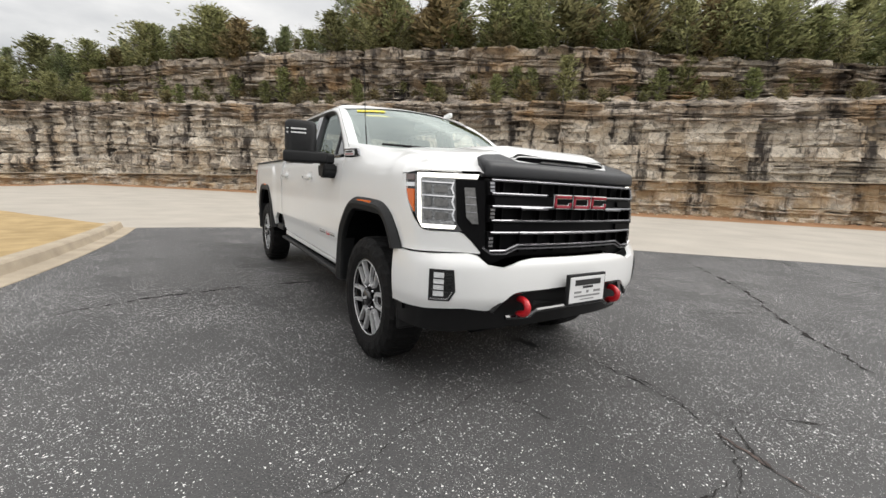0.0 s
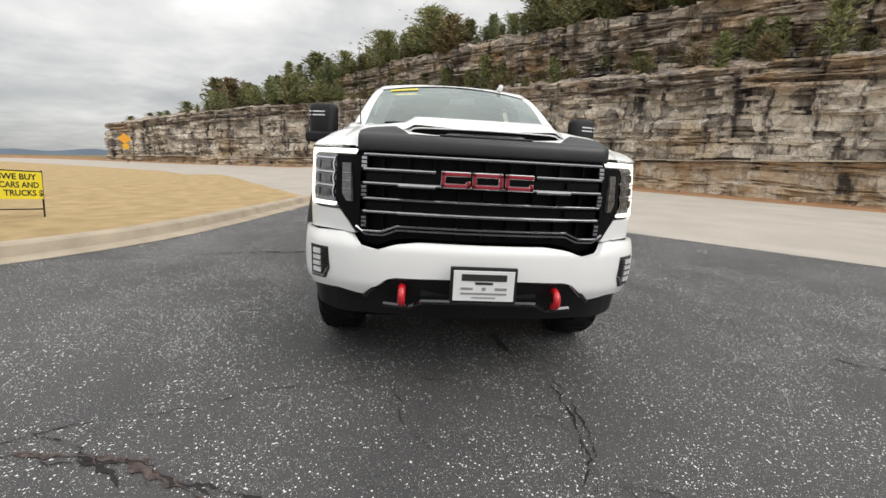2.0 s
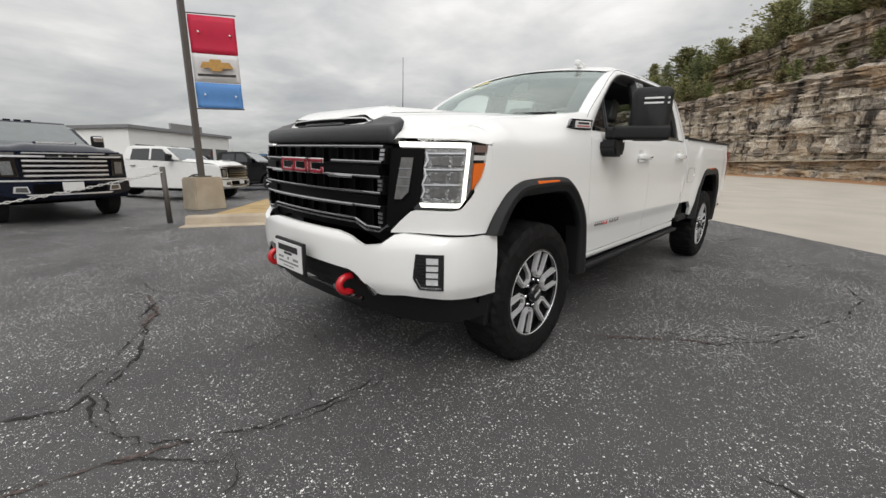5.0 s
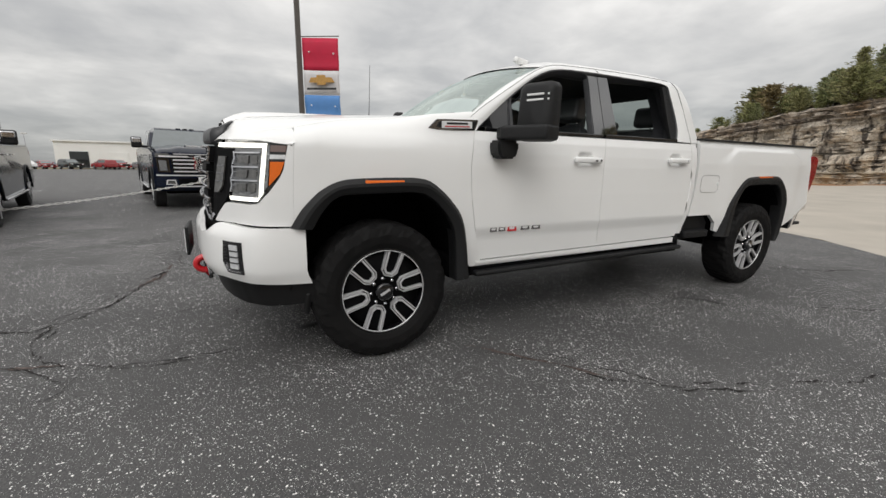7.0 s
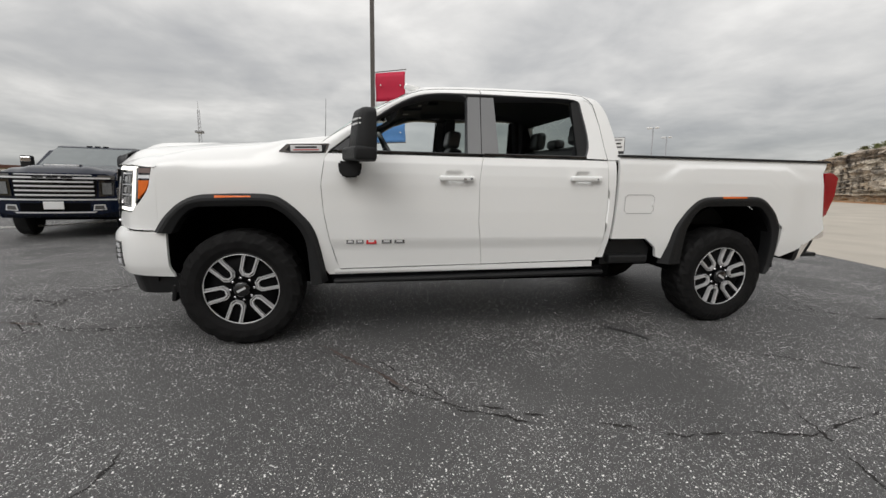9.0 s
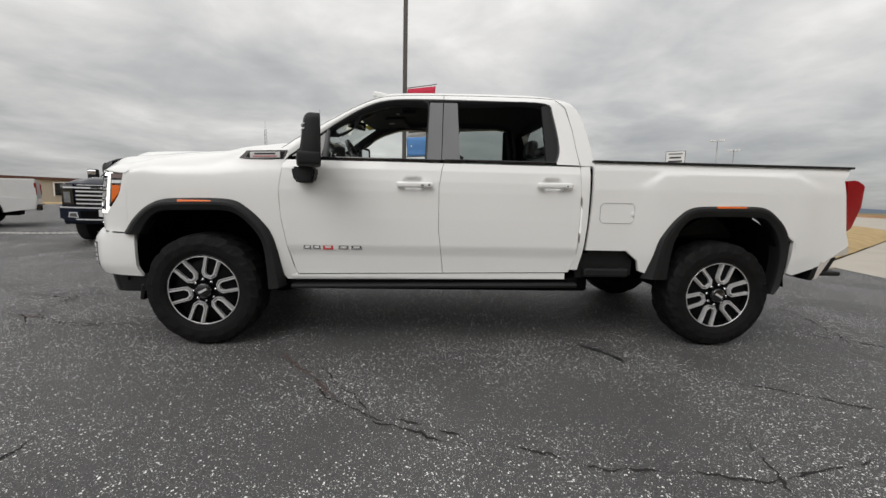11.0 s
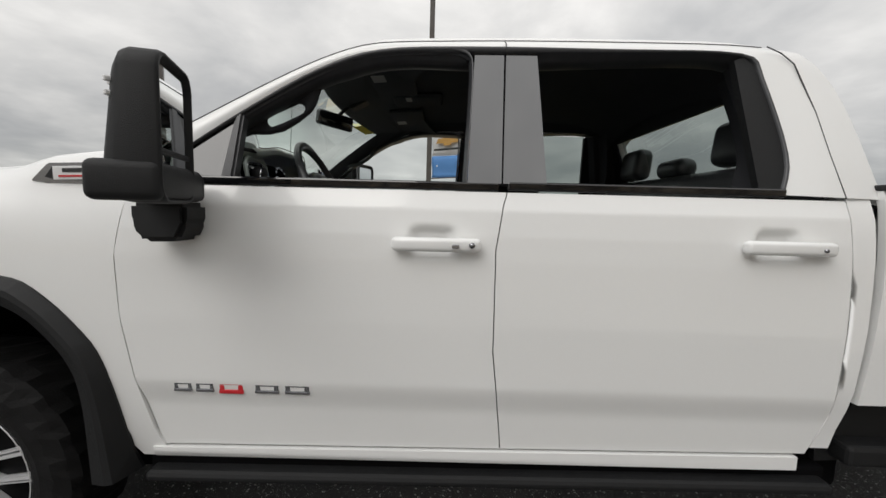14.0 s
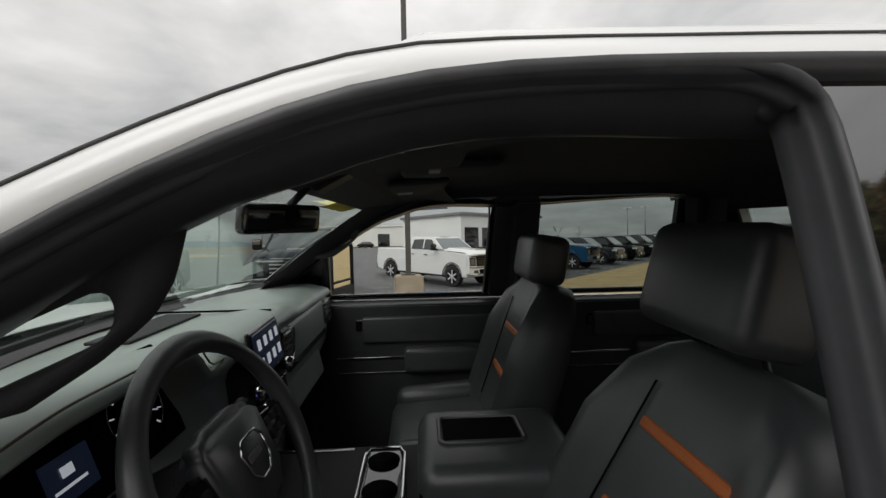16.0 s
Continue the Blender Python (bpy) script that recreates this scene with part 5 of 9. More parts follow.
def lamp_plate(name, outline, out, material, label="", thick=0.02, parent=None):
    """An outline in q, z laid on the corner skin."""
    for sgn in (1, -1):
        bm = bmesh.new()
        bm.faces.new([bm.verts.new((q, 0, z)) for q, z in outline])
        qs = [q for q, z in outline]
        for cut in span(min(qs), max(qs), 14)[1:-1]:
            bmesh.ops.bisect_plane(bm, geom=bm.verts[:] + bm.edges[:] + bm.faces[:], plane_co=(cut, 0, 0), plane_no=(1, 0, 0))
        r = bmesh.ops.extrude_face_region(bm, geom=bm.faces[:])
        front = {v for v in r["geom"] if isinstance(v, bmesh.types.BMVert)}
        for v in bm.verts:
            x, y, z = skin(v.co.x, min(v.co.z, 1.30), out if v in front else out - thick)
            v.co = (sgn * x, y, v.co.z)
        part(name, bm, material, truck, label)


# lamp housing, lit C-shaped strip, lenses, amber corner
lamp_plate("headlamp_housing", [(-1.075, 1.297), (-0.552, 1.297), (-0.558, 1.20), (-0.582, 1.14), (-0.652, 1.046), (-0.72, 0.992), (-0.80, 0.983), (-0.985, 0.985), (-1.0, 1.06), (-1.03, 1.2)], -0.012, M_BLACKGLOSS, thick=0.05)
lamp_plate("headlamp_reflector", [(-0.955, 1.264), (-0.712, 1.264), (-0.712, 1.014), (-0.945, 1.014)], -0.008, M_LAMPDIM, "clear headlamp with stacked lenses")
lamp_plate("running_light", [(-1.07, 1.2935), (-0.688, 1.2935), (-0.688, 1.270), (-1.06, 1.270)], 0.003, M_DRL, "lit white running light strip")
lamp_plate("running_light", [(-0.711, 1.270), (-0.688, 1.270), (-0.691, 1.035), (-0.716, 1.014)], 0.002, M_DRL, "lit white running light strip")
lamp_plate("running_light", [(-0.955, 1.015), (-0.712, 1.015), (-0.737, 0.996), (-0.945, 0.996)], 0.002, M_DRL, "lit white running light strip")
for z in (1.095, 1.165, 1.238):
    lamp_plate("headlamp_lens", [(-0.95, z + 0.008), (-0.735, z + 0.012), (-0.735, z + 0.004), (-0.95, z + 0.001)], 0.003, M_CHROME)
    lamp_plate("lens_bracket", [(-0.952, z + 0.012), (-0.943, z + 0.012), (-0.932, z - 0.024), (-0.942, z - 0.056), (-0.951, z - 0.056), (-0.941, z - 0.024)], 0.005, M_CHROME)
    lamp_plate("projector", [(-0.915, z - 0.014), (-0.835, z - 0.010), (-0.835, z - 0.050), (-0.915, z - 0.048)], 0.0, M_LAMPDARK)
    lamp_plate("projector", [(-0.815, z - 0.010), (-0.752, z - 0.006), (-0.752, z - 0.050), (-0.815, z - 0.050)], 0.0, M_LAMPDARK)
lamp_plate("clear_side_lens", [(-0.680, 1.285), (-0.655, 1.285), (-0.655, 1.075), (-0.680, 1.045)], -0.002, M_LAMPDIM)
lamp_plate("turn_reflector", [(-0.648, 1.202), (-0.566, 1.202), (-0.590, 1.142), (-0.648, 1.078)], 0.0, M_AMBER, "amber corner reflector")
lamp_plate("marker_bar", [(-0.652, 1.238), (-0.560, 1.238), (-0.561, 1.216), (-0.652, 1.216)], 0.0, M_LAMPLIT, "pale marker bar")
lamp_plate("marker_glass", [(-0.652, 1.284), (-0.556, 1.284), (-0.558, 1.252), (-0.652, 1.252)], 0.0, mat("smoked_rose_lens", (0.16, 0.11, 0.10), 0.12, var=0.15, coat=0.8))
lamp_plate("inner_lamp_panel", [(-1.10, 1.264), (-0.957, 1.264), (-0.957, 1.03), (-0.985, 0.988), (-1.035, 0.935), (-1.075, 0.885), (-1.10, 0.872)], 0.001, M_DEEP)
lamp_plate("inner_lamp", [(-1.048, 1.222), (-0.998, 1.222), (-1.003, 1.065), (-1.030, 1.030), (-1.060, 1.030)], 0.006, M_LAMPDARK, "unlit vertical turn lamp behind clear glass")
for z in (1.09, 1.13, 1.17):
    lamp_plate("lamp_rib", [(-1.052, z), (-1.003, z), (-1.003, z + 0.004), (-1.052, z + 0.004)], 0.008, M_DKCHROME)


def bskin(q, z):
    """The front bumper: q from 0 at the wheel arch round to the middle."""
    x, y, nx, ny = rounded_along(BUMPER, q)
    end = length(BUMPER) - q
    if end < 0.08:
        x = rounded_along(BUMPER, length(BUMPER) - 0.08)[0] * end / 0.08
    k = (z - 0.55) / 0.32
    bulge = 0.010 * math.sin(math.pi * min(1, max(0, k)))
    cx, cy = x, y + 0.2
    d = math.hypot(x, max(0.01, 0.3 - y)) or 1
    back = 0.05 * smooth01(0.80, 0.90, z) * smooth01(0.15, 0.5, q) + 0.03 * smooth01(0.62, 0.52, z)
    return (x + ((bulge - back * 0.5) * (1 if q < 0.45 else 0.4) * (0.5 if q > 0.3 else 1) - 0.01) * min(1, x / 0.1), y - bulge * (0 if q < 0.1 else 1) + back, z)


BQ = length(BUMPER)
bumper_cols = span(0.0, BQ, 56)


def bq(x):
    """q of a width on the bumper."""
    best = min(range(400), key=lambda i: abs(along(BUMPER, BQ * i / 400)[0][0] - x) + (10 if along(BUMPER, BQ * i / 400)[0][1] > -0.7 and x < 0.93 else 0))
    return BQ * best / 400


B_TOP = [(0, 0.852), (bq(0.90), 0.858), (bq(0.73), 0.868), (bq(0.69), 0.855), (bq(0.655), 0.812), (bq(0.56), 0.795), (bq(0.46), 0.828), (bq(0.36), 0.842), (BQ, 0.842)]
B_LOW = [(0, 0.535), (bq(0.93), 0.55), (bq(0.75), 0.565), (bq(0.63), 0.548), (bq(0.60), 0.556), (bq(0.50), 0.648), (bq(0.45), 0.66), (BQ, 0.672)]
patch("front_bumper", bumper_cols, at(B_LOW), at(B_TOP), bskin, M_WHITE, truck, 12, label="white painted front bumper", open_end=True)


def bplate(name, outline, out, material, label="", thick=0.02):
    for sgn in (1, -1):
        bm = bmesh.new()
        bm.faces.new([bm.verts.new((q, 0, z)) for q, z in outline])
        qs = [q for q, z in outline]
        for cut in span(min(qs), max(qs), 12)[1:-1]:
            bmesh.ops.bisect_plane(bm, geom=bm.verts[:] + bm.edges[:] + bm.faces[:], plane_co=(cut, 0, 0), plane_no=(1, 0, 0))
        r = bmesh.ops.extrude_face_region(bm, geom=bm.faces[:])
        front = {v for v in r["geom"] if isinstance(v, bmesh.types.BMVert)}
        for v in bm.verts:
            x, y, z = bskin(v.co.x, v.co.z)
            _, _, nx, ny = rounded_along(BUMPER, v.co.x)
            o = out if v in front else out - thick
            v.co = (sgn * (x + abs(nx) * o), y - abs(ny) * o, z)
        part(name, bm, material, truck, label)


patch("bumper_valance", bumper_cols, lambda q: interp(q, [(0, 0.42), (bq(0.8), 0.40), (bq(0.6), 0.42), (BQ, 0.43)]), lambda q: interp(q, B_LOW) + 0.012, lambda q, z: (bskin(q, z)[0] - 0.02 * min(1, bskin(q, z)[0] / 0.1), bskin(q, z)[1] + 0.035 + 0.25 * max(0, 0.52 - z), z), M_VALANCE, truck, 6, label="black lower bumper valance", open_end=True)
f0 = bq(0.905) - 0.012
f1 = f0 + 0.132
bplate("fog_lamp_bezel", [(f0, 0.782), (f1, 0.782), (f1 + 0.012, 0.665), (f1 - 0.018, 0.608), (f0, 0.605)], 0.006, M_BLACKGLOSS, "black fog lamp bezel")
bplate("fog_bezel_edge", [(f0 + 0.010, 0.622), (f1 - 0.028, 0.624), (f1 - 0.006, 0.668), (f1 - 0.003, 0.664), (f1 - 0.026, 0.616), (f0 + 0.010, 0.614)], 0.010, M_CHROME)
bplate("fog_lamp", [(f0 + 0.026, 0.765), (f0 + 0.082, 0.765), (f0 + 0.082, 0.635), (f0 + 0.026, 0.635)], 0.010, M_LAMPLIT, "lit fog lamp with four lenses")
for z in (0.665, 0.697, 0.73):
    bplate("fog_lamp_rib", [(f0 + 0.024, z), (f0 + 0.084, z), (f0 + 0.084, z + 0.006), (f0 + 0.024, z + 0.006)], 0.013, M_PLASTIC)
for k in range(6):
    z = 0.668 + 0.017 * k
    bplate("fog_vane", [(f0 + 0.092, z), (f1 - 0.010, z), (f1 - 0.010, z + 0.006), (f0 + 0.092, z + 0.006)], 0.011, M_PLASTIC)
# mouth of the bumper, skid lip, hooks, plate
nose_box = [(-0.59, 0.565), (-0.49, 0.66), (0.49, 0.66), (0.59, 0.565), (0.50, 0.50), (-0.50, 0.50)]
# near-black panel that paints in the shade of the bumper's mouth
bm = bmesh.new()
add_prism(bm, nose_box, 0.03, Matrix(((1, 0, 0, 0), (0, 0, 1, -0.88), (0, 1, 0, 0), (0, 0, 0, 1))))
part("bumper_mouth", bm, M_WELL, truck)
bm = bmesh.new()
add_tube(bm, [(-0.60, -0.935, 0.545), (-0.495, -0.965, 0.653), (-0.25, -0.997, 0.664), (0, -1.005, 0.668), (0.25, -0.997, 0.664), (0.495, -0.965, 0.653), (0.60, -0.935, 0.545)], 0.013, 6)
part("mouth_trim", bm, M_BLACKGLOSS, truck)
bm = bmesh.new()
add_tube(bm, [(-0.50, -0.945, 0.505), (-0.36, -0.975, 0.50), (-0.30, -0.985, 0.535), (0.30, -0.985, 0.535), (0.36, -0.975, 0.50), (0.50, -0.945, 0.505)], 0.014, 6)
part("mouth_trim", bm, M_BLACKGLOSS, truck)
box("mouth_bar", (0.62, 0.03, 0.07), (0, -0.945, 0.585), M_PLASTIC, truck, 0.01)
for sgn in (1, -1):
    x = sgn * 0.405
    pts = [(x, -0.875, 0.60)] + [(x, -0.972 - 0.050 * math.sin(a), 0.566 + 0.042 * math.cos(a)) for a in span(0, math.pi, 8)] + [(x, -0.945, 0.512)]
    tube("tow_hook", pts, 0.020, M_RED, truck, 8, "bright red tow hook")
box("plate_frame", (0.335, 0.02, 0.185), (0, -1.078, 0.662), M_PLASTIC, truck, 0.006)
for sgn in (1, -1):
    box("air_dam_flap", (0.20, 0.035, 0.13), (sgn * 0.84, -0.455, 0.41), M_VALANCE, truck, 0.012, rot=(-8, 0, 0))
plate = box("front_plate", (0.305, 0.006, 0.155), (0, -1.091, 0.662), M_PLATE, truck, 0.002, label="white dealer plate with black lettering")
FACE_FRONT = Matrix(((1, 0, 0, 0), (0, 0, -1, 0), (0, 1, 0, 0), (0, 0, 0, 1)))


box("plate_bar", (0.225, 0.0015, 0.034), (0, -1.095, 0.705), M_INK, plate, 0)
box("plate_bar", (0.09, 0.0015, 0.013), (0, -1.095, 0.676), M_INK, plate, 0)
for x, w, z, h in ((-0.085, 0.06, 0.648, 0.012), (0.0, 0.02, 0.648, 0.016), (0.085, 0.06, 0.648, 0.014), (0, 0.23, 0.623, 0.010), (0, 0.12, 0.603, 0.006)):
    box("plate_bar", (w, 0.0015, h), (x, -1.095, z), M_GREYINK, plate, 0)

# ---- cab: pillars, roof, glass ----
def gx(z):
    return 0.910 - 0.30 * (z - 1.43)


RAIL_IN = spline([(0.645, 1.44), (0.727, 1.505), (0.828, 1.584), (0.992, 1.703), (1.172, 1.817), (1.369, 1.889), (1.69, 1.905), (2.2, 1.908), (2.585, 1.905), (2.640, 1.82), (2.688, 1.56), (2.655, 1.432)], 4)
RAIL_OUT = spline([(0.575, 1.485), (0.69, 1.568), (0.812, 1.643), (0.985, 1.748), (1.17, 1.853), (1.36, 1.923), (1.69, 1.946), (2.2, 1.954), (2.69, 1.946), (2.832, 1.868), (2.908, 1.67), (2.960, 1.425)], 4)


def rail_x(z):
    return gx(z) - interp(z, [(1.6, 0.0), (1.748, 0.0), (1.86, 0.008), (1.919, 0.018), (1.942, 0.040), (1.956, 0.044)])


for sgn in (1, -1):
    vs, fs = [], []
    for (yi, zi), (yo, zo) in zip(RAIL_IN, RAIL_OUT):
        for k in (0, 0.25, 0.55, 0.8, 1.0):
            y, z = yi + (yo - yi) * k, zi + (zo - zi) * k
            x = gx(zi) + (rail_x(zo) - gx(zi)) * k + 0.010 * math.sin(math.pi * k)
            vs.append((sgn * x, y, z))
    m = 5
    for i in range(len(RAIL_IN) - 1):
        for j in range(m - 1):
            f = (i * m + j, i * m + j + 1, (i + 1) * m + j + 1, (i + 1) * m + j)
            fs.append(f if sgn < 0 else f[::-1])
    mesh_ob("roof_rail", vs, fs, M_WHITE, truck, smooth=True, label="white painted door frame and roof rail")
    # dark line of the drip seal, door gap above the middle pillar
    tube("roof_seal", [(sgn * (rail_x(z) + 0.0005), y, z + 0.001) for y, z in RAIL_OUT[:33]], 0.0018, M_SEAM, truck, 5)
    tube("door_gap", [(sgn * (gx(1.89) + 0.003), 1.793, 1.892), (sgn * (gx(1.92) + 0.003), 1.794, 1.92), (sgn * (rail_x(1.944) + 0.002), 1.794, 1.946)], 0.002, M_SEAM, truck, 5)
    tube("door_gap", [(sgn * (gx(z) + 0.0088), y, z) for y, z in ((2.66, 1.928), (2.705, 1.905), (2.742, 1.868), (2.788, 1.70), (2.812, 1.56), (2.840, 1.425))], 0.0022, M_SEAM, truck, 5)
    # rubber and black trim round the openings: outer bead and deep jamb
    vs, fs = [], []
    for y, z in RAIL_IN:
        x = gx(z)
        cy, cz = 1.75, 1.55
        d = math.hypot(y - cy, z - cz)
        iy, iz = (cy - y) / d, (cz - z) / d
        for dx, k in ((0.002, -0.003), (0.006, 0.006), (0.0, 0.016), (-0.012, 0.020), (-0.022, 0.038), (-0.055, 0.056), (-0.11, 0.044)):
            vs.append((sgn * (x + dx), y + iy * k * (0.6 if abs(iy) > 0.9 else 1), z + iz * k))
    m = 7
    for i in range(len(RAIL_IN) - 1):
        for j in range(m - 1):
            f = (i * m + j, i * m + j + 1, (i + 1) * m + j + 1, (i + 1) * m + j)
            fs.append(f if sgn > 0 else f[::-1])
    mesh_ob("window_seal", vs, fs, M_SEAL, truck, smooth=True, label="black rubber window frame")
    # ridged rubber lips that run round the front opening and down the middle pillar
    ridge = [(y, z) for y, z in RAIL_IN if 0.75 < y < 1.60] + [(1.630, 1.902), (1.664, 1.893), (1.682, 1.872), (1.686, 1.82), (1.679, 1.65), (1.669, 1.445)]
    prof = ((0.000, -0.003), (0.008, -0.003), (0.011, 0.004), (0.009, 0.010), (0.016, 0.014), (0.021, 0.020), (0.019, 0.027), (0.025, 0.032), (0.028, 0.040), (0.025, 0.048), (0.012, 0.054))
    vs, fs = [], []
    for y, z in dense(ridge, 2):
        if y > 1.665 and z < 1.88:
            iy, iz = -0.45, -0.07
        else:
            d = math.hypot(y - 1.55, z - 1.50)
            iy, iz = (1.55 - y) / d, (1.50 - z) / d
        for inn, deep in prof:
            py, pz = y + iy * inn, max(1.425, z + iz * inn)
            vs.append((sgn * (gx(pz) - deep), py, pz))
    m = len(prof)
    for i in range(len(vs) // m - 1):
        for j in range(m - 1):
            f = (i * m + j, i * m + j + 1, (i + 1) * m + j + 1, (i + 1) * m + j)
            fs.append(f if sgn > 0 else f[::-1])
    mesh_ob("seal_lip", vs, fs, M_SEAL, truck, smooth=True, label="ridged black rubber door seal")
    # belt moulding
    box("belt_moulding", (0.022, 1.07, 0.028), (sgn * 0.906, 1.235, 1.434), M_BLACKGLOSS, truck, 0.006)
    box("belt_moulding", (0.022, 0.865, 0.028), (sgn * 0.906, 2.228, 1.438), M_BLACKGLOSS, truck, 0.006)
    # pillar panels and the sail panel ahead of the front window
    for y0, y1, y2, y3 in ((1.690, 1.789, 1.671, 1.777), (1.796, 1.900, 1.782, 1.918)):
        bm = bmesh.new()
        q = [(y2, 1.445), (y3, 1.445), (y1, 1.893), (y0, 1.893)]
        f = [bm.verts.new((sgn * (gx(z) - (-0.011 if z < 1.6 else 0.012)), y, z)) for y, z in q]
        b = [bm.verts.new((sgn * (gx(z) - (-0.004 if z < 1.6 else 0.018)), y, z)) for y, z in q]
        bm.faces.new(f)
        bm.faces.new(b)
        for k in range(4):
            bm.faces.new((f[k], f[(k + 1) % 4], b[(k + 1) % 4], b[k]))
        part("pillar_panel", bm, M_APPLIQUE, truck, "glossy smoked black pillar panel")
        bm = bmesh.new()
        q = [(y2 + 0.016, 1.44), (y3, 1.44), (y1, 1.90), (y0 + 0.016, 1.90)] if y0 < 1.75 else [(y2, 1.44), (y3 - 0.012, 1.44), (y1 - 0.012, 1.90), (y0, 1.90)]
        f = [bm.verts.new((sgn * (gx(z) - (0.002 if z < 1.6 else 0.020)), y, z)) for y, z in q]
        b = [bm.verts.new((sgn * (gx(z) - 0.075), y, z)) for y, z in q]
        bm.faces.new(f)
        bm.faces.new(b)
        for k in range(4):
            bm.faces.new((f[k], f[(k + 1) % 4], b[(k + 1) % 4], b[k]))
        part("pillar_jamb", bm, M_SEAL, truck)
    bm = bmesh.new()
    add_prism(bm, [(0.66, 1.445), (0.888, 1.445), (0.913, 1.648), (0.835, 1.60)], 0.03, Matrix(((0, 0, sgn, sgn * 0.85), (1, 0, 0, 0), (0, 1, 0, 0), (0, 0, 0, 1))))
    for v in bm.verts:
        v.co.x += sgn * (gx(v.co.z) - 0.889)
    part("sail_panel", bm, M_BLACKGLOSS, truck)
    bm = bmesh.new()
    add_prism(bm, [(0.889, 1.43), (0.932, 1.43), (0.940, 1.672), (0.912, 1.655)], 0.05, Matrix(((0, 0, sgn, sgn * 0.842), (1, 0, 0, 0), (0, 1, 0, 0), (0, 0, 0, 1))))
    for v in bm.verts:
        v.co.x += sgn * (gx(v.co.z) - 0.889)
    bmesh.ops.bevel(bm, geom=bm.edges[:], offset=0.008, segments=2, affect="EDGES")
    part("window_channel", bm, M_SEAL, truck)
    bm = bmesh.new()
    add_prism(bm, [(2.585, 1.44), (2.645, 1.44), (2.683, 1.50), (2.685, 1.57), (2.672, 1.68), (2.640, 1.80), (2.615, 1.87), (2.590, 1.893), (2.556, 1.88)], 0.03, Matrix(((0, 0, sgn, sgn * 0.80), (1, 0, 0, 0), (0, 1, 0, 0), (0, 0, 0, 1))))
    for v in bm.verts:
        v.co.x = sgn * (gx(v.co.z) - (0.004 if abs(v.co.x) > 0.815 else 0.035))
    part("quarter_trim", bm, M_PLASTIC, truck)

def ws(u, v):
    """The windscreen: u across from -1 to 1, v from cowl to roof."""
    half = 0.795 + (0.675 - 0.795) * v
    y0, y1 = 0.50 + 0.13 * u * u, 1.245 + 0.11 * u * u
    z0, z1 = 1.525 - 0.01 * u * u, 1.975 - 0.045 * u * u
    return (u * half, y0 + (y1 - y0) * v, z0 + (z1 - z0) * v + 0.045 * math.sin(math.pi * v))


# roof skin
vs, fs, ny = [], [], 24
across = [-1, -0.99, -0.98, -0.965, -0.945, -0.92] + span(-0.88, 0.88, 20) + [0.92, 0.945, 0.965, 0.98, 0.99, 1]
nx = len(across) - 1
for u in across:
    for j in range(ny + 1):
        v = (j / ny) ** 1.5
        y = 1.25 + 0.11 * u * u + (2.80 - 0.05 * u * u - 1.25) * v
        edge = interp(max(1.38, y), [(p[0], p[1]) for p in RAIL_OUT if p[0] > 1.19 and p[0] < 2.9])
        crown = (0.030 * (1 - abs(u) ** 2.4) + 0.024 * (1 - math.exp(-(1 - abs(u)) / 0.022))) * smooth01(2.95, 2.5, y)
        half = rail_x(edge) - 0.002
        if j == 0:
            w = min(1.0, abs(u) * 1.09)
            p = ws(w, 0.915)
            vs.append((u * half, p[1] - 0.004, p[2] + 0.006))
        else:
            vs.append((u * half, y, edge + crown))
for i in range(nx):
    for j in range(ny):
        k = i * (ny + 1) + j
        fs.append((k, k + ny + 1, k + ny + 2, k + 1))
mesh_ob("roof", vs, fs, M_WHITE, truck, smooth=True)
mesh_ob("headliner", [(x * 0.97, 1.265 + (y - 1.25) * 0.90, z - 0.05) for x, y, z in vs], [f[::-1] for f in fs], M_LINER, truck, smooth=True, label="black cloth headliner")


vs, fs = [ws(-1 + i / 10, j / 10) for i in range(21) for j in range(11)], []
for i in range(20):
    for j in range(10):
        k = i * 11 + j
        fs.append((k, k + 11, k + 12, k + 1))
screen = mesh_ob("windscreen", vs, fs, M_GLASS, truck, smooth=True, label="greenish laminated windscreen")
screen.visible_shadow = False
for sgn in (1, -1):
    vs, fs = [], []
    pts = [p for p in RAIL_OUT if p[0] < 1.38]
    for k, (y, z) in enumerate(pts):
        f = k / (len(pts) - 1)
        a = ws(sgn * 1.0, f)
        vs += [(sgn * rail_x(z), y, z), ((sgn * rail_x(z) + a[0]) / 2 + sgn * 0.012, (y + a[1]) / 2, (z + a[2]) / 2 + 0.008), a]
    for k in range(len(pts) - 1):
        for j in (0, 1):
            f = (k * 3 + j, k * 3 + j + 1, k * 3 + j + 4, k * 3 + j + 3)
            fs.append(f if sgn < 0 else f[::-1])
    mesh_ob("front_pillar", vs, fs, M_WHITE, truck, smooth=True)
    mesh_ob("pillar_lining", [(v[0] - sgn * 0.045, v[1] + 0.025, v[2] - 0.04) for v in vs], [f[::-1] for f in fs], M_PILLAR_LIT if sgn < 0 else M_LINER, truck, smooth=True)
    # far-side and rear glass
bm = bmesh.new()
q = [(0.92, 1.44), (1.69, 1.44), (1.69, 1.888), (1.40, 1.868), (1.26, 1.83), (1.04, 1.71), (0.935, 1.62)]
bm.faces.new([bm.verts.new((-(gx(z) - 0.03), y, z)) for y, z in q])
g = part("passenger_window", bm, M_SIDEGLASS, truck, "clear passenger window")
g.visible_shadow = False
bm = bmesh.new()
q = [(1.91, 1.44), (2.62, 1.44), (2.60, 1.86), (2.55, 1.888), (1.91, 1.888)]
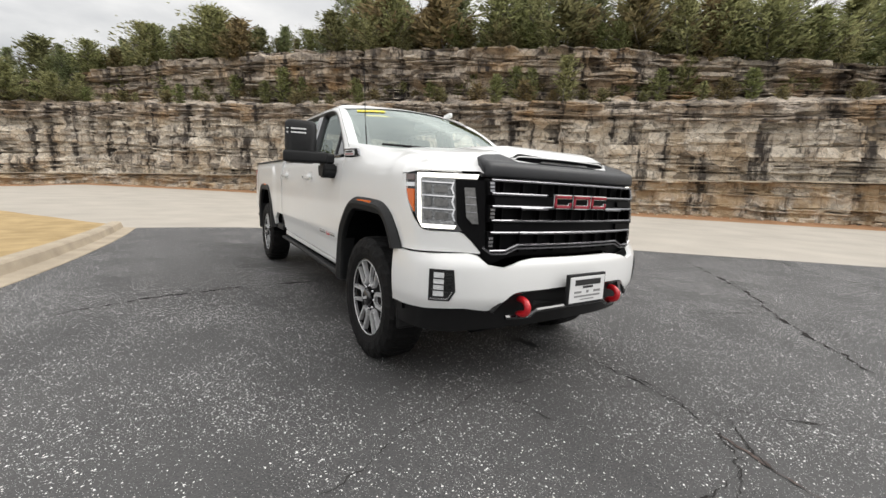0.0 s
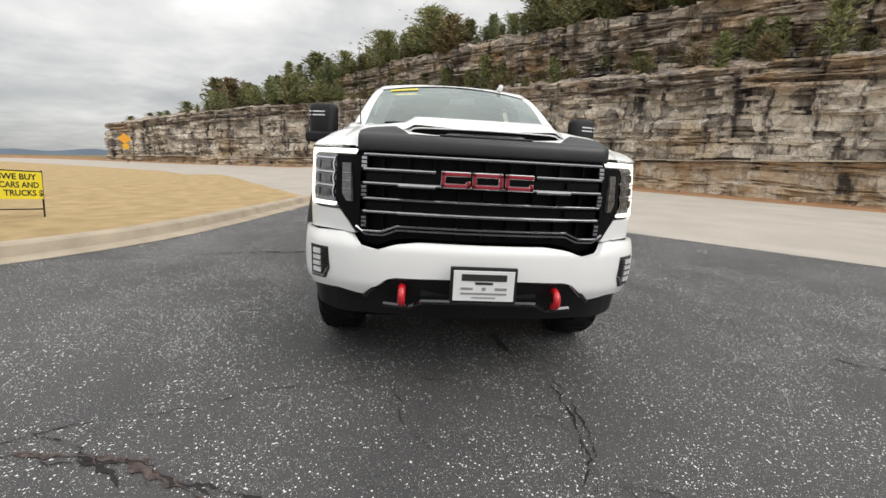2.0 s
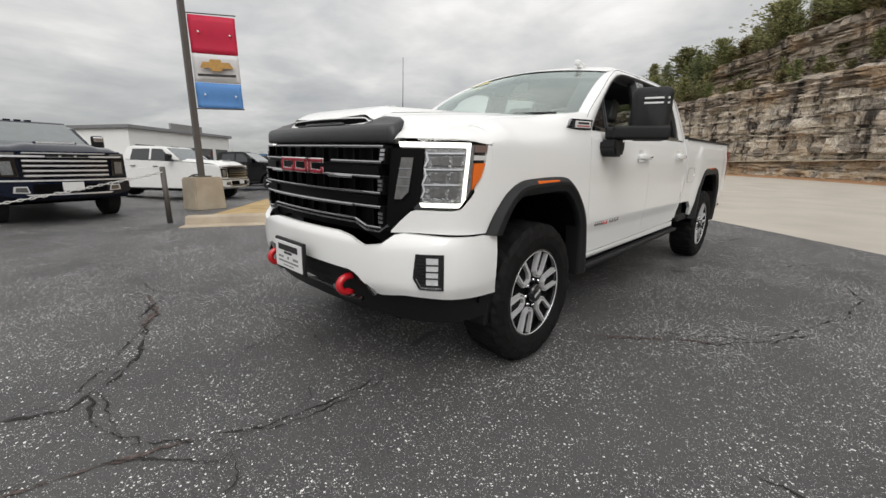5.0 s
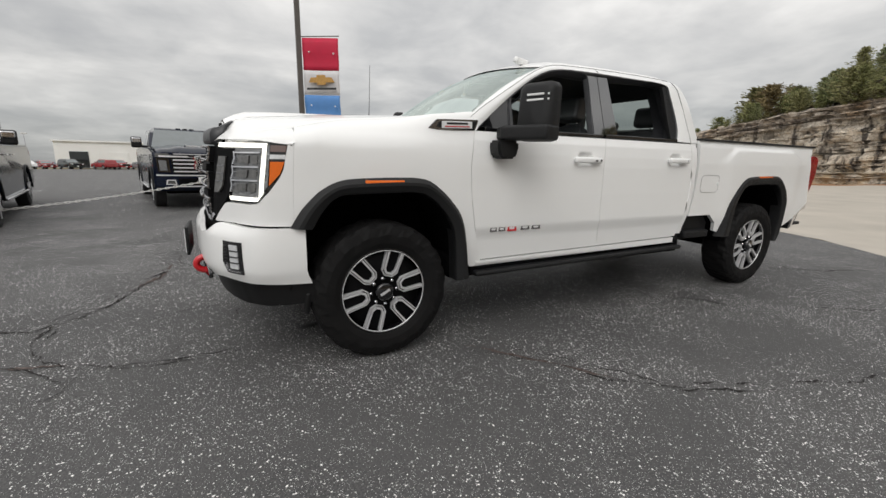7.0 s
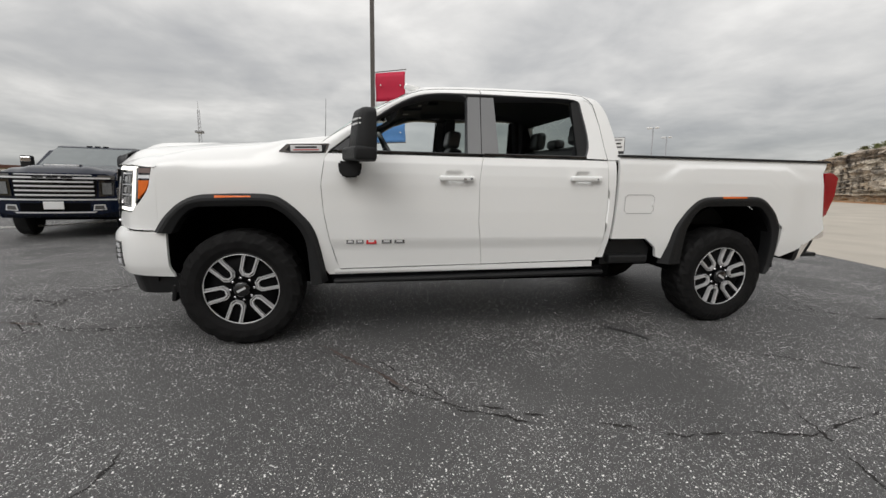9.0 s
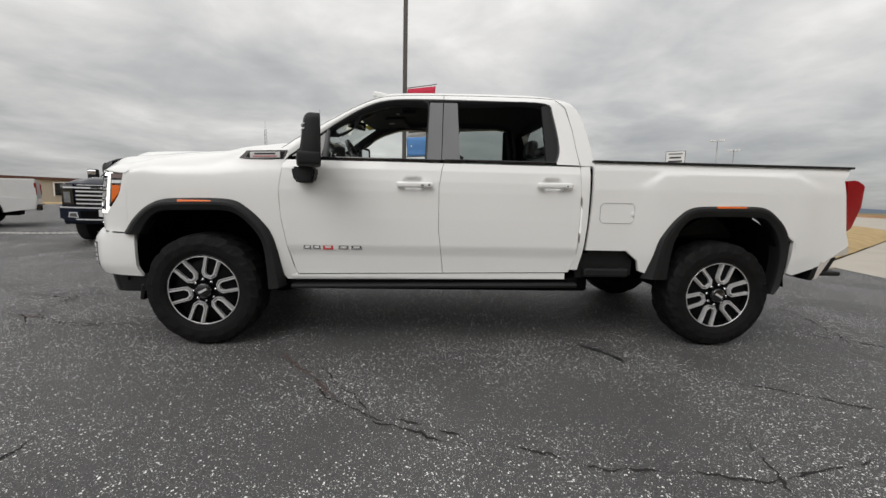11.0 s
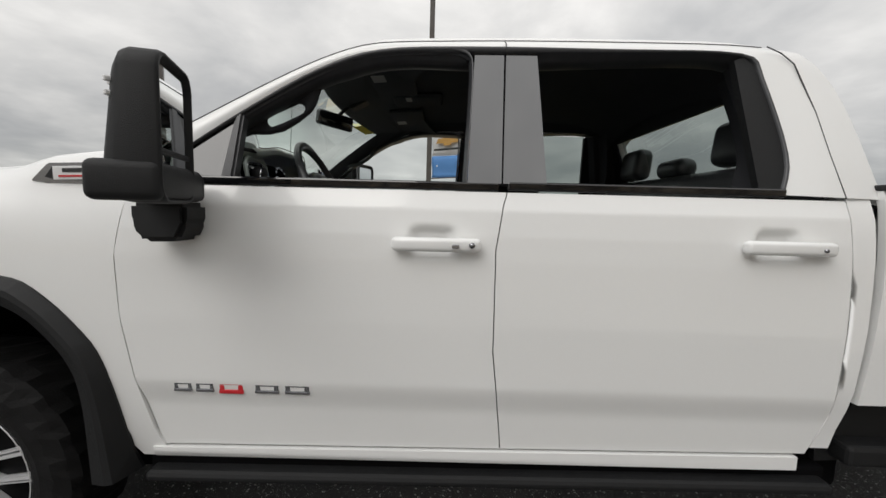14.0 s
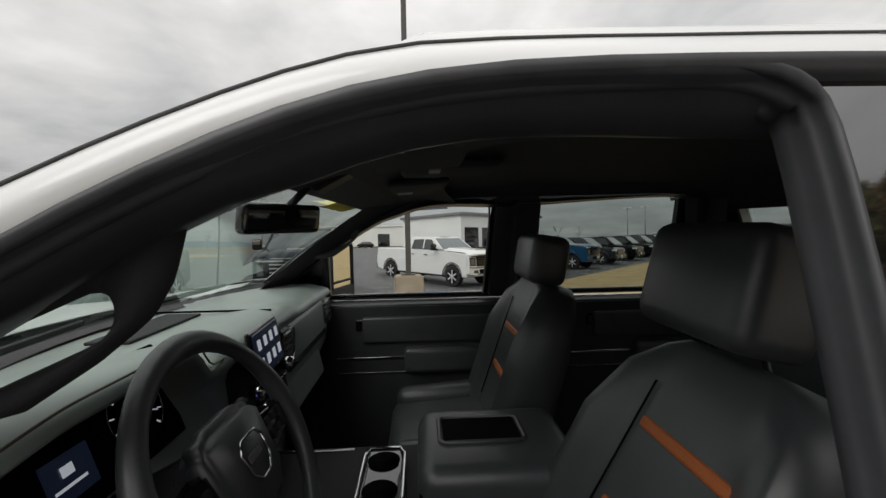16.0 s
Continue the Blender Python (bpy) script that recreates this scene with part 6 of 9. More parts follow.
bm.faces.new([bm.verts.new((-(gx(z) - 0.03), y, z)) for y, z in q])
g = part("rear_passenger_window", bm, M_TINT, truck, "dark privacy glass")
g.visible_shadow = False
# back of the cab with its window
CAB_BACK = [(0.7, 2.945), (1.43, 2.925), (1.66, 2.875), (1.84, 2.80), (1.92, 2.72)]
for name, x0, x1, z0, z1, material in (("cab_back", -0.86, 0.86, 0.75, 1.44, M_WHITE), ("cab_back", -0.68, 0.68, 1.84, 1.92, M_WHITE), ("cab_back", -0.83, -0.62, 1.44, 1.86, M_WHITE), ("cab_back", 0.62, 0.83, 1.44, 1.86, M_WHITE)):
    bm = bmesh.new()
    q = [(x0, z0), (x1, z0), (x1 - (0.13 if x1 > 0.8 and z1 > 1.5 else 0), z1), (x0 + (0.13 if x0 < -0.8 and z1 > 1.5 else 0), z1)]
    f = [bm.verts.new((x, interp(z, CAB_BACK), z)) for x, z in q]
    b = [bm.verts.new((x, interp(z, CAB_BACK) - 0.045, z)) for x, z in q]
    bm.faces.new(f)
    bm.faces.new(b)
    for k in range(4):
        bm.faces.new((f[k], f[(k + 1) % 4], b[(k + 1) % 4], b[k]))
    part(name, bm, material, truck)
bm = bmesh.new()
bm.faces.new([bm.verts.new((x, interp(z, CAB_BACK) - 0.02, z)) for x, z in ((-0.63, 1.44), (0.63, 1.44), (0.63, 1.85), (-0.63, 1.85))])
g = part("rear_window", bm, M_TINT, truck, "dark rear window")
g.visible_shadow = False

for x0, x1, z0, z1 in ((-0.80, 0.80, 1.30, 1.45), (-0.70, 0.70, 1.825, 1.90), (-0.64, 0.64, 1.885, 1.945), (-0.84, -0.60, 1.44, 1.88), (0.60, 0.84, 1.44, 1.88)):
    bm = bmesh.new()
    q = [(x0, z0), (x1, z0), (x1 - (0.12 if x1 > 0.8 and z1 > 1.5 else 0), z1), (x0 + (0.12 if x0 < -0.8 and z1 > 1.5 else 0), z1)]
    f = [bm.verts.new((x, interp(z, CAB_BACK) - 0.050, z)) for x, z in q]
    b = [bm.verts.new((x, interp(z, CAB_BACK) - 0.062, z)) for x, z in q]
    bm.faces.new(f)
    bm.faces.new(b)
    for k in range(4):
        bm.faces.new((f[k], f[(k + 1) % 4], b[(k + 1) % 4], b[k]))
    part("rear_wall_lining", bm, M_LINER, truck)
vs, fs = [], []
for i in range(21):
    u = -1 + i / 10
    (x, y, z), (xm, ym, zm), (xt, yt, zt) = ws(u, 0.705), ws(u, 0.84), ws(u, 0.96)
    vs += [(x * 0.99, y + 0.002, z - 0.006), (x * 0.985, y + 0.03, z - 0.012), (xm * 0.98, ym + 0.04, zm - 0.022), (xt * 0.98, yt + 0.08, zt - 0.035), (xt * 0.98, yt + 0.20, zt - 0.045 - 0.01 * u * u)]
for i in range(20):
    for j in range(4):
        fs.append((i * 5 + j, i * 5 + j + 1, i * 5 + j + 6, i * 5 + j + 5))
mesh_ob("screen_header", vs, fs, M_LINER, truck, True, "black lining above the windscreen")
vs = [tuple(Vector(ws(u, v)) + Vector((0, 0.004, -0.008))) for v in (0.655, 0.71) for u in span(-0.82, -0.42, 6)]
mesh_ob("warning_sticker", vs, [(k, k + 1, k + 7, k + 6) for k in range(5)], M_YELLOW, truck, label="yellow warning sticker on the glass")

# ---- outside fittings ----
for sgn in (1, -1):
    # towing mirror: a rounded shell turned towards the cab, lower housing, glass, marker strips
    swing = Matrix.Translation((sgn * 1.078, 0.848, 1.356)) @ Matrix.Rotation(radians(sgn * 17), 4, "Z")

    def ring_at(y, kw, kh, inset=0.0):
        w, h, r = 0.245 * kw - inset, 0.342 * kh - inset, 0.045
        cx, cz = 0.1225 - 0.02 * (1 - kw), 0.1725
        out = []
        for qx, qz, a0 in ((1, 1, 0), (-1, 1, 90), (-1, -1, 180), (1, -1, 270)):
            for k in range(5):
                a = radians(a0 + 22.5 * k)
                pz = cz + qz * (h / 2 - r) + r * math.sin(a)
                out.append((sgn * (cx + qx * (w / 2 - r) + r * math.cos(a)), y * (1 - 0.45 * smooth01(0.10, 0.34, pz)) if y < 0 else y, pz))
        return out
    bm = bmesh.new()
    rings = [[bm.verts.new(swing @ Vector(p)) for p in ring_at(*q)] for q in ((-0.072, 0.62, 0.80), (-0.060, 0.80, 0.90), (-0.035, 0.94, 0.97), (0.0, 1, 1), (0.052, 1, 1), (0.060, 0.98, 0.985), (0.060, 0.93, 0.95), (0.044, 0.92, 0.94))]
    for p, q in zip(rings, rings[1:]):
        for k in range(20):
            bm.faces.new((p[k], p[(k + 1) % 20], q[(k + 1) % 20], q[k]))
    bm.faces.new(rings[0])
    bm.faces.new(rings[-1][::-1])
    mirror = part("door_mirror", bm, M_PLASTIC, truck, "large black towing mirror", smooth=True)
    for z0, hh, label in ((0.222, 0.19, "mirror glass"), (0.075, 0.085, "convex mirror glass")):
        b = bmesh.new()
        add_box(b, (0.195, 0.006, hh), swing @ Matrix.Translation((sgn * 0.1225, 0.047, z0)), 0.002)
        part("mirror_glass", b, M_MIRROR, mirror, label)
    b = bmesh.new()
    add_box(b, (0.205, 0.012, 0.014), swing @ Matrix.Translation((sgn * 0.1225, 0.050, 0.122)), 0.004)
    part("mirror_divider", b, M_PLASTIC, mirror)
    b = bmesh.new()
    add_box(b, (0.345, 0.150, 0.090), swing @ Matrix.Translation((sgn * 0.080, -0.015, 0.052)), 0.020, 4)
    part("mirror_shroud", b, M_PLASTIC, mirror, smooth=True)
    for z0 in (0.238, 0.268):
        b = bmesh.new()
        add_box(b, (0.115, 0.012, 0.012), swing @ Matrix.Translation((sgn * 0.135, -0.050, z0)), 0.003)
        part("mirror_light", b, M_PLATE, mirror, "pale marker strip")
        b = bmesh.new()
        add_box(b, (0.010, 0.032, 0.012), swing @ Matrix.Translation((sgn * 0.214, -0.036, z0)) @ Matrix.Rotation(radians(sgn * 38), 4, "Z"), 0.003)
        part("mirror_light", b, M_PLATE, mirror, "pale marker strip")
    box("mirror_arm", (0.14, 0.12, 0.085), (sgn * 1.02, 0.815, 1.405), M_PLASTIC, mirror, 0.02)
    bm = bmesh.new()
    add_prism(bm, [(0.728, 1.262), (0.750, 1.247), (0.848, 1.250), (0.872, 1.300), (0.872, 1.362), (0.712, 1.362), (0.712, 1.305)], 0.115, Matrix(((0, 0, sgn, sgn * 0.945), (1, 0, 0, 0), (0, 1, 0, 0), (0, 0, 0, 1))))
    bmesh.ops.bevel(bm, geom=bm.edges[:], offset=0.014, segments=2, affect="EDGES")
    part("mirror_foot", bm, M_PLASTIC, mirror)
    # door handles with cups
    for y in (1.580, 2.64):
        bm = bmesh.new()
        add_box(bm, (0.034, 0.272, 0.052), None, 0.0155, 4)
        for v in bm.verts:
            v.co.x -= 0.55 * v.co.y ** 2
            v.co.z *= 1 - 0.25 * min(1, abs(v.co.y) / 0.136) ** 3
        bm.transform(Matrix.Diagonal((sgn, 1, 1, 1)))
        bm.transform(Matrix.Translation((sgn * 0.984, y, 1.254 if y < 2 else 1.270)))
        h = part("door_handle", bm, M_WHITE, truck, "white painted door handle", smooth=True)
        if y < 2:
            tube("key_cylinder", [(sgn * 0.985, y + 0.107, 1.256), (sgn * 0.998, y + 0.107, 1.256)], 0.009, M_DKCHROME, h, 10)
            box("lock_sensor", (0.006, 0.022, 0.012), (sgn * 0.9995, y + 0.058, 1.252), M_DKCHROME, h, 0.002)
        else:
            tube("key_cylinder", [(sgn * 0.985, y + 0.09, 1.268), (sgn * 0.999, y + 0.09, 1.268)], 0.006, M_DKCHROME, h, 8)
    # fender vent badge
    flat_side = Matrix(((0, 0, sgn, sgn * 0.894), (1, 0, 0, 0), (0, 1, 0, 0), (0, 0, 0, 1)))
    bm = bmesh.new()
    add_prism(bm, [(0.292, 1.418), (0.350, 1.474), (0.645, 1.486), (0.618, 1.404), (0.345, 1.412)], 0.022, flat_side)
    bmesh.ops.bevel(bm, geom=bm.edges[:], offset=0.004, segments=2, affect="EDGES")
    part("fender_vent", bm, M_DKCHROME, truck, "grey fender vent")
    bm = bmesh.new()
    add_prism(bm, [(0.345, 1.430), (0.372, 1.464), (0.628, 1.474), (0.608, 1.418), (0.375, 1.424)], 0.026, flat_side)
    part("fender_vent_inset", bm, M_PLASTIC, truck)
    for zz in (1.428, 1.458):
        box("vent_fin", (0.006, 0.24, 0.005), (sgn * 0.921, 0.49, zz), M_PLASTIC, truck, 0.001)
    box("vent_badge", (0.006, 0.215, 0.042), (sgn * 0.9245, 0.485, 1.446), M_PLATE, truck, 0.002, rot=(2, 0, 0), label="white badge plate")
    box("badge_bar", (0.002, 0.150, 0.012), (sgn * 0.9283, 0.485, 1.454), M_INK, truck, 0, rot=(2, 0, 0))
    box("badge_stripe", (0.002, 0.175, 0.006), (sgn * 0.9283, 0.485, 1.436), M_RED, truck, 0, rot=(2, 0, 0))
    # door lettering
    face = Matrix(((0, 0, sgn, sgn * (interp(0.775, SECTION) + 0.001)), (sgn, 0, 0, 0.975), (0, 1, 0, 0.776), (0, 0, 0, 1)))
    for dx, w, hh, material in ((-0.195, 0.058, 0.034, M_DKCHROME), (-0.125, 0.058, 0.034, M_DKCHROME), (-0.040, 0.078, 0.042, M_RED), (0.075, 0.078, 0.034, M_DKCHROME), (0.172, 0.080, 0.034, M_DKCHROME)):
        for zz in (-1, 1):
            box("door_badge", (0.009, w, hh * 0.30), (sgn * (interp(0.775, SECTION) - 0.004), 0.975 + dx, 0.776 + zz * hh * 0.34), material, truck, 0.002, label="raised plain badge block on the door")
        for yy in (-1, 1):
            box("door_badge", (0.009, w * 0.2, hh), (sgn * (interp(0.775, SECTION) - 0.0045), 0.975 + dx + yy * w * 0.38, 0.776), material, truck, 0.002, label="raised plain badge block on the door")
# fuel door on the driver's side, drawn by its gap
tube("fuel_door_gap", [(0.9675, y, z) for y, z in ((3.03, 1.15), (3.25, 1.15), (3.275, 1.125), (3.275, 1.02), (3.25, 0.995), (3.03, 0.995), (3.005, 1.02), (3.005, 1.125), (3.03, 1.15))], 0.0015, M_STEEL, truck, 4)
box("fuel_door_catch", (0.012, 0.018, 0.03), (0.972, 3.262, 1.07), M_WHITE, truck, 0.004)
box("shark_fin", (0.045, 0.13, 0.05), (0.46, 1.285, 1.985), M_WHITE, truck, 0.016, rot=(-10, 0, 0))
tube("aerial", [(-0.80, 0.44, 1.47), (-0.812, 0.455, 1.70), (-0.823, 0.468, 2.075)], [0.006, 0.003, 0.002], M_PLASTIC, truck, 6)
tube("wiper", [(-0.62, 0.56, 1.545), (0.0, 0.52, 1.55)], 0.009, M_PLASTIC, truck, 5)
tube("wiper", [(0.05, 0.53, 1.548), (0.66, 0.60, 1.54)], 0.009, M_PLASTIC, truck, 5)
# sale strip painted inside the top of the windscreen
for k in range(5):
    u = -0.88 + 0.075 * k
    a, b, c, d = ws(u, 0.76), ws(u + 0.07, 0.765), ws(u + 0.07, 0.835), ws(u, 0.83)
    mesh_ob("windscreen_sticker", [(p[0], p[1] - 0.002, p[2] + 0.006) for p in (a, b, c, d)], [(0, 1, 2, 3)], M_YELLOW, truck, label="yellow price marking on the windscreen")

# ---- cabin ----
M_SCREENON = mat("lit_dash_display", (0.02, 0.025, 0.04), 0.15, var=0.3, scale=30, emit=(0.08, 0.12, 0.26), power=0.045)
M_ICON = mat("lit_white_mark", (0.6, 0.62, 0.65), 0.4, var=0.1, emit=(0.8, 0.85, 0.95), power=0.35)
M_PIANO = mat("piano_black_trim", (0.008, 0.008, 0.009), 0.08, var=0.1, coat=1.0)
M_STITCH = mat("tan_stitching", (0.085, 0.065, 0.045), 0.8, var=0.2)


def cushion(name, size, at_, material, parent, rot=(0, 0, 0), soft=0.05, puff=0.0, label=""):
    """A padded block with broad rounded edges."""
    bm = bmesh.new()
    add_box(bm, size, None, soft, 4)
    if puff:
        for v in bm.verts:
            k = 1 - (2 * v.co.x / size[0]) ** 2
            j = 1 - (2 * v.co.z / size[2]) ** 2
            v.co.y *= 1 + puff * max(0, k) * max(0, j)
    bm.transform(pose(*at_, *rot))
    return part(name, bm, material, parent, label, smooth=True)


def swept_dash():
    """The dashboard as one swept section that swells into a hood over the dials."""
    xs = span(-0.80, 0.80, 64)
    vs, fs = [], []
    for x in xs:
        hump = smooth01(0.25, 0.37, x) * (1 - 0.30 * smooth01(0.60, 0.78, x))
        mid = smooth01(-0.34, -0.24, x) * smooth01(0.26, 0.20, x)
        bow = 0.03 * (1 - (x / 0.8) ** 2)
        sec = [(0.44 - bow, 1.500), (0.60 - bow, 1.512), (0.74, 1.520 + 0.02 * hump), (0.86 + 0.03 * hump, 1.518 + 0.055 * hump + 0.015 * mid), (0.93 + 0.018 * hump + 0.01 * mid, 1.500 + 0.076 * hump + 0.02 * mid),
               (0.948 + 0.018 * hump + 0.01 * mid, 1.482 + 0.076 * hump + 0.01 * mid), (0.935 + 0.02 * hump, 1.462 + 0.085 * hump), (0.90 - 0.06 * hump + 0.03 * mid, 1.44 + 0.08 * hump), (0.905 - 0.04 * hump + 0.03 * mid, 1.385), (0.93 - 0.01 * hump, 1.345), (0.925, 1.27), (0.87, 1.16), (0.80, 1.05), (0.70, 0.90)]
        vs += [(x, y, z) for y, z in sec]
    m = 14
    for i in range(len(xs) - 1):
        for j in range(m - 1):
            fs.append((i * m + j, i * m + j + 1, (i + 1) * m + j + 1, (i + 1) * m + j))
    dash = mesh_ob("dashboard", vs, fs, M_DASH, truck, True, "soft-touch dashboard with stitched edges, windscreen glare painted into its colour")
    tube("dash_stitch", [(x, 0.945 + 0.018 * smooth01(0.25, 0.37, x) * (1 - 0.30 * smooth01(0.60, 0.78, x)), 1.502 + 0.076 * smooth01(0.25, 0.37, x) * (1 - 0.30 * smooth01(0.60, 0.78, x))) for x in span(0.1, 0.78, 30)], 0.0018, M_STITCH, dash, 4)
    box("speaker_grille", (0.30, 0.10, 0.008), (0.0, 0.66, 1.522), M_PLASTIC, dash, 0.003)
    box("dash_seam", (0.006, 0.34, 0.006), (-0.16, 0.74, 1.528), M_WELL, dash, 0.002)
    return dash


dash = swept_dash()
# dials
face = box("dial_panel", (0.37, 0.012, 0.18), (0.47, 0.868, 1.470), M_WELL, truck, 0.004, rot=(18, 0, 0))
TILT_DIAL = Matrix.Translation((0.475, 0.876, 1.475)) @ Matrix.Rotation(radians(18), 4, "X") @ Matrix(((-1, 0, 0, 0), (0, 0, 1, 0), (0, 1, 0, 0), (0, 0, 0, 1)))


def dial(cx, cz, r, a0, a1, ticks):
    pts = [TILT_DIAL @ Vector((cx + r * math.cos(a), cz + r * math.sin(a), 0.004)) for a in span(a0, a1, 20)]
    tube("dial_ring", pts, 0.0012, M_DKCHROME, face, 4)
    for k in range(ticks):
        a = a0 + (a1 - a0) * k / (ticks - 1)
        p, q = [TILT_DIAL @ Vector((cx + rr * math.cos(a), cz + rr * math.sin(a), 0.004)) for rr in (r * 0.80, r * 0.93)]
        tube("dial_tick", [p, q], 0.0014, M_ICON, face, 4)
    p, q = [TILT_DIAL @ Vector((cx + rr * math.cos(a0 + 0.4), cz + rr * math.sin(a0 + 0.4), 0.006)) for rr in (r * 0.1, r * 0.75)]
    tube("dial_needle", [p, q], 0.0014, M_ICON, face, 4)


dial(0.085, -0.005, 0.060, -0.8, 3.9, 11)
for cx, cz in ((-0.105, 0.045), (-0.055, 0.050), (-0.008, 0.052), (0.040, 0.058)):
    dial(cx, cz, 0.023, 0.1, 3.0, 6)
box("driver_display", (0.075, 0.004, 0.062), (0.525, 0.8835, 1.445), M_SCREENON, face, 0.002, rot=(18, 0, 0), label="lit blue driver display")
box("display_mark", (0.018, 0.002, 0.014), (0.530, 0.884, 1.455), M_ICON, face, 0, rot=(18, 0, 0))
box("display_mark", (0.05, 0.002, 0.004), (0.530, 0.889, 1.435), M_ICON, face, 0, rot=(18, 0, 0))


def steering_wheel():
    c = Vector((0.480, 1.092, 1.430))
    tilt = Matrix.Translation(c) @ Matrix.Rotation(radians(26), 4, "X")
    root = empty("steering_wheel")
    root.parent = truck
    R = 0.192
    bm = bmesh.new()
    n, k = 48, 12
    rings = []
    for i in range(n):
        a = 2 * math.pi * i / n
        thick = 0.0175 + 0.002 * math.cos(4 * a)
        rings.append([bm.verts.new(tilt @ Vector(((R + thick * math.cos(b)) * math.cos(a), 0.9 * thick * math.sin(b), (R + thick * math.cos(b)) * math.sin(a)))) for b in [2 * math.pi * j / k for j in range(k)]])
    for i in range(n):
        for j in range(k):
            bm.faces.new((rings[i][j], rings[i][(j + 1) % k], rings[(i + 1) % n][(j + 1) % k], rings[(i + 1) % n][j]))
    part("rim", bm, M_LEATHER, root, "black leather rim", smooth=True)
    bm = bmesh.new()
    add_prism(bm, [(-0.085, 0.055), (-0.055, 0.075), (0.055, 0.075), (0.085, 0.055), (0.075, -0.045), (0.04, -0.085), (-0.04, -0.085), (-0.075, -0.045)], 0.05, tilt @ Matrix(((1, 0, 0, 0), (0, 0, 1, -0.035), (0, 1, 0, 0), (0, 0, 0, 1))))
    bmesh.ops.bevel(bm, geom=bm.edges[:], offset=0.014, segments=3, affect="EDGES")
    part("airbag_cover", bm, M_LEATHER, root, smooth=True)
    for sgn in (1, -1):
        bm = bmesh.new()
        add_prism(bm, [(sgn * 0.07, 0.035), (sgn * 0.185, 0.022), (sgn * 0.185, -0.025), (sgn * 0.075, -0.045)][::-sgn], 0.03, tilt @ Matrix(((1, 0, 0, 0), (0, 0, 1, -0.03), (0, 1, 0, 0), (0, 0, 0, 1))))
        bmesh.ops.bevel(bm, geom=bm.edges[:], offset=0.006, segments=2, affect="EDGES")
        sp = part("spoke", bm, M_PIANO, root)
        for dx in (0.10, 0.125, 0.148):
            for dz in (-0.014, 0.010):
                b = bmesh.new()
                add_box(b, (0.017, 0.006, 0.014), tilt @ Matrix.Translation((sgn * dx, 0.002, dz)), 0.002)
                part("switch", b, M_PLASTIC, sp)
    b = bmesh.new()
    add_prism(b, [(-0.022, -0.09), (0.022, -0.09), (0.03, -0.188), (-0.03, -0.188)], 0.022, tilt @ Matrix(((1, 0, 0, 0), (0, 0, 1, -0.025), (0, 1, 0, 0), (0, 0, 0, 1))))
    part("lower_spoke", b, M_DKCHROME, root, "satin metal lower spoke")
    ring = [(-0.034, 0.016), (-0.022, 0.030), (0.022, 0.030), (0.034, 0.016), (0.030, -0.018), (0.014, -0.034), (-0.014, -0.034), (-0.030, -0.018), (-0.034, 0.016)]
    tube("badge_ring", [tilt @ Vector((x, 0.021, z)) for x, z in ring], 0.0026, M_CHROME, root, 5, "chrome badge ring")
    b = bmesh.new()
    add_box(b, (0.042, 0.004, 0.013), tilt @ Matrix.Translation((0, 0.017, 0)), 0.001)
    part("badge_bar", b, M_DKCHROME, root)
    tube("column", [tilt @ Vector((0, -0.03, -0.01)), tilt @ Vector((0, -0.22, -0.03))], [0.055, 0.07], M_PLASTIC, truck, 14)
    tube("stalk", [tilt @ Vector((0.05, -0.08, 0.0)), tilt @ Vector((0.17, -0.07, 0.02))], [0.009, 0.012], M_PLASTIC, truck, 8)
    tube("shift_lever", [tilt @ Vector((-0.05, -0.09, 0.01)), tilt @ Vector((-0.16, -0.05, 0.045))], [0.009, 0.015], M_PLASTIC, truck, 8)


steering_wheel()
# centre screen and controls
stack = box("centre_controls_panel", (0.30, 0.08, 0.30), (0.035, 0.925, 1.36), M_PLASTIC, truck, 0.02, rot=(8, 0, 0))
box("touch_screen", (0.215, 0.012, 0.125), (0.06, 0.972, 1.478), M_PIANO, truck, 0.006, rot=(10, 0, 4))
scr = box("screen_picture", (0.19, 0.004, 0.105), (0.06, 0.980, 1.479), M_SCREENON, truck, 0.002, rot=(10, 0, 4), label="lit touch screen with rows of icons")
for i in range(4):
    for j in range(2):
        box("screen_icon", (0.020, 0.002, 0.024), (0.127 - 0.045 * i, 0.9825 + 0.176 * (0.021 - 0.044 * j) + 0.07 * (0.067 - 0.045 * i), 1.458 + 0.044 * j), M_ICON, scr, 0, rot=(10, 0, 4))
for x in (-0.075, 0.125):
    tube("knob", [(x, 0.96, 1.395), (x, 0.995, 1.39)], 0.019, M_CHROME, stack, 16, "chrome-ringed knob")
for k in range(7):
    box("button", (0.024, 0.012, 0.016), (-0.06 + 0.028 * k, 0.972, 1.36), M_PIANO, stack, 0.002, rot=(8, 0, 0))
for k in range(7):
    box("button", (0.024, 0.012, 0.016), (-0.06 + 0.028 * k, 0.968, 1.325), M_PLASTIC, stack, 0.002, rot=(8, 0, 0))
box("ignition_light", (0.016, 0.012, 0.016), (0.17, 0.968, 1.36), mat("blue_lit_button", (0.05, 0.05, 0.3), 0.2, emit=(0.15, 0.2, 0.9), power=0.6), stack, 0.004, label="blue lit button")
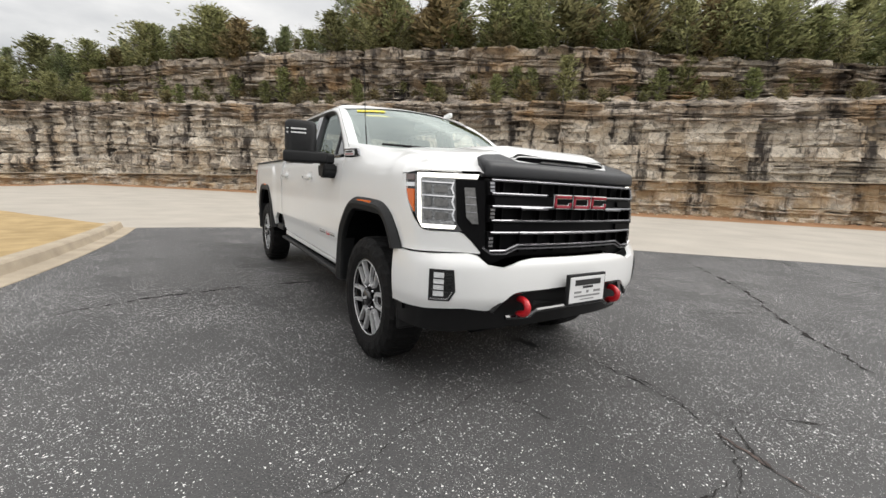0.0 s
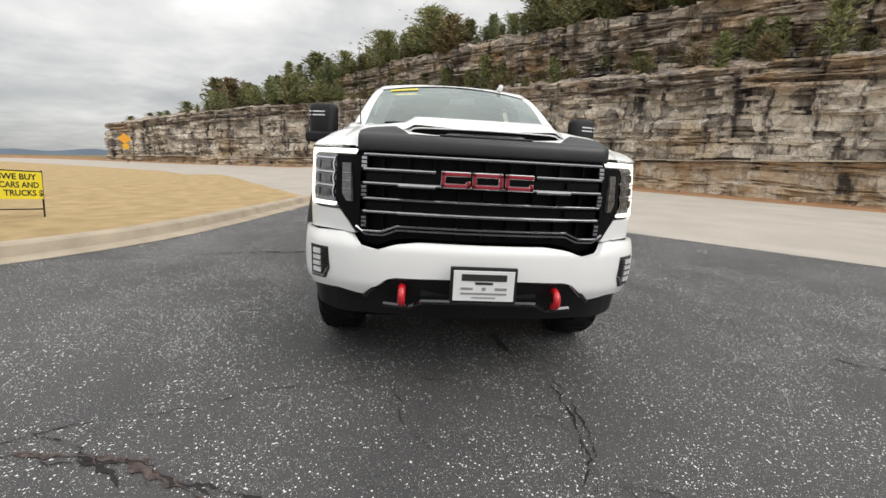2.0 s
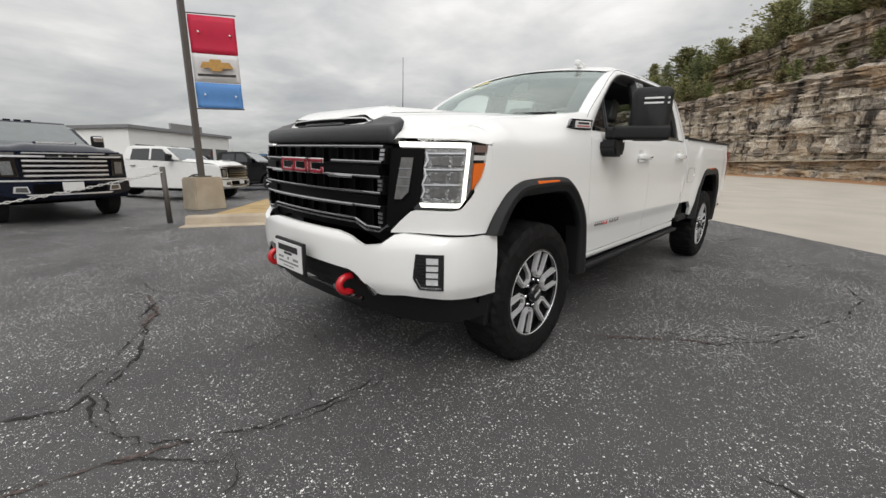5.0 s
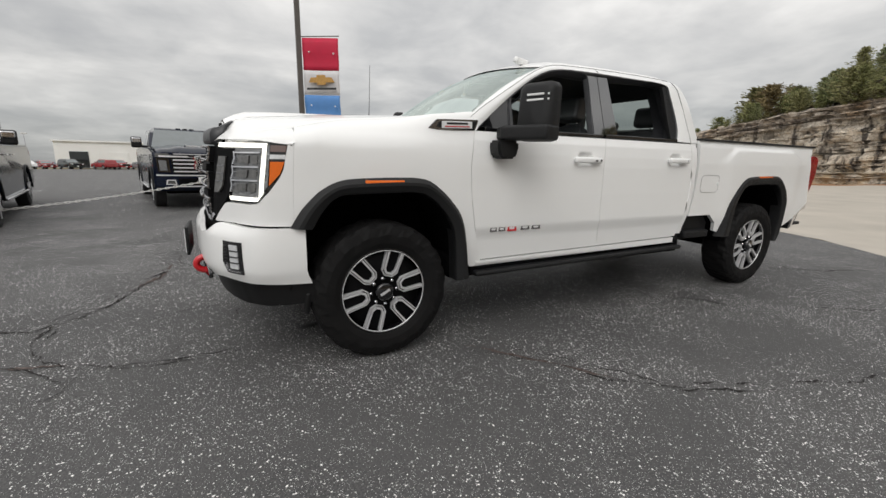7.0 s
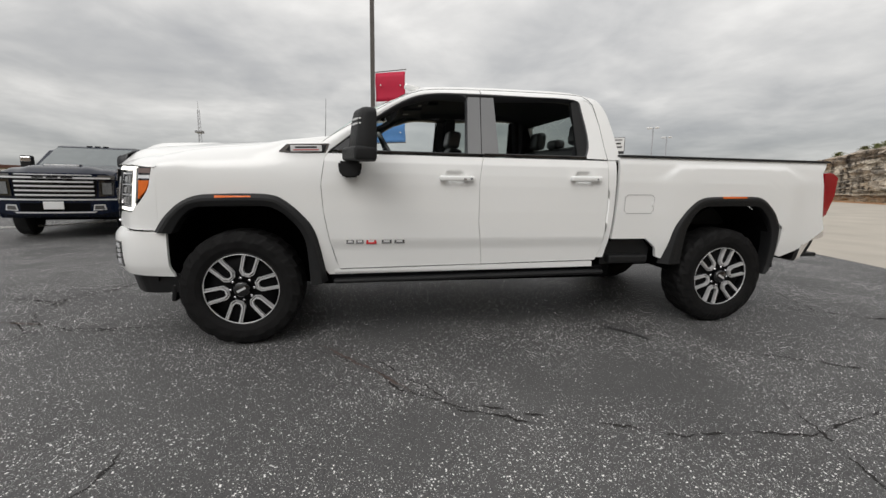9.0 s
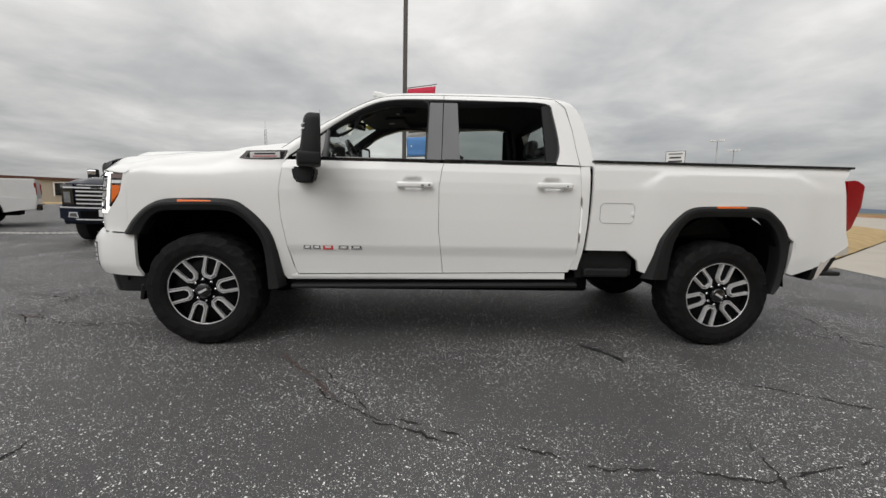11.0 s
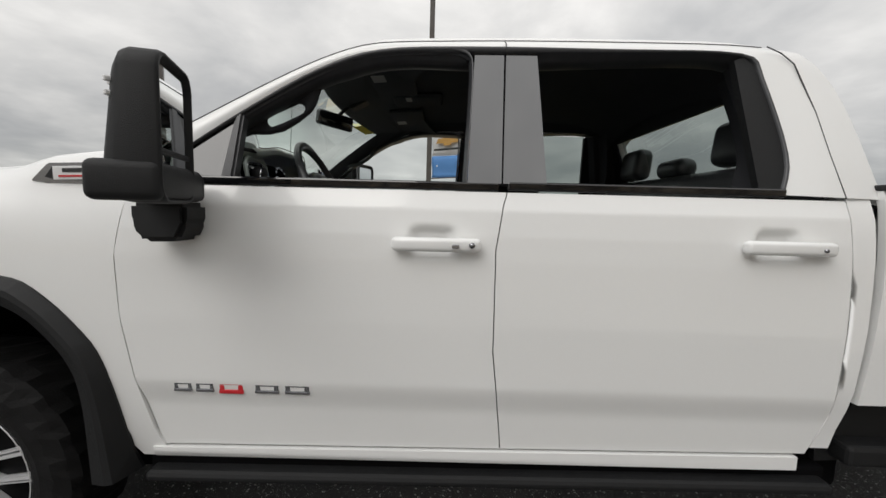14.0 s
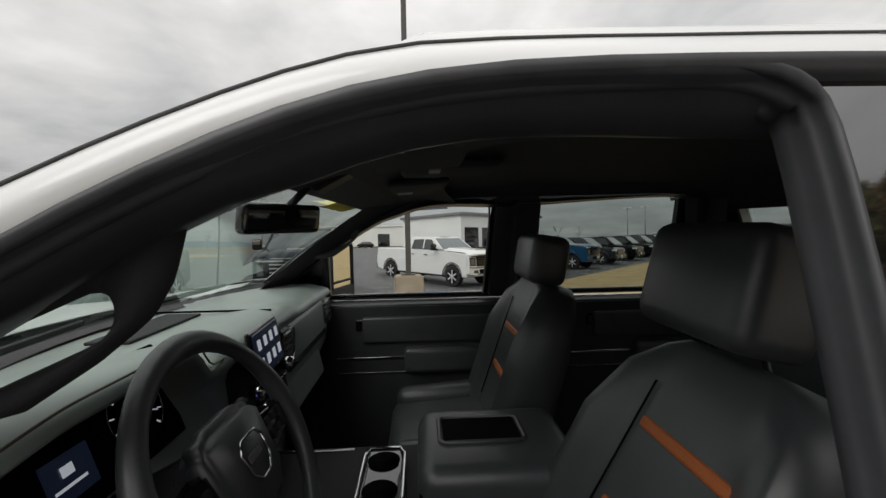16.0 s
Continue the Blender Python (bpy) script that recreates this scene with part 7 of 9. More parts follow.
# air vents and trim panels
for x, w in ((-0.18, 0.10), (-0.70, 0.13)):
    v = box("air_vent", (w, 0.03, 0.10), (x, 0.935, 1.415), M_PIANO, truck, 0.015)
    for k in range(4):
        box("vent_slat", (w - 0.03, 0.02, 0.006), (x, 0.948, 1.385 + 0.02 * k), M_PLASTIC, v, 0.001)
    tube("vent_ring", [(x + (w / 2 - 0.004) * a, 0.953, 1.415 + 0.046 * b) for a, b in ((-1, -0.8), (-1, 0.8), (-0.8, 1), (0.8, 1), (1, 0.8), (1, -0.8), (0.8, -1), (-0.8, -1), (-1, -0.8))], 0.003, M_DKCHROME, v, 5)
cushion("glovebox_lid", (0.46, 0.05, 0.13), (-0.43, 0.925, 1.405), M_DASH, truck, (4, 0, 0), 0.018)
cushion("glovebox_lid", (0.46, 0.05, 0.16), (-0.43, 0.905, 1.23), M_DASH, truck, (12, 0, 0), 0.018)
box("dash_trim", (0.48, 0.012, 0.025), (-0.43, 0.945, 1.335), M_PIANO, truck, 0.004)
panel = box("lamp_switch_panel", (0.135, 0.03, 0.155), (0.752, 0.925, 1.432), M_PIANO, truck, 0.022, rot=(10, 0, 0), seg=3)
for grow, thick, material in ((0.0, 0.0045, M_CHROME), (0.012, 0.008, M_DASH)):
    w, h = 0.064 + grow, 0.074 + grow
    tube("panel_ring", [(0.752 + w * a, 0.943 + 0.17 * (-h * b), 1.432 + h * b) for a, b in ((-1, -0.7), (-1, 0.75), (-0.75, 1), (0.75, 1), (1, 0.75), (1, -0.7), (0.7, -1), (-0.7, -1), (-1, -0.7))], thick, material, panel, 6, "satin silver surround" if not grow else "")
knob = tube("lamp_switch", [(0.765, 0.938, 1.465), (0.765, 0.968, 1.460)], [0.030, 0.026], M_PLASTIC, panel, 18, "round lamp switch knob")
tube("knob_ring", [(0.765 + 0.028 * math.cos(a), 0.967, 1.460 + 0.028 * math.sin(a)) for a in span(0, 2 * math.pi, 20)], 0.003, M_CHROME, knob, 5, "bright ring")
for k in range(3):
    box("dimmer_button", (0.022, 0.010, 0.014), (0.72 + 0.030 * k, 0.957, 1.395), M_PLASTIC, panel, 0.003, rot=(10, 0, 0))
box("trailer_lever", (0.014, 0.016, 0.030), (0.712, 0.950, 1.455), M_CHROME, panel, 0.004)
side_vent = cushion("air_vent", (0.11, 0.09, 0.05), (0.795, 0.895, 1.535), M_DASH, truck, (28, 0, -12), 0.018)
for k in range(4):
    box("vent_slat", (0.082, 0.007, 0.012), (0.797, 0.893 + 0.016 * k, 1.566 - 0.008 * k), M_PLASTIC, side_vent, 0.002, rot=(28, 0, -12))

# console, armrest
console = box("console", (0.30, 0.62, 0.40), (0.02, 1.20, 0.92), M_PLASTIC, truck, 0.03)
cup = box("cup_holder", (0.255, 0.105, 0.03), (0.065, 1.252, 1.119), M_PIANO, truck, 0.012)
for x in (0.0, 0.128):
    tube("cup_well", [(x, 1.252, 1.1375), (x, 1.252, 1.1335)], [0.044, 0.036], M_WELL, cup, 18)
ring = [(0.065 + a * 0.132, 1.252 + b * 0.056, 1.135) for a, b in ((-1, -0.75), (-1, 0.75), (-0.75, 1), (0.75, 1), (1, 0.75), (1, -0.75), (0.75, -1), (-0.75, -1), (-1, -0.75))]
tube("cup_ring", ring, 0.0055, M_CHROME, cup, 6, "bright satin ring round the cup holders")
box("console_tray", (0.20, 0.20, 0.012), (0.03, 1.04, 1.10), M_WELL, truck, 0.01)
box("console_strip", (0.012, 0.26, 0.012), (-0.09, 1.03, 1.118), M_DKCHROME, truck, 0.003)
box("console_strip", (0.012, 0.26, 0.012), (0.16, 1.03, 1.118), M_DKCHROME, truck, 0.003)
arm = cushion("centre_armrest", (0.34, 0.40, 0.20), (0.055, 1.545, 1.130), M_LEATHER, truck, (0, 0, 0), 0.045, label="padded black centre armrest with a tray")
box("armrest_tray", (0.12, 0.20, 0.012), (0.035, 1.51, 1.229), M_WELL, arm, 0.004)
tube("tray_rim", [(0.035 + a * 0.066, 1.51 + b * 0.108, 1.232) for a, b in ((-1, -0.9), (-1, 0.9), (-0.8, 1), (0.8, 1), (1, 0.9), (1, -0.9), (0.8, -1), (-0.8, -1), (-1, -0.9))], 0.007, M_LEATHER, arm, 6)
tube("armrest_stitch", [(-0.095, 1.38, 1.218), (-0.100, 1.72, 1.215)], 0.0016, M_STITCH, arm, 4)
tube("armrest_stitch", [(0.205, 1.38, 1.218), (0.210, 1.72, 1.215)], 0.0016, M_STITCH, arm, 4)
box("armrest_edge", (0.31, 0.008, 0.006), (0.055, 1.352, 1.17), M_WELL, arm, 0.002)
cushion("console_seat", (0.36, 0.24, 0.28), (0.05, 1.66, 0.98), M_LEATHER, truck, (0, 0, 0), 0.05)


def front_seat(cx, y0, tip, rest_at, rest_high):
    seat = empty("front_seat")
    seat.parent = truck
    cushion("seat_cushion", (0.52, 0.54, 0.17), (cx, 1.50, 0.955), M_LEATHER, seat, (4, 0, 0), 0.06)
    cushion("cushion_bolster", (0.10, 0.50, 0.12), (cx - 0.23, 1.50, 1.03), M_LEATHER, seat, (4, 0, 0), 0.045)
    cushion("cushion_bolster", (0.10, 0.50, 0.12), (cx + 0.23, 1.50, 1.03), M_LEATHER, seat, (4, 0, 0), 0.045)
    back = bmesh.new()
    # tapered, waisted back rest with a proud centre panel
    outline = [(0.0, 0.262), (0.22, 0.268), (0.38, 0.262), (0.51, 0.232), (0.575, 0.18), (0.60, 0.12)]
    rows = []
    for h, w in outline:
        row = []
        for k in range(13):
            u = -1 + k / 6
            bol = 0.055 * smooth01(0.55, 0.78, abs(u)) * smooth01(1.02, 0.9, abs(u)) * smooth01(0.56, 0.45, h)
            edge = 0.085 * max(0, abs(u) - 0.82) / 0.18
            row.append((u * w, -0.075 - bol + edge + 0.02 * smooth01(0.5, 0.65, h), h))
        rows.append(row)
    lean = Matrix.Translation((cx, y0, 0.985)) @ Matrix.Rotation(radians(-tip), 4, "X")
    fr = [[back.verts.new(lean @ Vector(p)) for p in r] for r in rows]
    bk = [[back.verts.new(lean @ Vector((p[0] * 0.97, 0.075 - 0.02 * h / 0.65, p[2]))) for p in r] for r, (h, _) in zip(rows, outline)]
    for g, flip in ((fr, 0), (bk, 1)):
        for i in range(len(g) - 1):
            for j in range(12):
                f = (g[i][j], g[i][j + 1], g[i + 1][j + 1], g[i + 1][j])
                back.faces.new(f[::-1] if flip else f)
    for i in range(len(fr) - 1):
        for j in (0, 12):
            back.faces.new((fr[i][j], fr[i + 1][j], bk[i + 1][j], bk[i][j]))
    for j in range(12):
        back.faces.new((fr[-1][j], fr[-1][j + 1], bk[-1][j + 1], bk[-1][j]))
    bmesh.ops.subdivide_edges(back, edges=back.edges[:], cuts=1, use_grid_fill=True, smooth=0.6)
    rest = part("back_rest", back, M_LEATHER, seat, "black leather seat back with orange inlays", smooth=True)
    for za in (1.385, 1.232):
        h = (za - 0.985) / math.cos(radians(tip)) - 0.03
        b = bmesh.new()
        add_box(b, (0.25, 0.03, 0.024), lean @ Matrix.Translation((0.035, -0.066, h)), 0.006)
        part("seat_inlay", b, M_ORANGE, rest, "saddle orange leather inlay")
    for xa in (-0.125, 0.17):
        tube("seat_stitch", [lean @ Vector((xa * 0.8, -0.079, 0.50)), lean @ Vector((xa, -0.079, 0.08))], 0.0022, M_WELL, rest, 4)
    for x in (-0.06, 0.06):
        tube("headrest_post", [lean @ Vector((x, 0.0, 0.56)), (cx + x, rest_at[0], rest_at[1])], 0.007, M_CHROME, seat, 8)
    cushion("headrest", (0.275, 0.135, rest_high), (cx, *rest_at), M_LEATHER, seat, (-tip * 0.5, 0, 0), 0.034)


front_seat(0.43, 1.660, 27, (1.868, 1.668), 0.195)
front_seat(-0.43, 1.652, 18, (1.812, 1.645), 0.175)
# rear bench
cushion("rear_bench", (1.46, 0.52, 0.18), (0, 2.45, 0.98), M_LEATHER, truck, (3, 0, 0), 0.06)
cushion("rear_backrest", (1.46, 0.15, 0.58), (0, 2.76, 1.27), M_LEATHER, truck, (-10, 0, 0), 0.06)
for x, h, z in ((0.47, 0.19, 1.665), (-0.47, 0.19, 1.665), (0.0, 0.10, 1.60)):
    cushion("rear_headrest", (0.25, 0.11, h), (x, 2.81, z), M_LEATHER, truck, (-6, 0, 0), 0.045)
    for s in (-0.05, 0.05):
        tube("headrest_post", [(x + s, 2.80, 1.53), (x + s, 2.81, 1.60)], 0.006, M_CHROME, truck, 8)

# door cards, pillars, floor
box("cabin_floor", (1.70, 2.35, 0.05), (0, 1.75, 0.66), M_LINER, truck)
box("firewall", (1.70, 0.05, 0.85), (0, 0.55, 1.05), M_LINER, truck)
box("rear_bulkhead", (1.60, 0.05, 0.80), (0, 2.87, 1.05), M_LINER, truck)
for sgn in (1, -1):
    for y0, y1 in ((0.72, 1.755), (1.80, 2.80)):
        yc, w = (y0 + y1) / 2, y1 - y0
        bm = bmesh.new()
        add_prism(bm, [(y0, 0.62), (y1, 0.62), (y1, 1.405), (y0, 1.405)], 0.07, Matrix(((0, 0, sgn, sgn * 0.795), (1, 0, 0, 0), (0, 1, 0, 0), (0, 0, 0, 1))))
        for v in bm.verts:
            if v.co.z > 1.2:
                v.co.x -= sgn * 0.012
        card = part("door_card", bm, M_CARD, truck)
        box("door_sill_pad", (0.085, w, 0.02), (sgn * 0.835, yc, 1.405), M_CARD, card, 0.008)
        cushion("door_armrest", (0.07, 0.40, 0.12), (sgn * 0.775, y0 + 0.76, 1.16), M_LEATHER, card, (0, 0, 0), 0.025)
        cushion("door_insert", (0.03, 0.62, 0.12), (sgn * 0.782, y0 + 0.68, 1.30), M_LEATHER, card, (0, 0, 0), 0.012)
        box("door_strip", (0.012, 0.34, 0.010), (sgn * 0.787, y0 + 0.42, 1.168), M_CHROME, card, 0.002, label="thin bright door strip")
        box("door_strip", (0.012, 0.34, 0.006), (sgn * 0.787, y0 + 0.42, 1.10), M_DKCHROME, card, 0.002)
        box("door_pull", (0.015, 0.14, 0.024), (sgn * 0.778, y0 + 0.44, 1.325), M_CHROME, card, 0.005, label="chrome inside door handle")
        box("door_pull_cup", (0.012, 0.20, 0.055), (sgn * 0.784, y0 + 0.44, 1.322), M_PIANO, card, 0.006)
    # inner pillar trims
    for y, w, lean in ((1.835, 0.14, 0.0), (2.755, 0.17, 0.10)):
        bm = bmesh.new()
        q = [(y - w / 2, 1.40), (y + w / 2, 1.40), (y + w / 2 - lean, 1.88), (y - w / 2 - lean, 1.88)]
        a = [bm.verts.new((sgn * (gx(z) - 0.058), yy, z)) for yy, z in q]
        b = [bm.verts.new((sgn * (gx(z) - 0.115), yy + (0.02 if yy < y else -0.02), z)) for yy, z in q]
        bm.faces.new(a)
        bm.faces.new(b)
        for k in range(4):
            bm.faces.new((a[k], a[(k + 1) % 4], b[(k + 1) % 4], b[k]))
        part("pillar_trim", bm, M_LINER, truck)
    tube("seat_belt", [(sgn * 0.745, 1.80, 1.80), (sgn * 0.74, 1.80, 1.45), (sgn * 0.735, 1.83, 1.0)], 0.018, M_LINER, truck, 4)
    # cant rail lining between the window tops and the headliner
    vs, fs = [], []
    for y, z in RAIL_IN:
        x = gx(z)
        vs += [(sgn * (x - 0.105), y, z - 0.012), (sgn * (x - 0.16), y, z + 0.015), (sgn * (x - 0.24), y, z + 0.045)]
    for i in range(len(RAIL_IN) - 1):
        for j in (0, 1):
            fs.append((i * 3 + j, i * 3 + j + 1, (i + 1) * 3 + j + 1, (i + 1) * 3 + j))
    mesh_ob("cant_rail_lining", vs, fs, M_LINER, truck, True)
    # grab handle moulded into the front pillar trim, with a pill-shaped opening
    sy, sz = (0.0, 0.0) if sgn > 0 else (-0.035, 0.028)
    ha, hb, hr = (0.985, 1.657), (1.077, 1.698), 0.021
    hc = ((ha[0] + hb[0]) / 2, (ha[1] + hb[1]) / 2)
    rim = [(0.80, 1.556), (0.86, 1.592), (0.905, 1.607), (0.97, 1.607), (1.02, 1.619), (1.075, 1.655), (1.122, 1.697), (1.142, 1.732), (1.160, 1.80), (1.10, 1.768), (1.00, 1.712), (0.90, 1.650), (0.80, 1.578)]
    rings = [[] for _ in range(10)]
    run = math.atan2(hb[1] - ha[1], hb[0] - ha[0])
    for k in range(72):
        a = 2 * math.pi * k / 72
        d = (math.cos(a), math.sin(a))
        reach = 0.3
        for p, q in zip(rim, rim[1:] + rim[:1]):
            ex, ez = q[0] - p[0], q[1] - p[1]
            den = d[0] * ez - d[1] * ex
            if abs(den) > 1e-9:
                u = ((p[0] - hc[0]) * ez - (p[1] - hc[1]) * ex) / den
                w = ((p[0] - hc[0]) * d[1] - (p[1] - hc[1]) * d[0]) / den
                if u > 0 and 0 <= w <= 1:
                    reach = min(reach, u)
        # edge of the pill in this direction
        half = math.hypot(hb[0] - ha[0], hb[1] - ha[1]) / 2
        c, n = abs(math.cos(a - run)), abs(math.sin(a - run))
        hole = hr / n if n > 1e-6 and hr / n * c <= half else half * c + math.sqrt(max(0.0, hr * hr - (half * n) ** 2))
        for j, (f, dx) in enumerate(((0.0, 0.0), (0.12, 0.014), (0.35, 0.021), (0.65, 0.021), (0.88, 0.014), (1.0, 0.0), (0.88, -0.014), (0.65, -0.02), (0.35, -0.02), (0.12, -0.014))):
            r = hole + (max(reach, hole + 0.012) - hole) * f
            y, z = hc[0] + d[0] * r, hc[1] + d[1] * r
            rings[j].append((sgn * (0.722 - 0.10 * (z - 1.65) + dx), y + sy, z + sz))
    vs = [p for r in rings for p in r]
    fs = []
    for j in range(10):
        for k in range(72):
            f = (j * 72 + k, j * 72 + (k + 1) % 72, (j + 1) % 10 * 72 + (k + 1) % 72, (j + 1) % 10 * 72 + k)
            fs.append(f if sgn < 0 else f[::-1])
    mesh_ob("grab_handle", vs, fs, M_LINER if sgn > 0 else M_PILLAR_LIT, truck, True, "black pillar trim with a grab handle opening")
    # sun visors with pale labels
    vz = cushion("sun_visor", (0.40, 0.19, 0.018), (sgn * 0.36, 1.36, 1.906), M_LINER, truck, (4, 0, 0), 0.01)
    box("visor_label", (0.09, 0.055, 0.002), (sgn * 0.44, 1.31, 1.8935), M_GREYINK, vz, 0, rot=(4, 0, 0), label="pale printed label")
cushion("overhead_console", (0.20, 0.26, 0.026), (0, 1.44, 1.925), M_LINER, truck, (2, 0, 0), 0.018)
box("map_lamp", (0.06, 0.03, 0.006), (0.06, 1.40, 1.909), M_GREYINK, truck, 0.002)
mir = cushion("interior_mirror", (0.26, 0.035, 0.075), (0.055, 1.022, 1.797), M_PIANO, truck, (-6, 0, -25), 0.014, label="black rear-view mirror")
tube("mirror_stem", [(0.045, 1.02, 1.81), (0.0, 1.10, 1.905)], 0.010, M_PLASTIC, mir, 8)
box("mirror_sensor", (0.10, 0.12, 0.04), (0.0, 1.14, 1.905), M_PLASTIC, truck, 0.012, rot=(28, 0, 0))

# ---- parked vehicles ----
M_TYRE2 = mat("parked_tyre", (0.016, 0.016, 0.017), 0.85, var=0.2)
M_CARGLASS = mat("dark_car_glass", (0.012, 0.015, 0.017), 0.05, var=0.1, coat=1.0)
# parked windscreens: the sky's reflection is put into this paler glass colour
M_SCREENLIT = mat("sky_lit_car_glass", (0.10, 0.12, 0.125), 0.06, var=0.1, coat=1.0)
PAINT = {
    "navy": mat("navy_car_paint", (0.003, 0.007, 0.020), 0.10, var=0.1, coat=0.0, spec=0.35),
    "white": mat("parked_white_paint", (0.76, 0.76, 0.75), 0.3, var=0.02, coat=0.8),
    "black": mat("black_car_paint", (0.005, 0.005, 0.006), 0.12, var=0.1, coat=0.0, spec=0.4),
    "blue": mat("blue_car_paint", (0.012, 0.075, 0.17), 0.25, var=0.1, coat=1.0),
    "charcoal": mat("charcoal_car_paint", (0.035, 0.037, 0.04), 0.28, metal=0.3, var=0.1, coat=1.0),
    "silver": mat("silver_car_paint", (0.36, 0.37, 0.38), 0.3, metal=0.5, var=0.06, coat=0.8),
    "red": mat("red_car_paint", (0.30, 0.012, 0.015), 0.25, var=0.1, coat=1.0),
    "green": mat("dark_green_car_paint", (0.012, 0.022, 0.016), 0.25, var=0.1, coat=1.0),
}


def car_wheel(root, x, y, r, rim):
    sgn = 1 if x > 0 else -1
    w = empty("wheel")
    w.parent = root
    w.matrix_basis = pose(x, y, r)
    bm = bmesh.new()
    add_tube(bm, [(-sgn * 0.12, 0, 0), (-sgn * 0.10, 0, 0), (sgn * 0.10, 0, 0), (sgn * 0.12, 0, 0)], [r - 0.04, r, r, r - 0.04], 28)
    part("tyre", bm, M_TYRE2, w, smooth=False)
    bm = bmesh.new()
    add_tube(bm, [(sgn * 0.10, 0, 0), (sgn * 0.123, 0, 0)], [r * 0.66, r * 0.64], 24)
    part("rim", bm, M_WELL, w)
    for k in range(6):
        a = 2 * math.pi * k / 6
        box("spoke", (0.012, r * 0.14, r * 0.62), (sgn * 0.128, r * 0.31 * math.sin(-a), r * 0.31 * math.cos(a)), rim, w, 0, rot=(math.degrees(a), 0, 0))
    tube("hub", [(sgn * 0.12, 0, 0), (sgn * 0.14, 0, 0)], r * 0.17, rim, w, 10)


def side_prism(outline, half, taper=0.0, ztop=1.0, zmax=2.0, bevel=0.03):
    bm = bmesh.new()
    to = Matrix(((0, 0, 1, -half), (1, 0, 0, 0), (0, 1, 0, 0), (0, 0, 0, 1)))
    add_prism(bm, outline, 2 * half, to)
    for v in bm.verts:
        if v.co.z > ztop:
            v.co.x *= 1 - taper * (v.co.z - ztop) / (zmax - ztop)
    if bevel:
        bmesh.ops.bevel(bm, geom=[e for e in bm.edges if abs(e.verts[0].co.x - e.verts[1].co.x) < 0.01 and e.calc_length() > 0.02], offset=bevel, segments=2, affect="EDGES")
    return bm


def pickup_nose(root, P, chrome, f, hood, half, bright):
    """Hood, grille, lamps and bumper of a parked pickup, bent to its bowed nose."""
    def bow(x, z):
        return f - 0.09 + 0.20 * (x / half) ** 2 + 0.10 * max(0, z - 1.05) ** 1.5

    def mirrored(name, outline, depth, proud, material, label=""):
        for sgn in (1, -1):
            nose_plate(name, [(sgn * x, z) for x, z in outline][::sgn], depth, proud, material, label, root, bow)
    top = hood - 0.02
    # bright chrome uses a pale half-metal, with the sky's reflection put into it
    shiny = M_MACHINED if bright else M_BLACKGLOSS
    # hood with a raised middle
    vs, fs, nx, ny = [], [], 24, 14
    for i in range(nx + 1):
        x = (half - 0.10) * (-1 + 2 * i / nx)
        for j in range(ny + 1):
            v = j / ny
            y = bow(x, 1.2) + 0.04 + (0.72 - bow(x, 1.2) - 0.04) * v
            edge = 1 - abs(x) / (half - 0.10)
            z = hood - 0.10 + 0.13 * min(1, v * 5) ** 0.5 + 0.07 * v + 0.05 * smooth01(0.25, 0.5, edge) - 0.04 * (1 - min(1, edge * 6)) ** 2
            vs.append((x, y, z))
    for i in range(nx):
        for j in range(ny):
            k = i * (ny + 1) + j
            fs.append((k, k + ny + 1, k + ny + 2, k + 1))
    mesh_ob("hood", vs, fs, P, root, True)
    box("hood_scoop", (0.62, 0.10, 0.05), (0, f + 0.42, hood + 0.105), P, root, 0.02)
    box("scoop_insert", (0.56, 0.04, 0.034), (0, f + 0.36, hood + 0.105), shiny, root, 0.006)
    nose_plate("fascia", [(-0.95, 0.60), (0.95, 0.60), (0.93, top - 0.10), (0.80, top - 0.03), (-0.80, top - 0.03), (-0.93, top - 0.10)], 0.10, 0.0, P, "", root, bow)
    gb, gt = 0.84, top - 0.09
    nose_plate("grille", [(-0.62, gb), (0.62, gb), (0.66, gt), (-0.66, gt)], 0.05, 0.012, M_DEEP, "", root, bow)
    for k in range(4):
        z = gb + 0.03 + (gt - gb - 0.15) * k / 3
        nose_plate("grille_bar", [(-0.61, z), (0.61, z), (0.61, z + 0.030), (-0.61, z + 0.030)], 0.03, 0.034, shiny, "bright grille bar" if bright else "", root, bow)
        # a black strip below each bar stands in for its shade
        nose_plate("grille_shade", [(-0.61, z - 0.022), (0.61, z - 0.022), (0.61, z - 0.003), (-0.61, z - 0.003)], 0.03, 0.026, M_BLACKGLOSS, "", root, bow)
    nose_plate("grille_crossbar", [(-0.86, gt - 0.045), (0.86, gt - 0.045), (0.88, gt - 0.012), (-0.88, gt - 0.012)], 0.04, 0.038, shiny, "", root, bow)
    nose_plate("grille_top_bar", [(-0.60, gt + 0.020), (0.60, gt + 0.020), (0.58, gt + 0.038), (-0.58, gt + 0.038)], 0.04, 0.030, shiny, "", root, bow)
    for x in (-0.22, 0.0, 0.22):
        nose_plate("badge_bar", [(x - 0.09, gt - 0.038), (x + 0.09, gt - 0.038), (x + 0.09, gt - 0.012), (x - 0.09, gt - 0.012)], 0.01, 0.042, M_INK, "", root, bow)
    mirrored("headlamp", [(0.67, gt - 0.04), (0.93, gt - 0.05), (0.94, gt + 0.03), (0.68, gt + 0.035)], 0.05, 0.022, M_LAMPLIT if not bright else M_LAMPDARK, "headlamp behind clear glass")
    mirrored("lamp_pod", [(0.67, gb + 0.02), (0.90, gb + 0.03), (0.93, gt - 0.07), (0.69, gt - 0.07)], 0.04, 0.014, M_BLACKGLOSS)
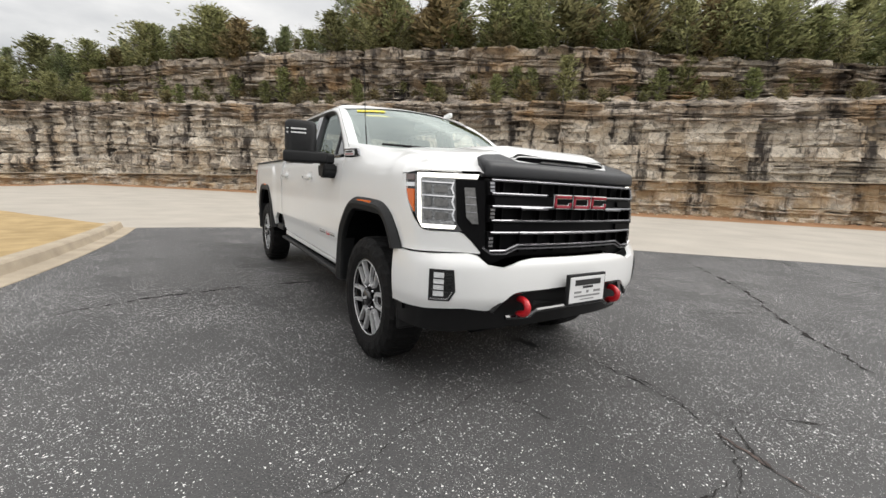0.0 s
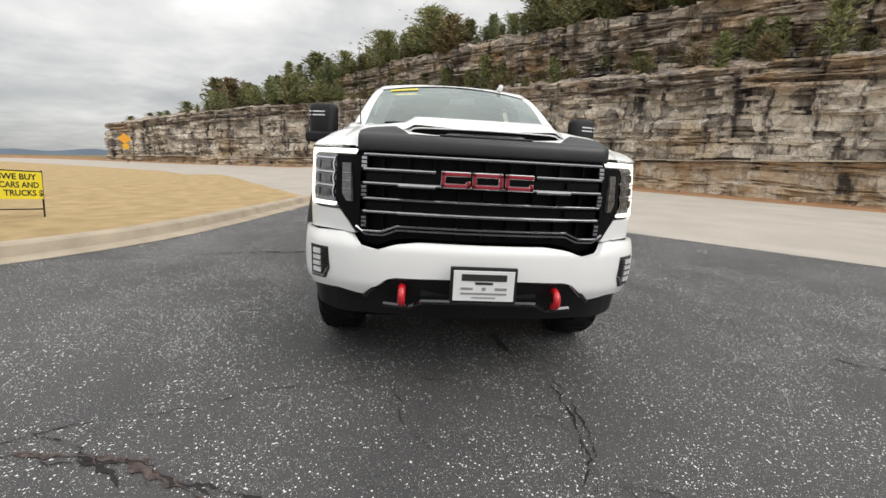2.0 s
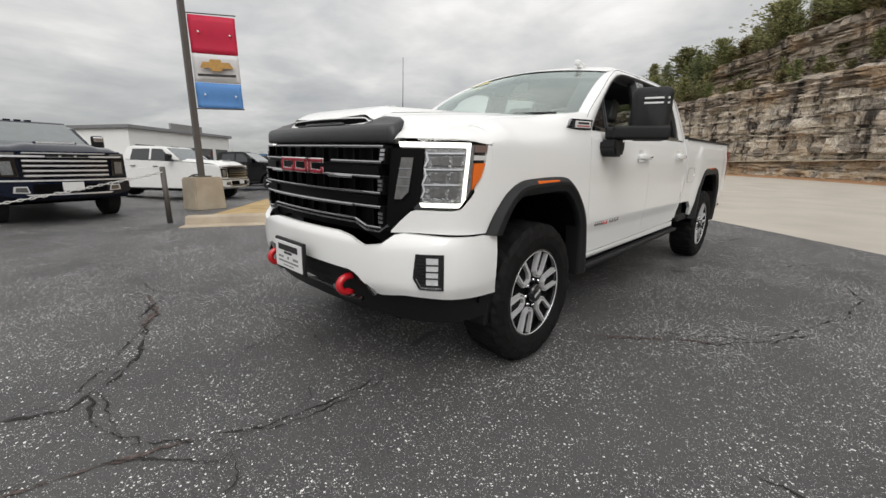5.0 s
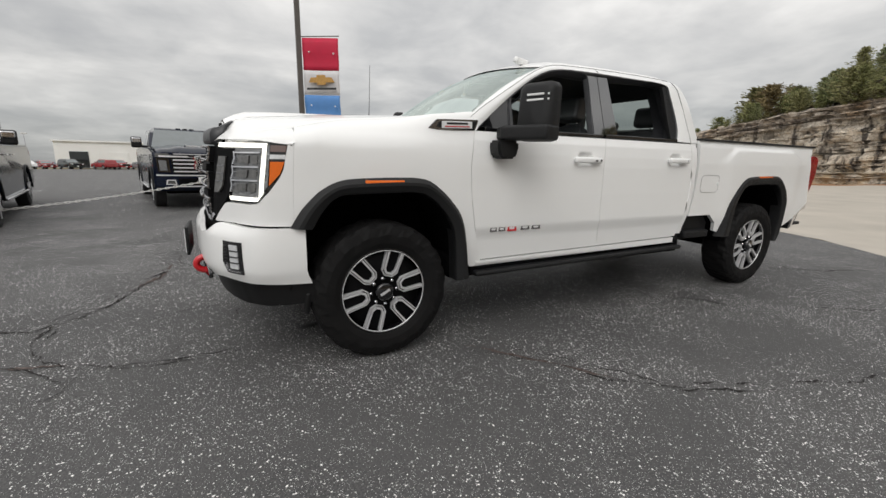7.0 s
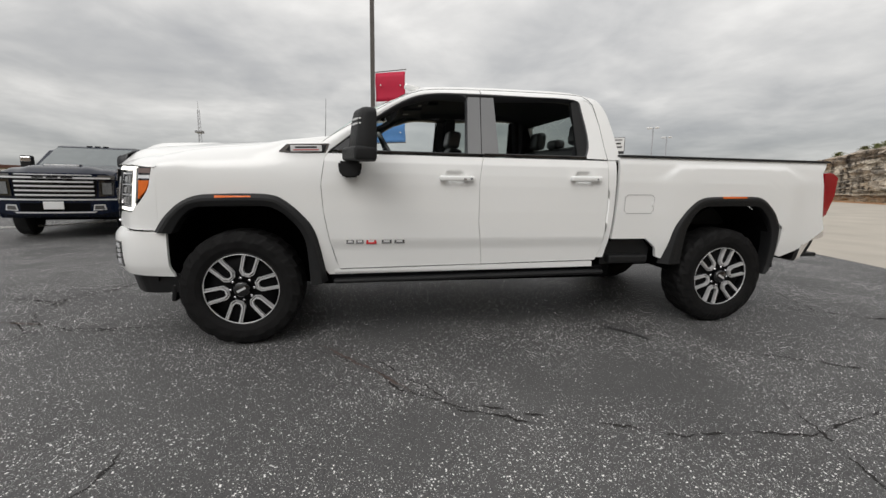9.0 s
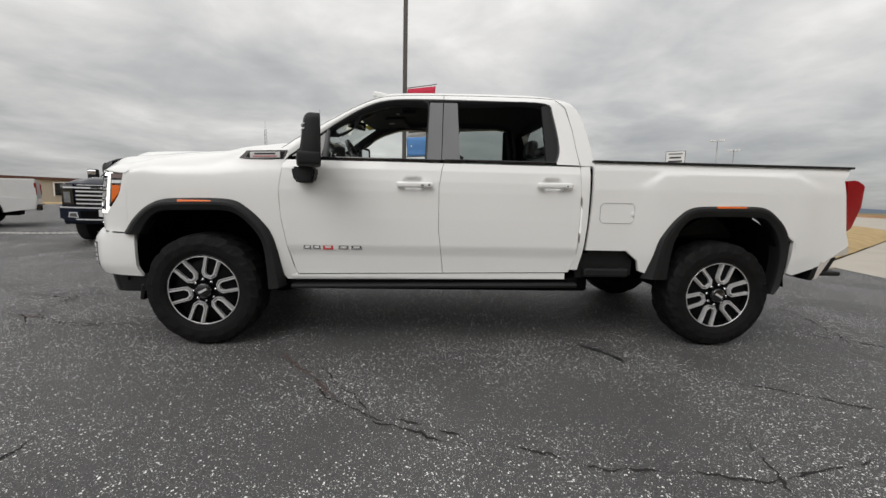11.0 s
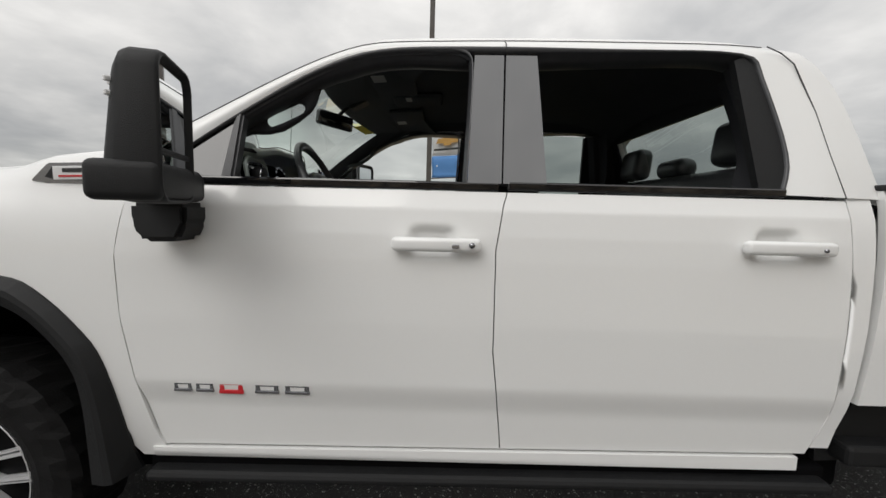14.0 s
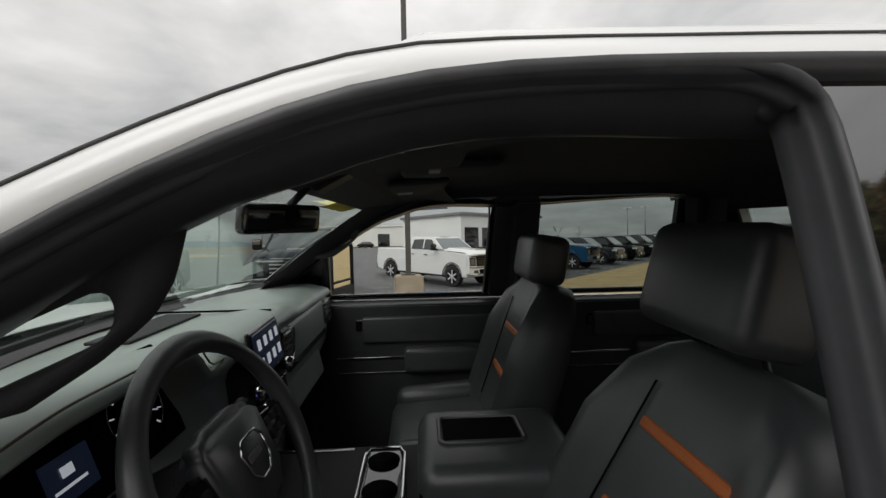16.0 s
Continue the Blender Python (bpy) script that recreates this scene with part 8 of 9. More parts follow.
    mirrored("lamp_lens", [(0.73, gb + 0.06), (0.87, gb + 0.06), (0.88, gt - 0.12), (0.74, gt - 0.12)], 0.03, 0.022, M_LAMPDIM)
    nose_plate("front_bumper", [(-0.97, 0.56), (-0.70, 0.50), (0.70, 0.50), (0.97, 0.56), (0.97, 0.80), (0.66, 0.82), (-0.66, 0.82), (-0.97, 0.80)], 0.16, 0.055, P, "", root, bow)
    nose_plate("bumper_ridge", [(-0.95, 0.785), (0.95, 0.785), (0.95, 0.812), (-0.95, 0.812)], 0.06, 0.070, shiny, "", root, bow)
    nose_plate("bumper_strip", [(-0.60, 0.535), (0.60, 0.535), (0.64, 0.560), (-0.64, 0.560)], 0.03, 0.070, shiny, "", root, bow)
    mirrored("fog_frame", [(0.575, 0.580), (0.785, 0.590), (0.765, 0.700), (0.600, 0.700)], 0.03, 0.062, shiny)
    nose_plate("bumper_opening", [(-0.54, 0.57), (0.54, 0.57), (0.54, 0.735), (-0.54, 0.735)], 0.03, 0.060, M_WELL, "", root, bow)
    mirrored("fog_lamp", [(0.60, 0.600), (0.755, 0.608), (0.742, 0.680), (0.615, 0.680)], 0.03, 0.068, M_LAMPDARK)
    box("front_plate", (0.31, 0.02, 0.15), (0, f - 0.18, 0.69), M_PLATE, root, 0.003)
    for x in (-0.16, 0.0, 0.16):
        box("roof_lamp", (0.11, 0.07, 0.018), (x, 1.42, 1.952), M_PLASTIC, root, 0.01)


def parked_vehicle(kind, paint, m, label, group="", bright=True, wb=None):
    suv = kind == "suv"
    name = "parked_" + {"suv": "suv", "pickup": "pickup_truck", "car": "car"}[kind]
    root = empty(name, m)
    tagged(root, label, {"suv": "suv", "pickup": "pickup truck", "car": "car"}[kind], group)
    P = PAINT[paint]
    chrome = M_CHROME if bright else M_BLACKGLOSS
    if kind == "pickup":
        wb, rear, hood, belt, roof, half, r = wb or 3.85, 5.0, 1.36, 1.40, 1.95, 0.99, 0.41
    elif suv:
        wb, rear, hood, belt, roof, half, r = wb or 3.0, 3.95, 1.12, 1.18, 1.80, 0.96, 0.38
    else:
        wb, rear, hood, belt, roof, half, r = wb or 2.75, 3.65, 0.92, 0.98, 1.48, 0.90, 0.33
    f = -0.95
    arches = []
    for yc in (0.0, wb):
        arches += [(yc - (r + 0.10) * math.cos(a), r + (r + 0.12) * math.sin(a)) for a in span(0.0, math.pi, 9)]
    n = f + (0.14 if kind == "pickup" else 0)
    body = [(n + 0.06, 0.42), (n, 0.62), (n + 0.02, hood - 0.16), (n + 0.12, hood - 0.04), (0.3, hood + 0.02), (0.7, belt)]
    if kind == "pickup":
        body += [(wb - 1.15, belt), (wb - 1.12, belt + 0.02), (rear, belt + 0.02), (rear + 0.03, 0.7), (rear - 0.02, 0.5)]
    else:
        body += [(rear - 0.1, belt), (rear, belt - 0.1), (rear + 0.03, 0.6), (rear - 0.05, 0.42)]
    body += [(wb + r + 0.12, 0.45)] + arches[::-1][:10] + [(wb - r - 0.12, 0.45), (r + 0.12, 0.45)] + arches[:10][::-1] + [(-r - 0.11, 0.42)]
    part("body", side_prism(body, half, 0.03, hood - 0.2, belt), P, root)
    if kind == "pickup":
        cab = [(0.55, belt - 0.02), (1.28, roof - 0.03), (1.45, roof), (wb - 1.45, roof), (wb - 1.28, roof - 0.05), (wb - 1.16, belt - 0.02)]
    elif suv:
        cab = [(0.55, belt - 0.02), (1.25, roof - 0.04), (1.5, roof), (rear - 0.6, roof - 0.01), (rear - 0.25, roof - 0.12), (rear - 0.06, belt - 0.02)]
    else:
        cab = [(0.45, belt - 0.02), (1.2, roof - 0.04), (1.5, roof), (2.2, roof - 0.02), (3.1, belt + 0.08), (3.3, belt - 0.02)]
    part("cab", side_prism(cab, half - 0.04, 0.17, belt, roof, 0.085), P, root)
    end = cab[-2][0]
    # glass
    bm = bmesh.new()
    w0, w1 = half - 0.12, (half - 0.04) * 0.83 - 0.07
    a, b = Vector((0, cab[0][0] + 0.06, belt + 0.03)), Vector((0, cab[1][0] - 0.02, cab[1][1] - 0.03))
    nrm = Vector((0, -(b.z - a.z), b.y - a.y)).normalized() * 0.012
    q = [a + nrm + Vector((-w0, 0, 0)), a + nrm + Vector((w0, 0, 0)), b + nrm + Vector((w1, 0, 0)), b + nrm + Vector((-w1, 0, 0))]
    bm.faces.new([bm.verts.new(v) for v in q])
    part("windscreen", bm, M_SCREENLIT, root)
    front, back = 0.92, end - 0.16
    mid = (front + back) / 2 + 0.05
    for sgn in (1, -1):
        def sx(z):
            return sgn * ((half - 0.04) * (1 - 0.17 * (z - belt) / (roof - belt)) + 0.006)
        for poly in ([(front, belt + 0.03), (mid - 0.04, belt + 0.03), (mid - 0.04, roof - 0.10), (1.33, roof - 0.11)], [(mid + 0.04, belt + 0.03), (back, belt + 0.03), (back - 0.06, roof - 0.12), (mid + 0.04, roof - 0.10)]):
            bm = bmesh.new()
            bm.faces.new([bm.verts.new((sx(z), y, z)) for y, z in poly])
            part("side_window", bm, M_CARGLASS, root)
        mir = box("door_mirror", (0.22, 0.14, 0.27 if kind == "pickup" else 0.15), (sgn * (half + 0.16), 0.90, belt + 0.14), M_PLASTIC if kind == "pickup" else P, root, 0.04, seg=3)
        box("mirror_cap", (0.19, 0.05, 0.12 if kind == "pickup" else 0.08), (sgn * (half + 0.16), 0.835, belt + 0.19), chrome if kind == "pickup" else P, mir, 0.02)
        box("mirror_arm", (0.20, 0.07, 0.06), (sgn * (half + 0.03), 0.90, belt + 0.04), M_PLASTIC, mir, 0.015)
        if kind != "pickup":
            box("headlamp", (0.30, 0.08, 0.14), (sgn * (half - 0.22), f + 0.035, hood - 0.20), M_LAMPLIT, root, 0.02)
            box("headlamp", (0.10, 0.22, 0.10), (sgn * (half - 0.05), f + 0.14, hood - 0.18), M_LAMPLIT, root, 0.02)
        box("tail_lamp", (0.08, 0.06, 0.36 if kind == "pickup" else 0.22), (sgn * (half - 0.06), rear + 0.01, belt - 0.28), M_TAIL, root, 0.015)
        box("running_board", (0.14, wb - 1.2, 0.05), (sgn * (half - 0.02), wb / 2, 0.42), chrome if kind == "pickup" else M_PLASTIC, root, 0.015)
        for y in (0.0, wb):
            car_wheel(root, sgn * (half - 0.13), y, r, M_MACHINED)
            tube("arch_trim", [(sgn * (half + 0.004), y + (r + 0.115) * math.cos(a2), r + (r + 0.135) * math.sin(a2)) for a2 in span(0, math.pi, 10)], 0.022, P if kind != "pickup" else M_PLASTIC, root, 5)
        for y in (front + 0.62, mid + 0.62):
            box("door_handle", (0.02, 0.20, 0.03), (sgn * (half + 0.012), min(y, back), belt - 0.18), chrome, root, 0.006)
    if kind == "pickup":
        pickup_nose(root, P, chrome, f, hood, half, bright)
    else:
        gh = hood - 0.72
        box("grille", (1.26, 0.05, gh), (0, f - 0.005, 0.62 + gh / 2), M_BLACKGLOSS, root, 0.03)
        for k in range(4):
            box("grille_bar", (1.22, 0.03, 0.028), (0, f - 0.035, 0.69 + (gh - 0.10) * k / 3), chrome, root, 0.006)
        box("front_bumper", (2 * half - 0.06, 0.16, 0.22), (0, f - 0.02, 0.52), P, root, 0.04)
        box("front_plate", (0.31, 0.02, 0.16), (0, f - 0.11, 0.54), M_PLATE, root, 0.003)
    box("rear_bumper", (2 * half - 0.1, 0.16, 0.2), (0, rear + 0.05, 0.56), chrome if kind == "pickup" else P, root, 0.03)
    box("underbody", (1.4, rear - 0.2, 0.2), (0, rear / 2 - 0.3, 0.42), M_WELL, root)
    return root


def stand(x, y, heading):
    """Pose of a vehicle whose front axle stands at x, y and whose nose points along heading (degrees from +y, clockwise)."""
    z = land(x, y)
    h = radians(heading)
    bx, by = x - 3.4 * math.sin(h), y - 3.4 * math.cos(h)
    pitch = math.degrees(math.atan2(land(bx, by) - z, 3.4))
    return pose(x, y, z, 0, 0, 180 - heading) @ pose(0, 0, 0, pitch, 0, 0)


parked_vehicle("pickup", "navy", stand(-9.14, -1.57, 78), "dark navy pickup with bright chrome grille bars on the lot", "parked trucks")
parked_vehicle("pickup", "navy", stand(-6.21, -5.34, 78), "dark navy pickup with chrome mirrors behind the chain", "parked trucks")
parked_vehicle("pickup", "white", stand(-15.45, 3.33, 49), "white pickup with black grille parked beyond the planter", "parked trucks", False, 3.96)
parked_vehicle("pickup", "white", stand(-6.75, -14.6, 142), "white pickup seen from its tail at the lot's edge", "parked trucks", False, 3.75)
ROW = [("pickup", "black"), ("pickup", "blue"), ("suv", "charcoal"), ("suv", "black"), ("suv", "black"), ("suv", "charcoal"), ("suv", "black"), ("pickup", "silver"), ("suv", "white"), ("suv", "black")]
made_row = {}
for k in range(22):
    kind, paint = ROW[k % len(ROW)]
    d = 4.5 * k
    x, y = -19.4 - 0.72 * d, 7.7 + 0.694 * d
    m = stand(x, y, 46 + 3 * (hash01(k, 4) - 0.5))
    if (kind, paint) in made_row and k > 9:
        copy_thing(made_row[kind, paint], m)
    else:
        made_row[kind, paint] = parked_vehicle(kind, paint, m, paint + " " + ("pickup" if kind == "pickup" else "sport-utility vehicle") + " in a long parked row", "row of parked vehicles", k == 7)
for k, (kind, paint) in enumerate((("car", "white"), ("car", "red"), ("suv", "green"), ("suv", "red"), ("suv", "red"), ("car", "silver"), ("car", "black"))):
    az_ = radians(-161.6 - 1.98 * k)
    parked_vehicle(kind, paint, stand(3.2 + 100 * math.cos(az_), -0.8 + 100 * math.sin(az_), 52 if k % 3 else 232), paint + " car parked by the far building", "far parked cars", False)


# ---- lamp post with banner, planter, chain ----
def lamp_banner():
    z0 = land(-8.9, 1.07)
    post = empty("lamp_post", pose(-8.9, 1.07, z0))
    tagged(post, "bronze lamp post with a red white and blue banner", "lamp post")
    box("pole", (0.13, 0.13, 9.0), (0, 0, 5.1), M_POLE, post, 0.015)
    box("base_plate", (0.34, 0.34, 0.03), (0, 0, 0.77), M_POLE, post, 0.005)
    box("lamp_head", (0.9, 0.35, 0.16), (0.3, 0, 9.6), M_POLE, post, 0.04)
    red = mat("red_banner_cloth", (0.52, 0.012, 0.05), 0.7, var=0.06)
    white = mat("white_banner_cloth", (0.62, 0.61, 0.62), 0.7, var=0.04)
    blue = mat("blue_banner_cloth", (0.10, 0.26, 0.58), 0.7, var=0.06)
    gold = mat("gold_print", (0.45, 0.25, 0.06), 0.5, var=0.25, scale=20)
    d = Vector((0.50, 0.86, 0)).normalized()
    n = Vector((d.y, -d.x, 0))

    def cloth(name, za, zb, material, label, skew=0.0):
        vs, fs = [], []
        for i in range(13):
            for j in range(7):
                u, v = i / 12, j / 6
                z = za + (zb - za) * v - skew * u
                bow = 0.035 * math.sin(3.1 * u + z * 1.3) * u + 0.02 * math.sin(6 * v)
                p = d * (0.10 + 0.98 * u) + n * bow
                vs.append((p.x, p.y, z - z0))
        for i in range(12):
            for j in range(6):
                k = i * 7 + j
                fs.append((k, k + 7, k + 8, k + 1))
        b = mesh_ob(name, vs, fs, material, post, True, label)
        md = b.modifiers.new("thick", "SOLIDIFY")
        md.thickness = 0.006
        return b
    cloth("banner", 4.57, 3.76, red, "red banner cloth", 0.03)
    cloth("banner", 3.75, 3.14, white, "white banner cloth", 0.03)
    cloth("banner", 3.13, 2.56, blue, "blue banner cloth", 0.03)
    for sx in (-1, 1):
        side_n = n * 0.075 * sx + Vector((0, 0, 0))
        bm = bmesh.new()
        to = Matrix(((d.x, 0, n.x * sx, d.x * 0.6 + side_n.x), (d.y, 0, n.y * sx, d.y * 0.6 + side_n.y), (0, 1, 0, 3.50 - z0), (0, 0, 0, 1)))
        add_prism(bm, [(-0.34, -0.07), (-0.13, -0.07), (-0.11, -0.13), (0.11, -0.13), (0.13, -0.07), (0.36, -0.07), (0.28, 0.06), (0.12, 0.06), (0.10, 0.12), (-0.12, 0.12), (-0.14, 0.06), (-0.28, 0.06)], 0.004, to)
        part("banner_mark", bm, gold, post, "plain gold mark on the banner")
        bm = bmesh.new()
        add_prism(bm, [(-0.40, -0.255), (0.40, -0.255), (0.40, -0.20), (-0.40, -0.20)], 0.004, to)
        part("banner_bar", bm, M_INK, post)
    for z in (4.60, 2.54):
        tube("banner_arm", [(0, 0, z - z0), tuple(d * 1.10 + Vector((0, 0, z - z0)))], 0.014, M_POLE, post, 6)
    for z, u in ((4.2, 0.3), (4.15, 0.95), (2.85, 0.3), (2.82, 0.95)):
        p = d * u + n * 0.06
        tube("banner_clip", [(p.x, p.y, z - z0), (p.x + n.x * 0.02, p.y + n.y * 0.02, z - z0)], 0.022, M_PLATE, post, 8)
    # concrete planter foot
    bm = bmesh.new()
    bmesh.ops.create_cone(bm, cap_ends=True, segments=4, radius1=0.50, radius2=0.46, depth=0.78, matrix=Matrix.Translation((0, 0, 0.36)) @ Matrix.Rotation(radians(45 + 8), 4, "Z"))
    bmesh.ops.bevel(bm, geom=bm.edges[:], offset=0.03, segments=2, affect="EDGES")
    foot = part("concrete_foot", bm, M_KERB, post, "weathered square concrete footing")
    return post


lamp_banner()


def chain_and_posts():
    a, b = Vector((-6.62, -0.2, 0)), Vector((-5.2, -14.5, 0))
    za, zb = land(a.x, a.y), land(b.x, b.y)
    for p, z in ((a, za), (b, zb)):
        post = tube("chain_post", [(p.x, p.y, z - 0.02), (p.x - 0.02, p.y + 0.0, z + 1.02)], 0.045, M_POLE, None, 12)
        tagged(post, "dark steel post holding a chain", "post", "chain posts")
    bm = bmesh.new()
    n = 210
    pts = []
    for k in range(n + 1):
        t = k / n
        p = a.lerp(b, t)
        g = land(p.x, p.y)
        z = (za + 0.93) * (1 - t) + (zb + 0.93) * t - 4 * 0.80 * t * (1 - t)
        pts.append(Vector((p.x, p.y, max(z, g + 0.02))))
    for k in range(n):
        p, q = pts[k], pts[k + 1]
        c, dd = (p + q) / 2, (q - p).normalized()
        up = Vector((0, 0, 1)) if k % 2 else dd.cross(Vector((0, 0, 1))).normalized()
        loop = [c + dd * 0.046 * math.cos(t) + up * 0.017 * math.sin(t) for t in span(0, 2 * math.pi, 6)]
        add_tube(bm, loop, 0.009, 4, False)
    ob = part("chain", bm, mat("dull_chain", (0.62, 0.61, 0.59), 0.5, metal=0.3, var=0.2), None)
    tagged(ob, "slack steel chain strung across the lot entrance", "chain")


chain_and_posts()


def yellow_sign():
    z0 = land(-6.15, 3.45) + 0.10
    root = empty("yard_sign", pose(-6.15, 3.45, z0, 0, 5, 62.5) @ Matrix.Diagonal((0.88, 0.88, 0.88, 1)))
    tagged(root, "yellow yard sign with black words on a wire frame", "sign")
    for x in (-0.30, 0.30):
        box("leg", (0.022, 0.022, 0.92), (x, 0, 0.42), M_PLASTIC, root, 0.003)
    for z in (0.22, 0.86):
        box("rail", (0.60, 0.02, 0.02), (0, 0, z), M_PLASTIC, root, 0.003)
    board = box("board", (0.60, 0.012, 0.46), (0, -0.006, 0.62), M_YELLOW, root, 0.003, label="yellow board lettered in black")
    for words, z, x in (("$WE BUY", 0.76, -0.03), ("CARS AND", 0.625, 0.0), ("TRUCKS $", 0.49, 0.05)):
        text_ob("sign_line", words, 0.135, M_INK, board, Matrix.Translation((x, -0.0145, z)) @ FACE_FRONT, 0.001, 0.003, width=0.50)


yellow_sign()


# ---- far things ----
def tall_sign():
    x, y = -62, 43
    z = land(x, y) + 1.0
    root = empty("dealer_sign", pose(x, y, z, 0, 0, 125 - 90))
    root.matrix_world = pose(x, y, z, 0, 0, 54)
    tagged(root, "tall white roadside sign board on two steel legs", "sign")
    for s in (-0.62, 0.62):
        box("leg", (0.16, 0.16, 7.5), (s, 0, 2.7), M_STEEL, root, 0.01)
    box("brace", (1.3, 0.1, 0.12), (0, 0, 5.2), M_STEEL, root, 0.01)
    board = box("board", (2.7, 0.3, 2.25), (0, 0, 7.6), M_PLATE, root, 0.03)
    box("board_frame", (2.84, 0.24, 2.40), (0, 0.02, 7.6), M_PLASTIC, root, 0.03)
    for k, zz in enumerate((8.35, 7.75, 7.15)):
        box("sign_bar", (2.0 - 0.35 * (k == 1), 0.02, 0.26), (0, -0.16, zz), M_INK if k else M_GREYINK, board, 0)
    box("name_panel", (2.7, 0.3, 0.45), (0, 0, 6.25), M_INK, root, 0.02)


tall_sign()
for x, y, h in ((-58, 47, 11.0), (-68, 57.5, 11.0), (-92, 50, 8.0), (-88, 52, 8.0), (-150, -50, 9)):
    z = land(x, y)
    lp = empty("lot_lamp", pose(x, y, z, 0, 0, 50))
    tagged(lp, "tall lot lamp on a thin pole", "lamp post", "lot lamps")
    tube("pole", [(0, 0, 0), (0, 0, h)], [0.11, 0.07], M_STEEL, lp, 8)
    for s in (-0.55, 0.55):
        box("lamp_head", (0.75, 0.4, 0.22), (s, 0, h), M_PLATE, lp, 0.05)
    if h > 9.2:
        box("flag_banner", (0.9, 0.03, 1.0), (0.5, 0, 3.1), M_RED, lp, 0.005, label="red banner")
        box("flag_banner", (0.9, 0.03, 0.8), (0.5, 0, 2.1), mat("pale_blue_cloth", (0.2, 0.4, 0.6), 0.7), lp, 0.005)


def shed(name, cx, cy, lx, ly, h, wall, roof_mat, label, rot=0):
    z = land(max(cx, -150), cy)
    root = empty(name, pose(cx, cy, z, 0, 0, rot))
    tagged(root, label, "building")
    box("wall", (lx, ly, h), (0, 0, h / 2), wall, root, 0.02)
    box("roof", (lx + 0.6, ly + 0.6, 0.35), (0, 0, h + 0.17), roof_mat, root, 0.03)
    return root


M_METALWALL = mat("pale_metal_cladding", (0.80, 0.80, 0.78), 0.5, var=0.07, scale=0.3, bump=0.3, bscale=6)
M_BROWNROOF = mat("brown_shingle_roof", (0.10, 0.045, 0.035), 0.8, var=0.2)
hall = shed("dealership_hall", -123, -1.5, 22, 64, 5.4, M_METALWALL, M_METALWALL, "long low pale metal-clad hall across the lot")
for k in range(9):
    box("door", (0.1, 3.2, 3.4), (11.05, -28 + 7 * k, 1.7), M_METALWALL if k % 3 else M_CARGLASS, hall, 0.02)
for k in range(3):
    box("roof_unit", (2.2, 3.0, 1.0), (4, -14 + 16 * k, 5.8), M_STEEL, hall, 0.05)
show = shed("showroom", -52, 12, 12, 16, 4.4, M_METALWALL, M_STEEL, "grey flat-roofed showroom behind the parked row", 38)
show.matrix_world = pose(-58, 9, land(-58, 9), 0, 0, 38)
for k in range(5):
    box("window", (0.08, 2.4, 2.6), (6.03, -6.2 + 3.1 * k, 1.6), M_CARGLASS, show, 0.02)
box("parapet_sign", (0.3, 5, 1.0), (6.1, 0, 4.9), M_GREYINK, show, 0.03)
long_house = shed("long_house", -51, -49.5, 9, 36, 2.7, mat("cream_siding", (0.42, 0.38, 0.32), 0.7, var=0.1), M_BROWNROOF, "low brown-roofed house with white window frames", 43)
for k in range(9):
    w = box("window", (0.1, 1.9, 1.5), (4.55, -16.4 + 4.1 * k, 1.6), M_CARGLASS, long_house, 0.01)
    for s in (-1, 1):
        box("window_frame", (0.06, 0.16, 1.8), (4.63, -16.4 + 4.1 * k + s * 1.0, 1.6), M_PLATE, w, 0.01)
    box("window_frame", (0.06, 2.1, 0.14), (4.63, -16.4 + 4.1 * k, 2.45), M_PLATE, w, 0.01)

strip("far_lawn", [(-20, -48), (-52, -22)], [(-33, -62), (-66, -33)], 12, lambda x, y, k: land(x, y) + 0.03, M_GRASS, "tan winter lawn before the low house", 6)


def lattice_tower():
    x, y, h = -150, -55, 26
    z = land(-150, y)
    root = empty("lattice_tower", pose(x, y, z))
    tagged(root, "thin grey lattice mast on the skyline", "mast")
    legs = [Vector((math.cos(a), math.sin(a), 0)) for a in (0, 2.1, 4.2)]
    for l in legs:
        tube("leg", [l * 0.9, l * 0.35 + Vector((0, 0, h))], 0.07, M_STEEL, root, 5)
    bm = bmesh.new()
    for k in range(20):
        za, zb = h * k / 20, h * (k + 1) / 20
        for i in range(3):
            a, b = legs[i], legs[(i + 1) % 3]
            add_tube(bm, [a * (0.9 - 0.55 * k / 20) + Vector((0, 0, za)), b * (0.9 - 0.55 * (k + 1) / 20) + Vector((0, 0, zb))], 0.04, 4)
    part("lattice", bm, M_STEEL, root)
    box("platform", (2.2, 2.2, 0.8), (0, 0, h * 0.72), M_STEEL, root, 0.1)
    tube("whip", [(0, 0, h), (0, 0, h + 3)], 0.05, M_STEEL, root, 5)


lattice_tower()
warn = empty("warning_sign", pose(-35.2, 50.5, land(-35.2, 50.5), 0, 0, 33))
tagged(warn, "yellow diamond road warning sign on a post", "road sign")
tube("post", [(0, 0.03, 0), (0, 0.03, 2.9)], 0.04, M_STEEL, warn, 6)
box("diamond", (0.95, 0.02, 0.95), (0, 0, 2.9), mat("orange_yellow_sheeting", (0.75, 0.33, 0.02), 0.5, var=0.05), warn, 0.01, rot=(0, 45, 0))
box("advisory_plate", (0.6, 0.02, 0.6), (0, 0, 2.0), mat("yellow_sheeting", (0.75, 0.40, 0.02), 0.5, var=0.05), warn, 0.01)


